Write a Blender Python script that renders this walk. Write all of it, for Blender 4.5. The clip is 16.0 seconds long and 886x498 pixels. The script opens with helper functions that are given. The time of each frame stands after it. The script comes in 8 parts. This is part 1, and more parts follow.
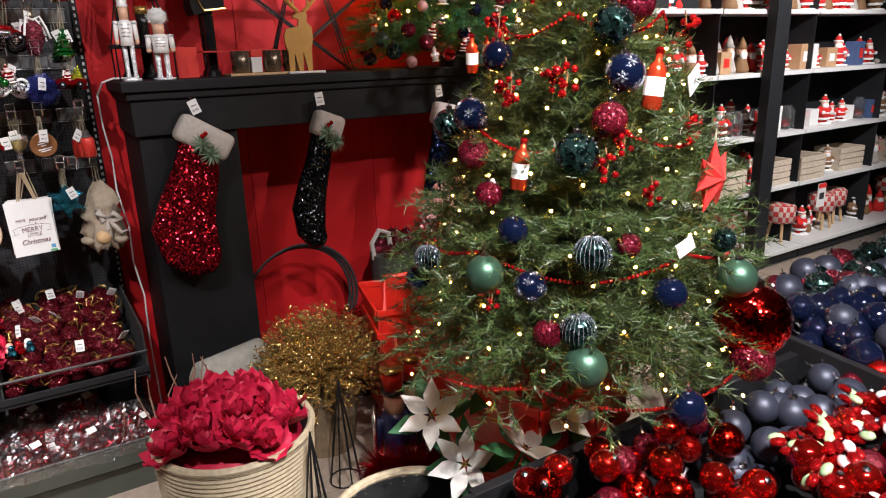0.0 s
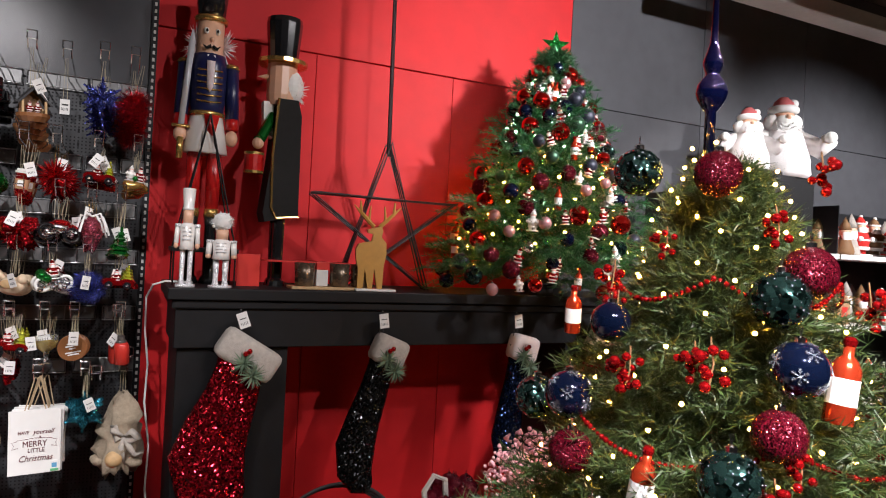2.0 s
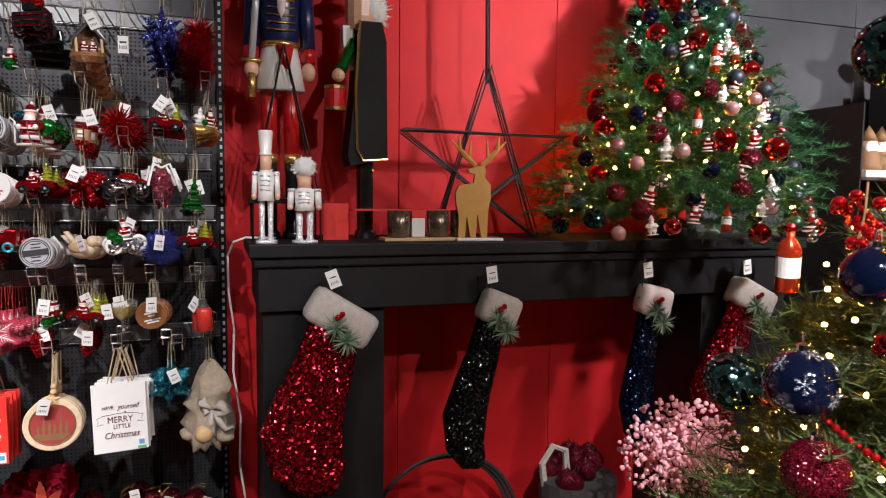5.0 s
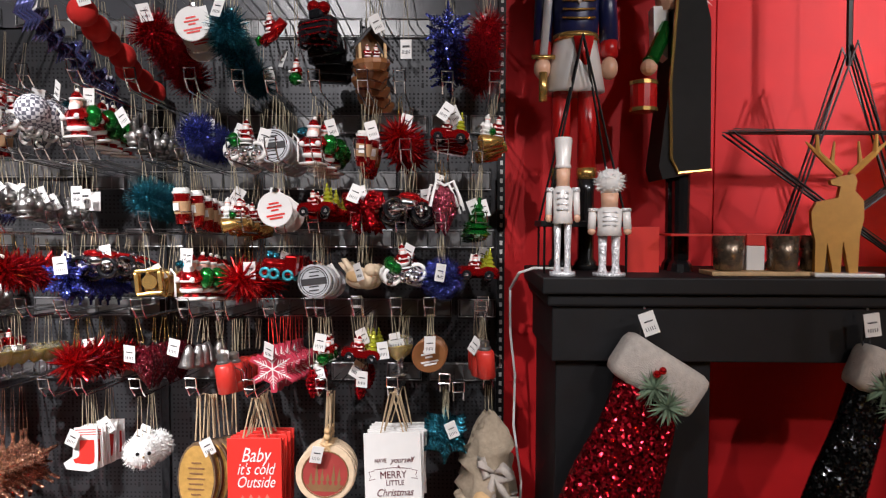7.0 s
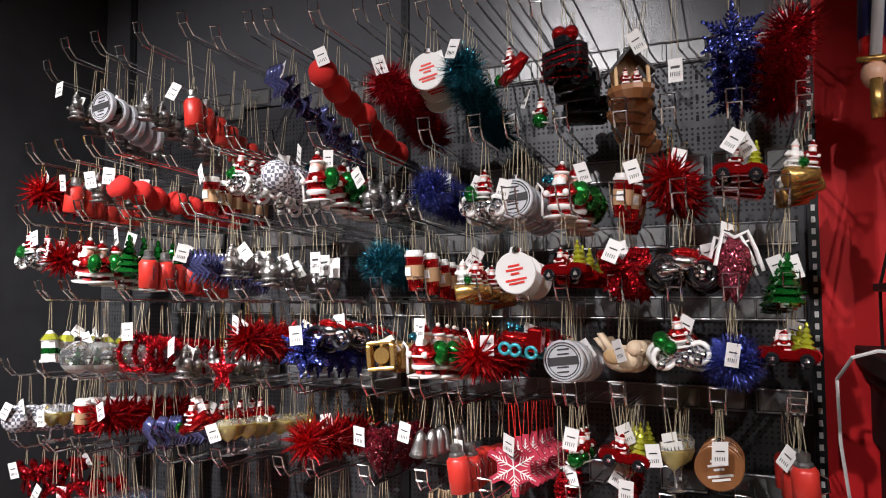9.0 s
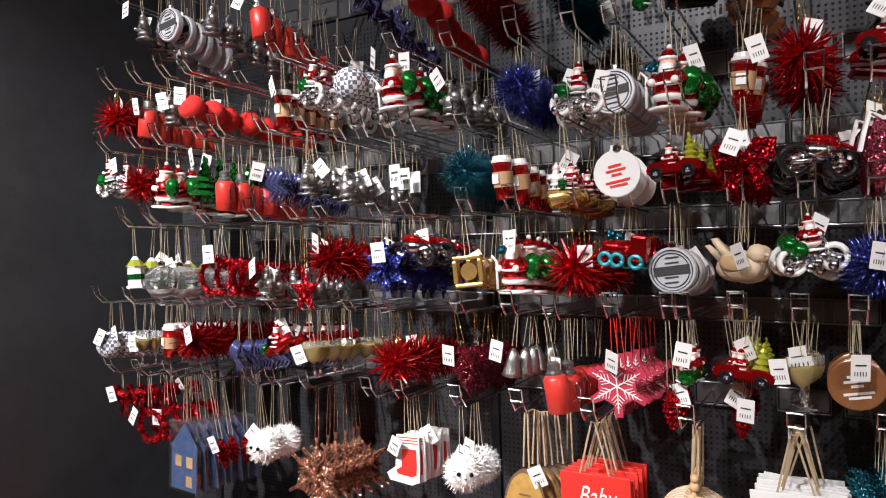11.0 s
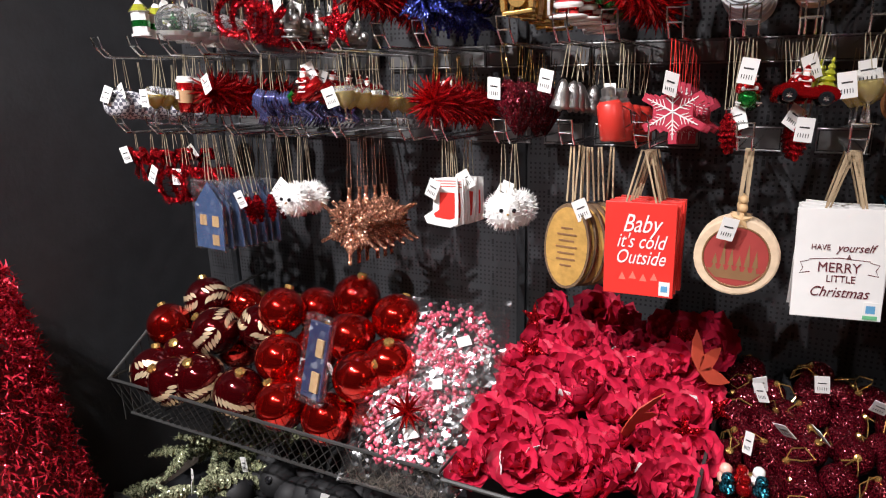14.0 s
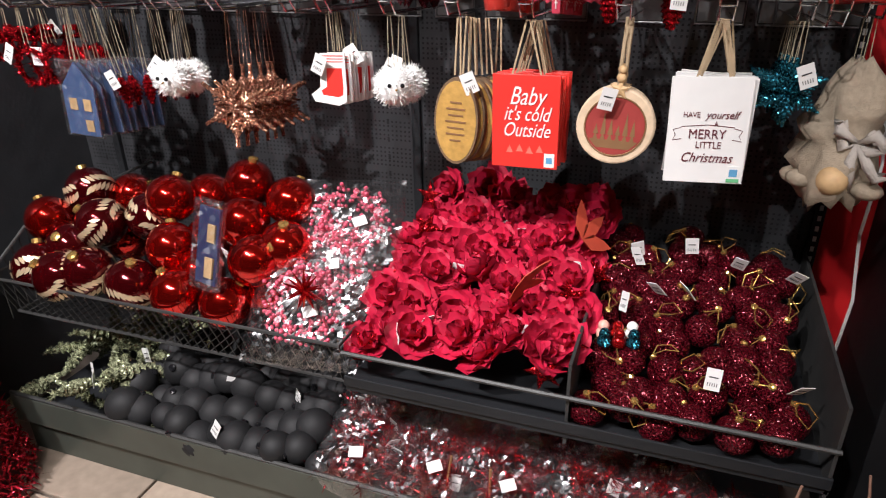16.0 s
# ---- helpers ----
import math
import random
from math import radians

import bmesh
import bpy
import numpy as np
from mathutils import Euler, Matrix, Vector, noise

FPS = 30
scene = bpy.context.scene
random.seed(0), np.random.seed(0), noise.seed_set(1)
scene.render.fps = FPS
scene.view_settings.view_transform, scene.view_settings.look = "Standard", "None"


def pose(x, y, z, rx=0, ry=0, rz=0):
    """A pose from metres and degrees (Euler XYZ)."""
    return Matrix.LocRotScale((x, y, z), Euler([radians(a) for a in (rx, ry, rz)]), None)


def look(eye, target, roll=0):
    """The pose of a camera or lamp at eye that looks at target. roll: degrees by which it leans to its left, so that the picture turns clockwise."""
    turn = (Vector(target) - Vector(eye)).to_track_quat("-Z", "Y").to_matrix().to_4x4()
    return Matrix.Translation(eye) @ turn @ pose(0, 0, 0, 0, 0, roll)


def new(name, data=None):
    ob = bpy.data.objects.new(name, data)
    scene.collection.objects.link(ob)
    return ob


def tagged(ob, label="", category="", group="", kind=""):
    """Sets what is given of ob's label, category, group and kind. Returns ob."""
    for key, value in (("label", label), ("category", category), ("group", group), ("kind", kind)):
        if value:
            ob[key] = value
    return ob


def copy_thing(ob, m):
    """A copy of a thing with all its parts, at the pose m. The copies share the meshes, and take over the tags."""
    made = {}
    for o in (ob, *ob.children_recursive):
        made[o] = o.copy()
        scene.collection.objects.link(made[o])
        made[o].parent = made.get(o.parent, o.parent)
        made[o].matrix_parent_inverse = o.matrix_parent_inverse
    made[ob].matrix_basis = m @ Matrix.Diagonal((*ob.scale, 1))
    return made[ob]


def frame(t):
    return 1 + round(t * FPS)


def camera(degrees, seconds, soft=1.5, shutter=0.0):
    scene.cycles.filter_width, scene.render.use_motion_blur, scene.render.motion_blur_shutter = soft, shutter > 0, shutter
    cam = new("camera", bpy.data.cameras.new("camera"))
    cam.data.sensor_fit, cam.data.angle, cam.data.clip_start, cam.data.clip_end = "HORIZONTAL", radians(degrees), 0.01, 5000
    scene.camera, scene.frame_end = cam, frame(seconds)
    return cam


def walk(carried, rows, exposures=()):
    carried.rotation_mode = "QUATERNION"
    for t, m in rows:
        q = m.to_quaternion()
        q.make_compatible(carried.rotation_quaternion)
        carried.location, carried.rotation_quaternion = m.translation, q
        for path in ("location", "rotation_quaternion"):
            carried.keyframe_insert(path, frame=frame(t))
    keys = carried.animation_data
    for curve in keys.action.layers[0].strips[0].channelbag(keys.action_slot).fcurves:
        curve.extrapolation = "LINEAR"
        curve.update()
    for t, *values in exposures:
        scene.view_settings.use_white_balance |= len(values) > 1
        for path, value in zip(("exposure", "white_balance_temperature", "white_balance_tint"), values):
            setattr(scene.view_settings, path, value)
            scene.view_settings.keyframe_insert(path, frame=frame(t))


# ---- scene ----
cam = camera(66.8, 16.0, soft=1.05, shutter=0.15)
PATH = [
    (0, -0.2558, -3.1391, 1.5551, 73.39, 1.66, -32.10),
    (0.5, -0.2069, -3.0431, 1.5646, 75.82, -0.65, -29.01),
    (1, -0.1762, -2.9118, 1.6014, 80.60, -2.26, -28.58),
    (1.5, -0.1259, -2.8568, 1.6245, 86.13, -2.56, -27.51),
    (2, -0.0711, -2.7748, 1.6400, 90.11, -3.08, -25.60),
    (2.5, -0.0220, -2.7205, 1.6378, 90.45, -2.89, -23.95),
    (3, 0.0387, -2.6707, 1.6405, 89.14, -1.67, -22.78),
    (5.5, -0.0092, -2.3213, 1.6088, 84.62, 0.69, -14.53),
    (6, -0.0129, -2.1949, 1.5993, 84.52, 1.60, -6.00),
    (6.5, -0.0797, -2.0862, 1.5988, 84.76, 1.40, -1.86),
    (7, -0.1235, -2.0068, 1.6031, 87.59, -0.16, 1.25),
    (7.5, -0.1488, -1.9284, 1.6189, 92.18, 0.07, 6.95),
    (8, -0.1500, -1.8339, 1.6083, 95.17, 0.18, 15.95),
    (8.5, -0.1319, -1.7654, 1.6005, 95.11, 0.37, 21.15),
    (9, -0.1556, -1.7029, 1.5972, 93.42, 0.27, 23.53),
    (11.5, -0.2539, -1.6183, 1.4918, 87.13, 2.29, 29.93),
    (12, -0.2793, -1.6344, 1.4374, 85.18, 1.42, 28.25),
    (12.5, -0.3045, -1.6452, 1.4253, 82.75, 1.53, 27.49),
    (13, -0.3266, -1.6584, 1.4017, 80.16, 1.53, 27.35),
    (13.5, -0.3532, -1.6722, 1.3730, 77.47, 1.32, 27.17),
    (14, -0.3712, -1.6777, 1.3481, 74.04, 1.52, 27.32),
    (14.5, -0.3725, -1.6976, 1.3289, 71.60, 1.36, 26.97),
    (15, -0.3606, -1.7047, 1.3177, 68.44, 0.92, 25.00),
    (15.5, -0.3524, -1.7021, 1.3105, 65.77, 0.55, 23.28),
    (16, -0.3266, -1.6769, 1.3249, 64.57, 0.81, 19.66),
]
walk(cam, [(t, pose(x, y, z, rx, ry, rz)) for t, x, y, z, rx, ry, rz in PATH])

# ---- light: dim shop, ceiling spots ----
world = bpy.data.worlds.new("shop_ambience")
world.use_nodes = True
world.node_tree.nodes["Background"].inputs[0].default_value = (0.9, 0.92, 1.0, 1)
world.node_tree.nodes["Background"].inputs[1].default_value = 0.022
scene.world = world
scene.view_settings.exposure = 0.0

SPOTS = (
    # these two are placed from the cast shadows on the red wall
    ((2.35, -2.9, 3.25), (0.95, -0.2, 1.75), 118, 58),
    ((1.2, -3.6, 3.25), (0.75, -0.2, 1.7), 140, 44),
    # the remaining spots are unseen, added to brighten the areas they aim at
    ((-0.9, -2.7, 3.25), (-1.35, -0.35, 0.9), 250, 72),
    ((-1.7, -2.5, 3.25), (-1.75, -0.6, 0.4), 640, 64),
    ((-0.25, -2.5, 3.25), (-0.5, -0.5, 0.3), 70, 60),
    ((0.1, -3.5, 3.25), (1.0, -2.05, 0.9), 560, 48),
    ((0.6, -3.9, 3.25), (1.2, -2.4, 0.7), 900, 48),
    ((3.7, -2.6, 2.85), (3.8, -0.3, 1.2), 580, 76),
    ((2.2, -2.3, 2.85), (1.95, -0.3, 2.3), 310, 64),
)


def spot_lamp(eye, target, watts, cone):
    data = bpy.data.lights.new("spot_light", "SPOT")
    data.energy, data.spot_size, data.spot_blend = watts, radians(cone), 0.6
    data.shadow_soft_size, data.color = 0.035, (1.0, 0.962, 0.985)
    new("spot_light", data).matrix_world = look(eye, target)


for spec in SPOTS:
    spot_lamp(*spec)

# ---- materials ----


def nodes_of(name):
    m = bpy.data.materials.new(name)
    m.use_nodes = True
    nt = m.node_tree
    return m, nt, nt.nodes["Principled BSDF"]


def mat(name, color, rough=0.5, metal=0.0, vary=0.15, scale=18.0, bump=0.0, bump_scale=120.0, coat=0.0, spread=0.0, alpha_glass=0.0):
    """A surface with mottling at two scales, an own tone for each object and fine relief."""
    m, nt, b = nodes_of(name)
    n, l = nt.nodes, nt.links
    tc = n.new("ShaderNodeTexCoord")
    big, small = n.new("ShaderNodeTexNoise"), n.new("ShaderNodeTexNoise")
    big.inputs["Scale"].default_value, small.inputs["Scale"].default_value = scale * 0.2, scale * 2
    big.inputs["Detail"].default_value = 4
    l.new(tc.outputs["Object"], big.inputs["Vector"])
    l.new(tc.outputs["Object"], small.inputs["Vector"])
    add = n.new("ShaderNodeMath")
    add.operation = "ADD"
    l.new(big.outputs["Fac"], add.inputs[0])
    l.new(small.outputs["Fac"], add.inputs[1])
    ramp = n.new("ShaderNodeMapRange")
    ramp.inputs["From Min"].default_value, ramp.inputs["From Max"].default_value = 0.6, 1.4
    ramp.inputs["To Min"].default_value, ramp.inputs["To Max"].default_value = 1 - vary, 1 + vary
    l.new(add.outputs[0], ramp.inputs["Value"])
    hsv = n.new("ShaderNodeHueSaturation")
    hsv.inputs["Color"].default_value = (*color, 1)
    value = ramp.outputs["Result"]
    if spread:
        oi = n.new("ShaderNodeObjectInfo")
        mr = n.new("ShaderNodeMapRange")
        mr.inputs["To Min"].default_value, mr.inputs["To Max"].default_value = 1 - spread, 1 + spread
        l.new(oi.outputs["Random"], mr.inputs["Value"])
        mul = n.new("ShaderNodeMath")
        mul.operation = "MULTIPLY"
        l.new(value, mul.inputs[0])
        l.new(mr.outputs["Result"], mul.inputs[1])
        value = mul.outputs[0]
    l.new(value, hsv.inputs["Value"])
    l.new(hsv.outputs["Color"], b.inputs["Base Color"])
    b.inputs["Roughness"].default_value, b.inputs["Metallic"].default_value = rough, metal
    b.inputs["Coat Weight"].default_value = coat
    if alpha_glass:
        b.inputs["Transmission Weight"].default_value = alpha_glass
    rr = n.new("ShaderNodeMapRange")
    rr.inputs["To Min"].default_value, rr.inputs["To Max"].default_value = max(0.02, rough * 0.75), min(1, rough * 1.25)
    l.new(big.outputs["Fac"], rr.inputs["Value"])
    l.new(rr.outputs["Result"], b.inputs["Roughness"])
    if bump:
        bn, bp = n.new("ShaderNodeTexNoise"), n.new("ShaderNodeBump")
        bn.inputs["Scale"].default_value = bump_scale
        bn.inputs["Detail"].default_value = 5
        l.new(tc.outputs["Object"], bn.inputs["Vector"])
        bp.inputs["Strength"].default_value, bp.inputs["Distance"].default_value = bump, 0.004
        l.new(bn.outputs["Fac"], bp.inputs["Height"])
        l.new(bp.outputs["Normal"], b.inputs["Normal"])
    return m


def glitter(name, color, flake=320.0, turn=1.5, rough=0.22, dark=0.25, metal=0.85):
    """Small tilted mirror flakes over a dark ground."""
    m, nt, b = nodes_of(name)
    n, l = nt.nodes, nt.links
    tc, vo, ge = n.new("ShaderNodeTexCoord"), n.new("ShaderNodeTexVoronoi"), n.new("ShaderNodeNewGeometry")
    vo.inputs["Scale"].default_value = flake
    l.new(tc.outputs["Object"], vo.inputs["Vector"])
    sub, scl, ad, nm = (n.new("ShaderNodeVectorMath") for _ in range(4))
    sub.operation, scl.operation, ad.operation, nm.operation = "SUBTRACT", "SCALE", "ADD", "NORMALIZE"
    sub.inputs[1].default_value = (0.5, 0.5, 0.5)
    scl.inputs["Scale"].default_value = turn
    l.new(vo.outputs["Color"], sub.inputs[0])
    l.new(sub.outputs[0], scl.inputs[0])
    l.new(scl.outputs[0], ad.inputs[0])
    l.new(ge.outputs["Normal"], ad.inputs[1])
    l.new(ad.outputs[0], nm.inputs[0])
    l.new(nm.outputs[0], b.inputs["Normal"])
    sep, mr, hsv = n.new("ShaderNodeSeparateColor"), n.new("ShaderNodeMapRange"), n.new("ShaderNodeHueSaturation")
    l.new(vo.outputs["Color"], sep.inputs[0])
    mr.inputs["To Min"].default_value, mr.inputs["To Max"].default_value = dark, 1.5
    l.new(sep.outputs[2], mr.inputs["Value"])
    hsv.inputs["Color"].default_value = (*color, 1)
    l.new(mr.outputs["Result"], hsv.inputs["Value"])
    l.new(hsv.outputs["Color"], b.inputs["Base Color"])
    b.inputs["Roughness"].default_value, b.inputs["Metallic"].default_value = rough, metal
    return m


def glow(name, color, strength):
    m, nt, b = nodes_of(name)
    b.inputs["Base Color"].default_value = (*color, 1)
    b.inputs["Emission Color"].default_value, b.inputs["Emission Strength"].default_value = (*color, 1), strength
    return m


RED_WALL = mat("red_painted_board", (0.52, 0.01, 0.013), 0.6, vary=0.12, scale=5, bump=0.06, bump_scale=60)
DARK_WALL = mat("dark_grey_panel", (0.075, 0.077, 0.085), 0.24, vary=0.1, scale=6, bump=0.12, bump_scale=300)
BLACK_WALL = mat("black_paint", (0.014, 0.015, 0.017), 0.5, vary=0.25, scale=6, bump=0.1, bump_scale=80)
BLACK_WOOD = mat("black_painted_wood", (0.006, 0.006, 0.007), 0.62, vary=0.35, scale=9, bump=0.12, bump_scale=45)
STEEL_BACK = mat("grey_perforated_steel", (0.045, 0.046, 0.05), 0.4, 0.3, vary=0.15, scale=8)
HOLE = mat("punched_hole", (0.006, 0.006, 0.007), 0.8)
SHELF_WHITE = mat("pale_shelf_steel", (0.62, 0.62, 0.6), 0.4, vary=0.08)
CHROME = mat("chrome_wire", (0.78, 0.78, 0.78), 0.18, 1.0, vary=0.06)
STONE = mat("floor_stone", (0.34, 0.27, 0.21), 0.5, vary=0.25, scale=14, bump=0.1, bump_scale=50, spread=0.18)
CHARCOAL = mat("charcoal_paint", (0.03, 0.031, 0.034), 0.45, vary=0.25, scale=8, bump=0.2, bump_scale=70)
GROUT = mat("floor_joint", (0.13, 0.105, 0.085), 0.85, vary=0.2)
CEILING = mat("ceiling_paint", (0.32, 0.27, 0.22), 0.85, vary=0.06)
LAMP_BODY = mat("lamp_body", (0.6, 0.6, 0.6), 0.4)
for m0 in (RED_WALL, BLACK_WOOD, BLACK_WALL):
    m0.node_tree.nodes["Principled BSDF"].inputs["Specular IOR Level"].default_value = 0.28
KICK = mat("grey_green_kick_plate", (0.085, 0.094, 0.078), 0.4, 0.4, vary=0.2, scale=5)

# ---- building blocks ----


def mesh_ob(name, bm, material, smooth=False):
    me = bpy.data.meshes.new(name)
    bm.to_mesh(me)
    bm.free()
    for m in material if isinstance(material, (list, tuple)) else (material,):
        me.materials.append(m)
    if smooth:
        me.polygons.foreach_set("use_smooth", [True] * len(me.polygons))
    return new(name, me)


def part(name, bm, material, parent, label="", smooth=False, m=None):
    ob = mesh_ob(name, bm, material, smooth)
    ob.parent = parent
    if m is not None:
        ob.matrix_basis = m
    if label:
        tagged(ob, label)
    return ob


def again(ob, m, parent=None):
    """Another object on the same mesh."""
    o = new(ob.name.split(".")[0], ob.data)
    o.parent = parent if parent is not None else ob.parent
    o.matrix_basis = m
    return o


def thing(name, label, category, m=None, group="", kind=""):
    ob = new(name)
    ob.empty_display_size = 0.05
    if m is not None:
        ob.matrix_basis = m
    return tagged(ob, label, category, group, kind)


def box(x0, y0, z0, x1, y1, z1, bevel=0.0, bm=None, mi=0):
    bm = bm or bmesh.new()
    made = bmesh.ops.create_cube(bm, size=1, matrix=Matrix.Translation(((x0 + x1) / 2, (y0 + y1) / 2, (z0 + z1) / 2)) @ Matrix.Diagonal((x1 - x0, y1 - y0, z1 - z0, 1)))
    faces = {f for v in made["verts"] for f in v.link_faces}
    for f in faces:
        f.material_index = mi
    if bevel:
        edges = {e for v in made["verts"] for e in v.link_edges}
        bmesh.ops.bevel(bm, geom=list(edges), offset=bevel, segments=2, affect="EDGES", profile=0.5)
    return bm


def lathe(profile, seg=20, bm=None, m=None, mi=0, cap=True):
    """A turned shape from (radius, height) pairs, bottom to top."""
    bm = bm or bmesh.new()
    m = m or Matrix()
    rings = []
    for r, z in profile:
        if r < 1e-5:
            rings.append([bm.verts.new(m @ Vector((0, 0, z)))])
        else:
            rings.append([bm.verts.new(m @ Vector((r * math.cos(2 * math.pi * k / seg), r * math.sin(2 * math.pi * k / seg), z))) for k in range(seg)])
    for a, b in zip(rings, rings[1:]):
        for k in range(seg):
            q = [a[k % len(a)], a[(k + 1) % len(a)], b[(k + 1) % len(b)], b[k % len(b)]]
            q = list(dict.fromkeys(q))
            if len(q) > 2:
                bm.faces.new(q).material_index = mi
    for ring in (rings[0], rings[-1]) if cap else ():
        if len(ring) > 2:
            bm.faces.new(ring if ring is rings[-1] else ring[::-1]).material_index = mi
    return bm


def ball(r, bm=None, c=(0, 0, 0), seg=16, rings=10, sx=1, sy=1, sz=1, mi=0):
    bm = bm or bmesh.new()
    made = bmesh.ops.create_uvsphere(bm, u_segments=seg, v_segments=rings, radius=r, matrix=Matrix.Translation(c) @ Matrix.Diagonal((sx, sy, sz, 1)))
    if mi:
        for f in {f for v in made["verts"] for f in v.link_faces}:
            f.material_index = mi
    return bm


def tube(points, r, seg=6, bm=None, mi=0):
    """A round rod along a line of points; r is one radius or one for each point."""
    bm = bm or bmesh.new()
    pts = [Vector(p) for p in points]
    rs = r if isinstance(r, (list, tuple)) else [r] * len(pts)
    rings = []
    side = None
    for i, p in enumerate(pts):
        d = (pts[min(i + 1, len(pts) - 1)] - pts[max(i - 1, 0)]).normalized()
        if side is None:
            side = d.orthogonal().normalized()
        side = (side - d * side.dot(d)).normalized()
        up = d.cross(side)
        rings.append([bm.verts.new(p + rs[i] * (side * math.cos(2 * math.pi * k / seg) + up * math.sin(2 * math.pi * k / seg))) for k in range(seg)])
    for a, b in zip(rings, rings[1:]):
        for k in range(seg):
            bm.faces.new((a[k], a[(k + 1) % seg], b[(k + 1) % seg], b[k])).material_index = mi
    bm.faces.new(rings[0][::-1]).material_index = mi
    bm.faces.new(rings[-1]).material_index = mi
    return bm


def slab(outline, depth, bm=None, m=None, mi=0):
    """A flat shape, drawn in x and z, that is depth thick in y."""
    bm = bm or bmesh.new()
    m = m or Matrix()
    a = [bm.verts.new(m @ Vector((x, -depth / 2, z))) for x, z in outline]
    b = [bm.verts.new(m @ Vector((x, depth / 2, z))) for x, z in outline]
    bm.faces.new(a).material_index = mi
    bm.faces.new(b[::-1]).material_index = mi
    for k in range(len(a)):
        j = (k + 1) % len(a)
        bm.faces.new((a[j], a[k], b[k], b[j])).material_index = mi
    bmesh.ops.recalc_face_normals(bm, faces=bm.faces[:])
    return bm


def dots(name, parent, material, spots, label, seg=6, rings=4):
    """Many small balls in one mesh; spots are (x, y, z, radius)."""
    unit = [(0, 0, 1)] + [(math.sin(math.pi * i / rings) * math.cos(2 * math.pi * k / seg), math.sin(math.pi * i / rings) * math.sin(2 * math.pi * k / seg), math.cos(math.pi * i / rings)) for i in range(1, rings) for k in range(seg)] + [(0, 0, -1)]
    quads = [(0, 1 + k, 1 + (k + 1) % seg) for k in range(seg)]
    for i in range(rings - 2):
        a = 1 + i * seg
        quads += [(a + k, a + seg + k, a + seg + (k + 1) % seg, a + (k + 1) % seg) for k in range(seg)]
    a, last = 1 + (rings - 2) * seg, len(unit) - 1
    quads += [(a + k, last, a + (k + 1) % seg) for k in range(seg)]
    verts, faces = [], []
    for x, y, z, r in spots:
        n = len(verts)
        verts += [(x + r * u, y + r * v, z + r * w) for u, v, w in unit]
        faces += [tuple(n + i for i in f) for f in quads]
    me = bpy.data.meshes.new(name)
    me.from_pydata(verts, [], faces)
    me.materials.append(material)
    me.polygons.foreach_set("use_smooth", [True] * len(faces))
    ob = new(name, me)
    ob.parent = parent
    return tagged(ob, label, kind="stuff")


rnd = random.Random(7)

# ---- the shell ----
FLOOR_BASE = mesh_ob("floor", box(-3.2, -6.0, -0.2, 7.0, 0.2, -0.012), GROUT)
tagged(FLOOR_BASE, "worn brown stone tile floor of the shop", "floor", kind="structure")
tagged(mesh_ob("ceiling", box(-3.2, -6.0, 3.4, 7.0, 0.2, 3.5), CEILING), "plain tan ceiling over the shop", "ceiling", kind="structure")
tagged(mesh_ob("wall_north", box(-3.2, 0.0, -0.1, 7.0, 0.15, 3.4), BLACK_WALL), "dark wall behind the shelving", "wall", kind="structure")
tagged(mesh_ob("wall_west", box(-2.35, -0.9, -0.1, -2.2, 0.0, 3.4), CHARCOAL), "black painted side wall at the end of the hook display", "wall", kind="structure")
# three walls out of view, added only to close the room
tagged(mesh_ob("wall_west_back", box(-3.2, -6.0, -0.1, -3.05, 0.0, 3.4), BLACK_WALL), "black wall", "wall", kind="structure")
tagged(mesh_ob("wall_east", box(7.0, -6.0, -0.1, 7.15, 0.2, 3.4), DARK_WALL), "dark grey wall at the far end", "wall", kind="structure")
tagged(mesh_ob("wall_south", box(-3.2, -6.15, -0.1, 7.15, -6.0, 3.4), DARK_WALL), "dark grey wall across the aisle", "wall", kind="structure")

red_wall = thing("red_wall", "bright red painted board wall behind a mantelpiece", "wall", kind="structure")
for a, b, c, d in ((0.012, 0.62, 0.0, 2.42), (0.62, 1.25, 0.0, 2.42), (1.25, 1.885, 0.0, 2.42), (0.012, 1.885, 2.426, 3.1)):
    part("panel", box(a + 0.001, -0.03, c, b - 0.001, -0.002, d, 0.002), RED_WALL, red_wall)
grey_wall = thing("grey_wall", "dark grey sheen panels above the gift shelves", "wall", kind="structure")
for k, (a, b) in enumerate(((1.89, 2.777), (2.781, 3.617), (3.621, 4.5), (4.504, 5.4), (5.404, 6.98))):
    part("panel", box(a, -0.024, 0.0, b, -0.002, 2.40, 0.0015), DARK_WALL, grey_wall)
    part("panel", box(a, -0.024, 2.404, b, -0.002, 3.38, 0.0015), DARK_WALL, grey_wall)
peg_upper = thing("grey_upper_panels", "plain dark grey panels above the hook display", "wall", kind="structure")
for a, b in ((-2.198, -2.062), (-2.058, -1.002), (-0.998, 0.0)):
    part("panel", box(a, -0.02, 2.17, b, -0.002, 3.3, 0.0015), DARK_WALL, peg_upper)

beam = thing("pelmet_beam", "pale metal light beam above the gift shelves", "beam", kind="structure")
part("beam_body", box(2.3, -0.55, 2.92, 6.9, -0.42, 3.0, 0.006), SHELF_WHITE, beam)

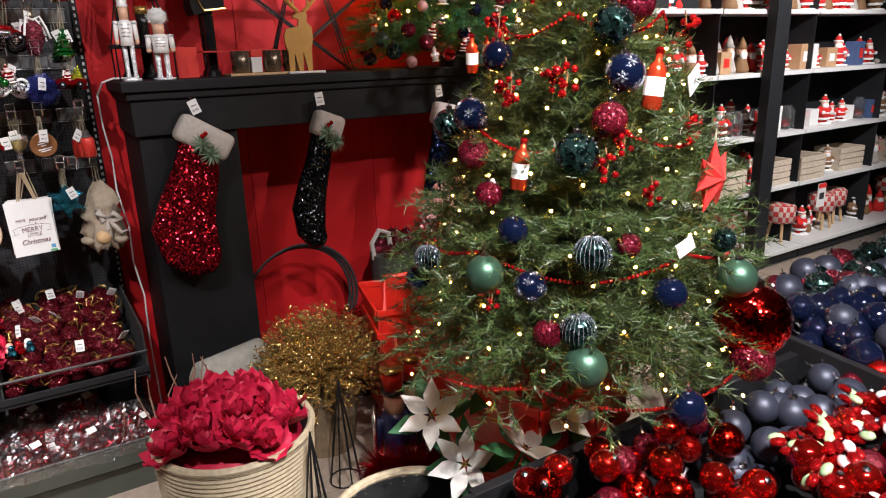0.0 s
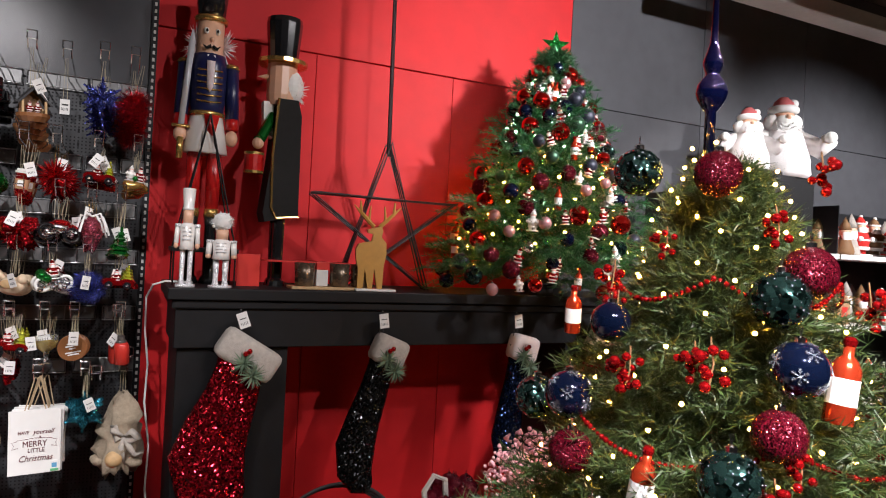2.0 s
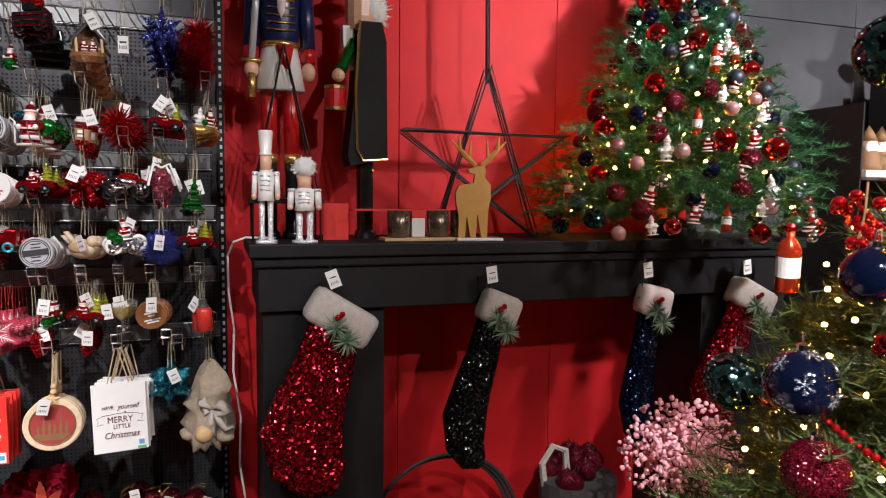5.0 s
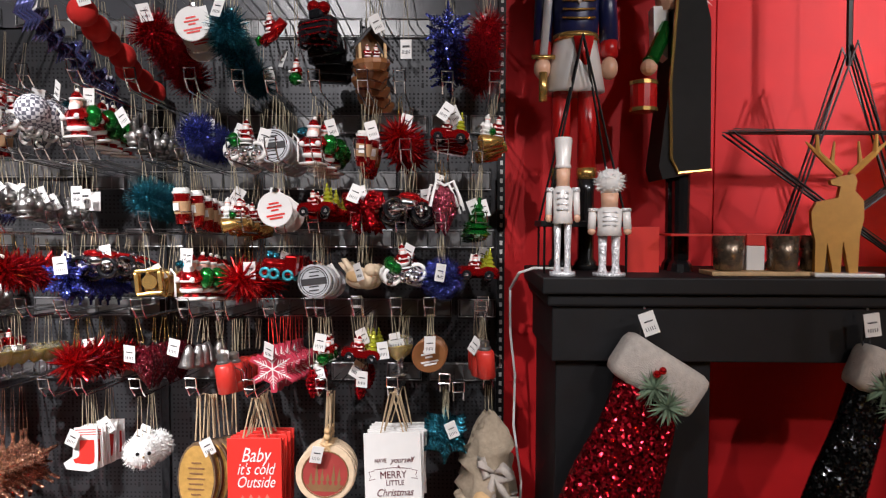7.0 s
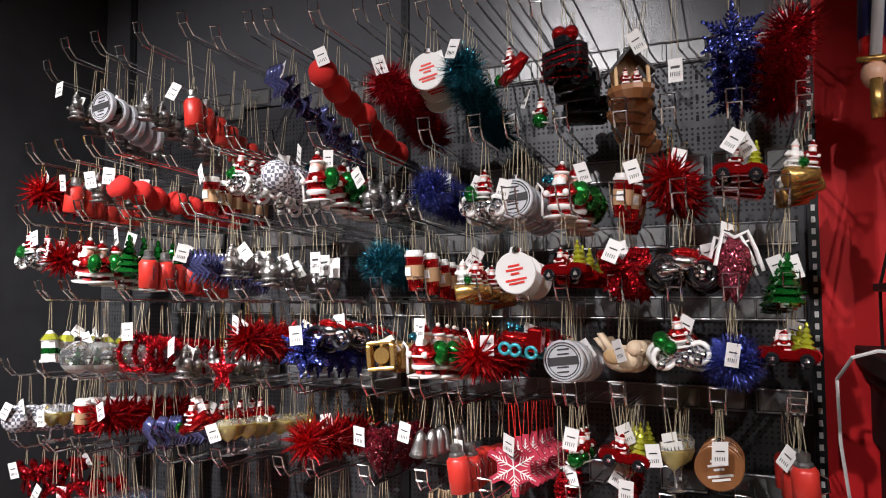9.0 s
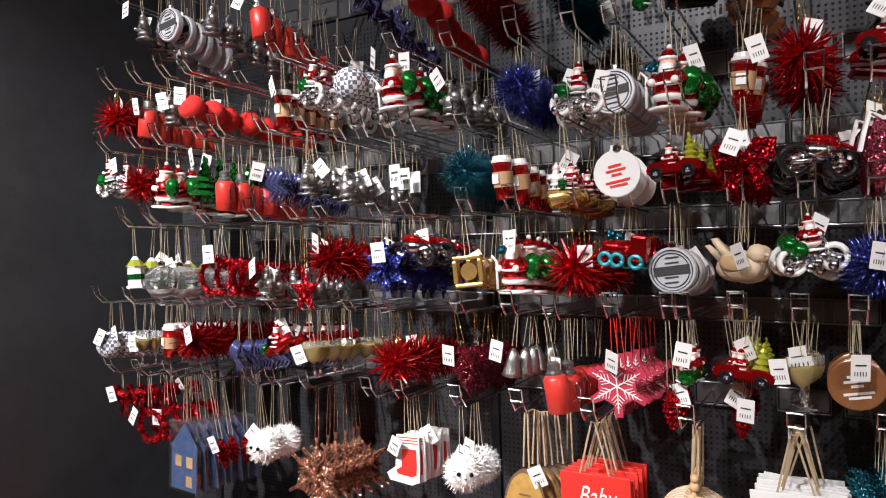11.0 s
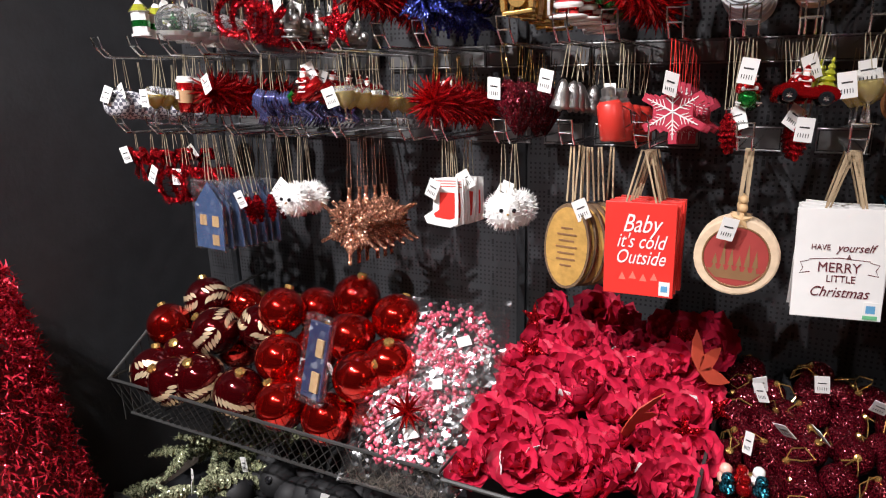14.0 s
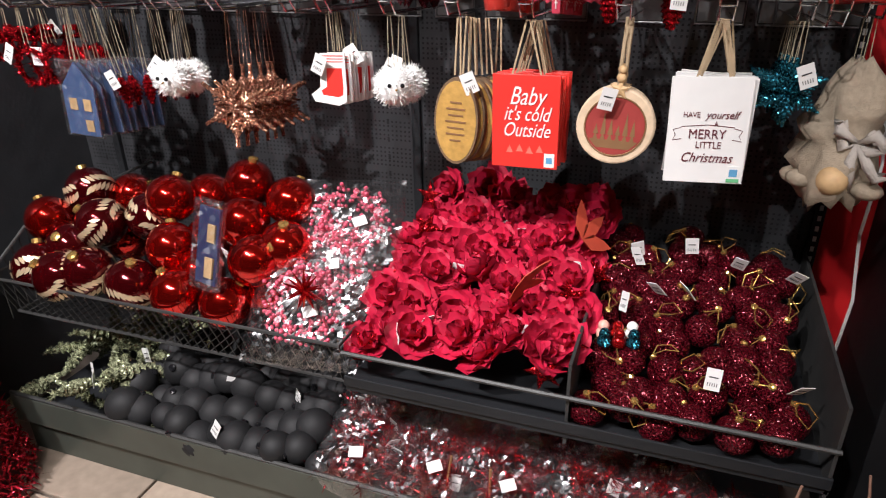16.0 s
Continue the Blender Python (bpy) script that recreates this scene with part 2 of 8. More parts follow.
# ---- mantelpiece ----
mantel = thing("mantelpiece", "black painted wooden mantelpiece standing against a red wall", "mantelpiece", pose(0, 0, 0))
part("mantel_shelf", box(0.072, -0.465, 1.435, 2.09, -0.031, 1.474, 0.004), BLACK_WOOD, mantel)
part("moulding", box(0.085, -0.452, 1.405, 2.075, -0.031, 1.4348, 0.006), BLACK_WOOD, mantel)
part("fascia", box(0.098, -0.44, 1.275, 2.06, -0.031, 1.4048, 0.003), BLACK_WOOD, mantel)
part("left_leg", box(0.11, -0.42, 0.0, 0.475, -0.031, 1.2748, 0.003), BLACK_WOOD, mantel)
part("right_leg", box(1.66, -0.42, 0.0, 2.04, -0.031, 1.2748, 0.003), BLACK_WOOD, mantel)
part("plinth", box(0.095, -0.435, 0.0, 0.49, -0.4205, 0.12, 0.003), BLACK_WOOD, mantel)
part("plinth", box(1.645, -0.435, 0.0, 2.055, -0.4205, 0.12, 0.003), BLACK_WOOD, mantel)

# ---- ornament materials ----
def checker(name, c1, c2, scale):
    m, nt, b = nodes_of(name)
    n, l = nt.nodes, nt.links
    tc, ch = n.new("ShaderNodeTexCoord"), n.new("ShaderNodeTexChecker")
    ch.inputs["Scale"].default_value, ch.inputs["Color1"].default_value, ch.inputs["Color2"].default_value = scale, (*c1, 1), (*c2, 1)
    l.new(tc.outputs["Object"], ch.inputs["Vector"])
    l.new(ch.outputs["Color"], b.inputs["Base Color"])
    b.inputs["Roughness"].default_value = 0.7
    return m


G_RED, G_MAROON, G_TEAL, G_BLUE = glitter("red_glitter", (0.5, 0.008, 0.016), 420, 1.7), glitter("maroon_glitter", (0.11, 0.004, 0.011), 420, metal=0.6), glitter("teal_glitter", (0.03, 0.2, 0.27)), glitter("blue_glitter", (0.08, 0.1, 0.42))
G_GREEN, G_COPPER, G_PINK, G_SILVER, G_BLACK, G_GOLD = glitter("green_glitter", (0.02, 0.34, 0.05)), glitter("copper_glitter", (0.55, 0.26, 0.17), 500), glitter("pink_glitter", (0.5, 0.09, 0.14), 500), glitter("silver_glitter", (0.7, 0.7, 0.72)), glitter("black_glitter", (0.02, 0.02, 0.024)), glitter("gold_glitter", (0.62, 0.4, 0.12), 300)
GLASS_RED = mat("red_glass", (0.52, 0.009, 0.012), 0.1, 0.8, vary=0.1, coat=0.6, spread=0.2)
GLASS_GREEN = mat("green_glass", (0.012, 0.2, 0.03), 0.12, 0.75, vary=0.15, coat=0.6)
GLASS_LIME = mat("lime_glass", (0.5, 0.52, 0.05), 0.18, 0.55, vary=0.1, coat=0.5)
GLASS_WHITE = mat("white_enamel", (0.8, 0.78, 0.75), 0.22, 0.0, vary=0.06, coat=0.5)
GLASS_PINK = mat("rosy_enamel", (0.8, 0.42, 0.34), 0.3)
GLASS_BLUE = mat("violet_blue_lacquer", (0.12, 0.13, 0.32), 0.16, 0.7, vary=0.2, coat=0.5)
GLASS_GOLD = mat("gold_lacquer", (0.62, 0.38, 0.12), 0.25, 0.8, vary=0.12)
GLASS_BLACK = mat("black_lacquer", (0.012, 0.012, 0.014), 0.12, 0.2, coat=0.7)
CLEAR = mat("clear_glass", (0.93, 0.95, 0.95), 0.04, 0.0, vary=0.02, alpha_glass=0.95)
AMBER = mat("amber_drink", (0.75, 0.55, 0.12), 0.15, vary=0.1, alpha_glass=0.4)
PEWTER = mat("pewter", (0.33, 0.32, 0.31), 0.35, 0.9, vary=0.3, scale=40, bump=0.3, bump_scale=180)
SILVER = mat("bright_silver", (0.78, 0.78, 0.8), 0.16, 1.0, vary=0.1)
GREY_TIN = mat("grey_tin", (0.62, 0.63, 0.66), 0.32, 0.35, vary=0.06)
INK = mat("dark_ink", (0.03, 0.028, 0.03), 0.6)
CARD = mat("white_card", (0.72, 0.71, 0.69), 0.6, vary=0.04)
RED_CARD = mat("red_painted_board_sign", (0.66, 0.03, 0.022), 0.45, vary=0.05)
RED_MATT = mat("red_felt", (0.62, 0.018, 0.014), 0.95, vary=0.15, bump=0.6, bump_scale=700)
KRAFT = mat("kraft_card", (0.42, 0.25, 0.13), 0.8, vary=0.1)
WOOD = mat("pale_wood", (0.52, 0.34, 0.17), 0.6, vary=0.22, scale=30, bump=0.15, bump_scale=90, spread=0.1)
BARK = mat("bark", (0.14, 0.085, 0.045), 0.9, vary=0.4, bump=0.8, bump_scale=150)
BURNT = mat("burnt_wood", (0.2, 0.1, 0.04), 0.7)
BROWN = mat("glossy_brown", (0.24, 0.1, 0.04), 0.25, 0.1, vary=0.15, coat=0.5)
TWINE = mat("jute_twine", (0.42, 0.31, 0.19), 0.95, vary=0.2, bump=0.5, bump_scale=500)
STRING = mat("pale_string", (0.36, 0.31, 0.21), 0.8)
FUR = mat("white_fluff", (0.8, 0.8, 0.78), 0.95, vary=0.1)
BURLAP = mat("burlap", (0.36, 0.29, 0.21), 0.95, vary=0.25, scale=50, bump=0.8, bump_scale=420)
NAVY_CARD = mat("navy_house_card", (0.05, 0.09, 0.2), 0.6, vary=0.12)
RUST = mat("red_brown_board", (0.3, 0.035, 0.03), 0.6, vary=0.15)
GREY_GINGHAM = checker("grey_gingham", (0.62, 0.62, 0.64), (0.1, 0.1, 0.13), 110)
FILM = glitter("clear_plastic_film", (0.75, 0.75, 0.77), 95, 0.6, 0.34, 0.6, 1.0)
FILM.node_tree.nodes["Principled BSDF"].inputs["Alpha"].default_value = 0.2
TAG_GREEN = mat("green_sticker", (0.12, 0.42, 0.2), 0.5)
TAG_BLUE = mat("blue_print", (0.1, 0.3, 0.5), 0.6)

# ---- shape kit for ornaments: centre at the origin, front towards -y ----


def spikes(r, count, width, seed, bm=None, c=(0, 0, 0), flat=1.0, inner=0.0, mi=0):
    """Thin blades in all directions, as of cut tinsel."""
    g = random.Random(seed)
    verts, faces = [], []
    c = Vector(c)
    for _ in range(count):
        d = Vector((g.gauss(0, 1), g.gauss(0, 1) * flat, g.gauss(0, 1))).normalized()
        s = d.orthogonal().normalized()
        s.rotate(Matrix.Rotation(g.uniform(0, 6.3), 3, d))
        k = r * g.uniform(0.7, 1.05)
        i = len(verts)
        verts += [c + d * inner + s * width * 0.6, c + d * inner - s * width * 0.6, c + d * k]
        faces.append((i, i + 1, i + 2))
    bm = bm or bmesh.new()
    vs = [bm.verts.new(v) for v in verts]
    for f in faces:
        bm.faces.new([vs[i] for i in f]).material_index = mi
    return bm


def cones(r, dirs, base, bm=None, c=(0, 0, 0), seg=5, mi=0):
    bm = bm or bmesh.new()
    for d in dirs:
        q = Vector(d).normalized().to_track_quat("Z", "Y").to_matrix().to_4x4()
        lathe([(base, 0), (0, r)], seg, bm, Matrix.Translation(c) @ q, mi)
    return bm


def sphere_dirs(n):
    return [Vector((math.cos(k * 2.39996) * math.sqrt(1 - z * z), math.sin(k * 2.39996) * math.sqrt(1 - z * z), z)) for k in range(n) for z in (1 - (2 * k + 1) / n,)]


FACE = Matrix.Rotation(radians(90), 4, "X")


def dish(r, t, bm=None, y=0.0, seg=28, rim=0.0, mi=0):
    """A round plate that faces the front."""
    prof = [(r * 0.96, -t / 2), (r, -t / 2 + t * 0.15), (r, t / 2 - t * 0.15), (r * 0.96, t / 2)]
    if rim:
        prof += [(r - rim, t / 2), (r - rim - 0.001, t / 2 - 0.002)]
    return lathe(prof, seg, bm, Matrix.Translation((0, y, 0)) @ FACE, mi)


def ring(r, w, bm=None, c=(0, 0, 0), n=20, seg=6, axis="y", mi=0):
    pts = []
    for k in range(n + 1):
        a = 2 * math.pi * k / n
        p = (r * math.cos(a), 0, r * math.sin(a)) if axis == "y" else (0, r * math.cos(a), r * math.sin(a)) if axis == "x" else (r * math.cos(a), r * math.sin(a), 0)
        pts.append(Vector(c) + Vector(p))
    return tube(pts, w, seg, bm, mi)


def star_flat(r, r2, n, turn=90):
    return [((r if k % 2 == 0 else r2) * math.cos(radians(turn + 180 * k / n)), (r if k % 2 == 0 else r2) * math.sin(radians(turn + 180 * k / n))) for k in range(2 * n)]


def star_solid(r, r2, n, deep, bm=None, c=(0, 0, 0), mi=0, turn=90):
    """A faceted star with a raised middle."""
    bm = bm or bmesh.new()
    rim = [bm.verts.new((c[0] + x, c[1], c[2] + z)) for x, z in star_flat(r, r2, n, turn)]
    f, b = bm.verts.new((c[0], c[1] - deep, c[2])), bm.verts.new((c[0], c[1] + deep, c[2]))
    for k in range(len(rim)):
        j = (k + 1) % len(rim)
        bm.faces.new((rim[k], rim[j], f)).material_index = mi
        bm.faces.new((rim[j], rim[k], b)).material_index = mi
    return bm


def flake_arms(r, w, bm=None, n=6, mi=0, c=(0, 0, 0), sub=3):
    bm = bm or bmesh.new()
    for k in range(n):
        a = radians(90 + 360 * k / n)
        d, s = Vector((math.cos(a), 0, math.sin(a))), Vector((-math.sin(a), 0, math.cos(a)))
        c0 = Vector(c)
        tube([c0, c0 + d * r], [w, w * 0.7], 5, bm, mi)
        for i in range(1, sub + 1):
            p = c0 + d * r * (0.25 + 0.62 * i / sub - 0.12)
            e = r * (0.36 - 0.07 * i)
            for sg in (-1, 1):
                tube([p, p + d * e * 0.8 + s * sg * e * 0.8], [w * 0.8, w * 0.5], 4, bm, mi)
    return bm


def santa_shape(h, bm=None, c=(0, 0, 0), ms=(0, 1, 2)):
    """A small figure: coat, trims, beard, hat; ms: material slots of red, white, skin."""
    bm = bm or bmesh.new()
    R, W, S = ms
    m = Matrix.Translation(c)
    lathe([(0.30 * h, -0.5 * h), (0.32 * h, -0.46 * h), (0.24 * h, -0.44 * h)], 10, bm, m, W)
    for sx in (-1, 1):
        lathe([(0.08 * h, -0.45 * h), (0.09 * h, -0.3 * h)], 8, bm, m @ Matrix.Translation((sx * 0.1 * h, 0, 0)), R)
    lathe([(0.22 * h, -0.34 * h), (0.24 * h, -0.3 * h), (0.24 * h, -0.26 * h)], 12, bm, m, W)
    lathe([(0.22 * h, -0.26 * h), (0.24 * h, -0.1 * h), (0.2 * h, 0.05 * h), (0.12 * h, 0.14 * h)], 12, bm, m, R)
    lathe([(0.243 * h, -0.12 * h), (0.247 * h, -0.08 * h)], 12, bm, m, W)
    for sx in (-1, 1):
        tube([Vector(c) + Vector((sx * 0.18 * h, 0, 0.08 * h)), Vector(c) + Vector((sx * 0.29 * h, -0.06 * h, -0.06 * h)), Vector(c) + Vector((sx * 0.2 * h, -0.2 * h, -0.08 * h))], 0.06 * h, 7, bm, R)
        ball(0.065 * h, bm, Vector(c) + Vector((sx * 0.18 * h, -0.22 * h, -0.07 * h)), 8, 6, mi=W)
    ball(0.13 * h, bm, Vector(c) + Vector((0, -0.02 * h, 0.22 * h)), 10, 8, mi=S)
    ball(0.13 * h, bm, Vector(c) + Vector((0, -0.08 * h, 0.13 * h)), 10, 8, 1, 0.7, 1.1, mi=W)
    lathe([(0.15 * h, 0.28 * h), (0.155 * h, 0.33 * h)], 10, bm, m, W)
    lathe([(0.13 * h, 0.33 * h), (0.09 * h, 0.42 * h), (0.03 * h, 0.48 * h)], 10, bm, m, R)
    ball(0.045 * h, bm, Vector(c) + Vector((0.02 * h, 0, 0.49 * h)), 8, 6, mi=W)
    return bm


def tiered_tree(h, r, bm=None, c=(0, 0, 0), mi=0, tiers=5):
    prof = []
    for k in range(tiers):
        z = -0.5 * h + h * k / tiers
        rr = r * (1 - k / tiers)
        prof += [(rr * 0.6, z), (rr, z + 0.004), (rr * 0.62, z + h / tiers * 0.9)]
    prof.append((0, h / 2))
    return lathe(prof, 9, bm, Matrix.Translation(c), mi)


def bike(h, bm=None, mi=(0, 1)):
    """Two wheels, a frame with tank and seat, and bars."""
    bm = bm or bmesh.new()
    for sx in (-1, 1):
        ring(0.26 * h, 0.07 * h, bm, (sx * 0.42 * h, 0, -0.24 * h), 14, 6, "y", mi[0])
        lathe([(0.1 * h, -0.05 * h), (0.1 * h, 0.05 * h)], 8, bm, Matrix.Translation((sx * 0.42 * h, 0, -0.24 * h)) @ FACE, mi[1])
    ball(0.22 * h, bm, (0, 0, -0.05 * h), 10, 8, 1.5, 0.8, 0.8, mi=mi[1])
    ball(0.15 * h, bm, (-0.05 * h, 0, 0.1 * h), 10, 8, 1.5, 0.9, 0.7, mi=mi[0])
    tube([(0.42 * h, 0, -0.24 * h), (0.28 * h, 0, 0.2 * h), (0.18 * h, 0.15 * h, 0.26 * h)], 0.04 * h, 6, bm, mi[1])
    tube([(0.28 * h, 0, 0.2 * h), (0.18 * h, -0.15 * h, 0.26 * h)], 0.04 * h, 6, bm, mi[1])
    tube([(-0.5 * h, -0.12 * h, -0.3 * h), (-0.1 * h, -0.13 * h, -0.22 * h)], 0.05 * h, 6, bm, mi[1])
    return bm


def car_shape(w, bm=None, mi=0):
    bm = bm or bmesh.new()
    out = [(-0.5 * w, -0.14 * w), (-0.52 * w, 0), (-0.42 * w, 0.1 * w), (-0.16 * w, 0.12 * w), (-0.12 * w, 0.05 * w), (0.1 * w, 0.05 * w), (0.16 * w, 0.12 * w), (0.38 * w, 0.1 * w), (0.52 * w, 0.02 * w), (0.5 * w, -0.14 * w)]
    slab(out, 0.36 * w, bm, None, mi)
    bmesh.ops.bevel(bm, geom=bm.edges[:], offset=0.03 * w, segments=2, affect="EDGES")
    return bm


def wheels(w, parent):
    for sx in (-0.3, 0.3):
        tyre = part("wheel", lathe([(0.1 * w, -0.03 * w), (0.13 * w, -0.01 * w), (0.13 * w, 0.02 * w), (0.1 * w, 0.04 * w)], 12, None, Matrix.Translation((sx * w, -0.2 * w, -0.12 * w)) @ FACE), GLASS_BLACK, parent)
        part("hubcap", star_solid(0.08 * w, 0.04 * w, 6, 0.02 * w, None, (sx * w, -0.235 * w, -0.12 * w)), SILVER, tyre)


def text_mesh(words, size, material, parent, x, y, z, label="", slant=0.0, narrow=1.0):
    cu = bpy.data.curves.new("lettering", "FONT")
    cu.body, cu.size, cu.align_x, cu.align_y, cu.extrude = words, size, "CENTER", "CENTER", 0.0004
    cu.resolution_u, cu.shear = 3, slant
    tmp = bpy.data.objects.new("lettering", cu)
    me = bpy.data.meshes.new_from_object(tmp)
    bpy.data.objects.remove(tmp)
    me.materials.append(material)
    ob = new("lettering", me)
    ob.parent = parent
    ob.matrix_basis = pose(x, y, z, 90, 0, 0) @ Matrix.Diagonal((narrow, 1, 1, 1))
    if label:
        tagged(ob, label)
    return ob


KINDS = {}
TOPS = {}


def kind(name, label, category, top):
    """Starts a prototype; top is the height at which its loop is tied."""
    p = thing(name, label, category, pose(0, -20, 0), group=name + "s on hooks")
    KINDS[name], TOPS[name] = p, top
    return p


def cap(p, top, r=0.008):
    part("cap", lathe([(r, top - 0.008), (r, top), (r * 0.4, top + 0.004)], 10), SILVER, p)


# prototypes
for nm, lb, body, face in (("silver_disc", "round silver tin bauble with a printed seal", GREY_TIN, INK), ("white_disc", "round white wooden disc with red greeting", CARD, RED_CARD), ("brown_disc", "round brown cookie disc with pale icing", BROWN, CARD)):
    p = kind(nm, lb, "bauble", 0.044)
    part("disc", dish(0.042, 0.016 if nm == "silver_disc" else 0.006), body, p, smooth=False)
    if nm == "silver_disc":
        part("rim", ring(0.036, 0.0012, None, (0, -0.0085, 0), 28), SILVER, p)
        part("seal_ring", ring(0.031, 0.0011, None, (0, -0.0085, 0), 28), face, p)
        part("seal_band", box(-0.032, -0.0098, -0.008, 0.032, -0.0075, 0.008), face, p, m=pose(0, 0, 0, 0, -8, 0))
        for k in (0, 2, 3, 5):
            part("mark", box(-0.012, -0.0092, -0.0015, 0.012, -0.0075, 0.0015), face, p, m=pose(0, 0, (-0.022, -0.017, -0.0125, 0.0135, 0.018, 0.023)[k], 0, -8, 0))
    else:
        for k, (w, z) in enumerate(((0.012, 0.014), (0.018, 0.006), (0.009, -0.002), (0.022, -0.014), (0.016, -0.021))):
            part("mark", box(-w, -0.0045, z - 0.002, w, -0.0025, z + 0.002), face, p, m=pose(0, 0, 0, 0, -12, 0))
    cap(p, 0.048)

p = kind("felt_ball", "bright red felt ball ornament", "ornament", 0.033)
part("ball", ball(0.033, None, (0, 0, 0), 20, 14), RED_MATT, p, smooth=True)

p = kind("red_flask", "small red enamel flask ornament with steel cap", "ornament", 0.05)
part("body", lathe([(0.02, -0.045), (0.023, -0.043), (0.023, 0.018), (0.017, 0.026)], 18), mat("red_enamel", (0.55, 0.035, 0.025), 0.35, 0.1, vary=0.1, coat=0.3), p, smooth=True)
part("cap", lathe([(0.0165, 0.026), (0.0165, 0.03), (0.012, 0.034), (0.012, 0.047), (0.008, 0.05)], 14), PEWTER, p)
part("handle", tube([(0.023, 0, 0.012), (0.036, -0.004, 0.004), (0.036, -0.004, -0.02), (0.023, 0, -0.026)], 0.0016), SILVER, p)

p = kind("silver_figure", "small antique silver figure ornament", "ornament", 0.04)
bm = santa_shape(0.075)
ball(0.012, bm, (0.018, -0.01, 0.0), 8, 6)
part("figure", bm, PEWTER, p, smooth=True)

p = kind("blue_icicle", "bundle of violet blue twisted drop ornaments", "ornament", 0.04)
bm = bmesh.new()
for k in range(4):
    x = -0.018 + 0.012 * k
    tube([(x, 0, 0.035), (x + 0.01, -0.012, 0.02), (x - 0.008, -0.008, 0.0), (x + 0.012, 0.004, -0.02), (x - 0.004, 0, -0.045)], [0.003, 0.007, 0.007, 0.006, 0.0015], 7, bm)
part("drop_cluster", bm, GLASS_BLUE, p, smooth=True)

for nm, col, ma, r in (("red_tinsel", "red", G_RED, 0.068), ("teal_tinsel", "teal", G_TEAL, 0.062), ("blue_tinsel", "deep blue", G_BLUE, 0.062)):
    p = kind(nm, "bushy " + col + " tinsel star ornament", "ornament", r * 0.6)
    part("tinsel", spikes(r, 520, 0.0042, 5, flat=0.7), ma, p)
    part("core", ball(r * 0.3, None, (0, 0, 0), 8, 6), ma, p)

p = kind("red_spiky", "glossy red many-pointed star ornament", "ornament", 0.04)
part("spiky_burst", cones(0.064, sphere_dirs(44), 0.008, seg=4), GLASS_RED, p)
part("tinsel", spikes(0.055, 160, 0.004, 9), G_RED, p)

for nm, col, ma in (("blue_flake", "violet blue", G_BLUE), ("teal_flake", "teal", G_TEAL)):
    p = kind(nm, col + " glitter snowflake ornament", "ornament", 0.055)
    bm = flake_arms(0.062, 0.0045, sub=4)
    flake_arms(0.05, 0.004, bm, c=(0, 0.012, 0), sub=4)
    part("flake", bm, ma, p)
    part("tinsel", spikes(0.045, 90, 0.003, 3, flat=0.5), ma, p)

p = kind("sled_elf", "elf riding a red sled glass ornament", "ornament", 0.045)
bm = santa_shape(0.055, None, (-0.004, 0, 0.014))
tube([(-0.03, 0, -0.03), (0.0, 0, -0.015), (0.035, 0, 0.012)], [0.012, 0.015, 0.012], 10, bm, 0)
tube([(-0.04, 0, -0.032), (-0.045, 0, -0.02), (-0.035, 0, -0.012)], 0.006, 8, bm, 3)
part("figure", bm, [GLASS_RED, GLASS_WHITE, GLASS_PINK, GLASS_GREEN], p, smooth=True)

p = kind("elf", "tiny red and green elf glass ornament", "ornament", 0.034)
bm = santa_shape(0.06, None, (0, 0, 0.004))
ball(0.017, bm, (0, -0.005, -0.018), 10, 8, mi=3)
part("figure", bm, [GLASS_RED, GLASS_WHITE, GLASS_PINK, GLASS_GREEN], p, smooth=True)

p = kind("black_truck", "glossy black toy truck ornament with red trim", "ornament", 0.055)
part("body", box(-0.05, -0.016, -0.025, 0.05, 0.016, 0.012, 0.006), GLASS_BLACK, p)
part("cab", box(-0.02, -0.014, 0.012, 0.022, 0.014, 0.036, 0.006), GLASS_BLACK, p)
part("load", ball(0.016, ball(0.017, None, (-0.012, 0, 0.042), 10, 8), (0.018, 0, 0.036), 10, 8), GLASS_RED, p, smooth=True)
for z in (-0.03, -0.016, -0.002):
    part("trim", tube([(-0.052, -0.012, z), (-0.03, -0.018, z + 0.004), (0.03, -0.018, z + 0.004), (0.052, -0.012, z)], 0.0022), G_RED, p)
for sx in (-0.03, 0.03):
    part("wheel", ring(0.012, 0.005, None, (sx, -0.014, -0.026), 12), GLASS_BLACK, p)

p = kind("wood_stable", "brown wooden nativity stable ornament", "ornament", 0.058)
part("base", lathe([(0.034, -0.052), (0.046, -0.036), (0.046, -0.026), (0.03, -0.022)], 14), BROWN, p)
part("back_wall", slab([(-0.034, -0.026), (0.034, -0.026), (0.034, 0.015), (0, 0.05), (-0.034, 0.015)], 0.004, None, pose(0, 0.014, 0)), BURNT, p)
for s in (-1, 1):
    part("roof", slab([(0, 0.056), (s * 0.048, 0.004), (s * 0.045, 0.0), (0, 0.048)], 0.04), INK, p)
    part("post", box(s * 0.032 - 0.003, -0.018, -0.024, s * 0.032 + 0.003, -0.012, 0.014), WOOD, p)
    part("figure", santa_shape(0.034, None, (s * 0.011, -0.008, -0.006)), [GLASS_RED, GLASS_WHITE, GLASS_PINK], p)

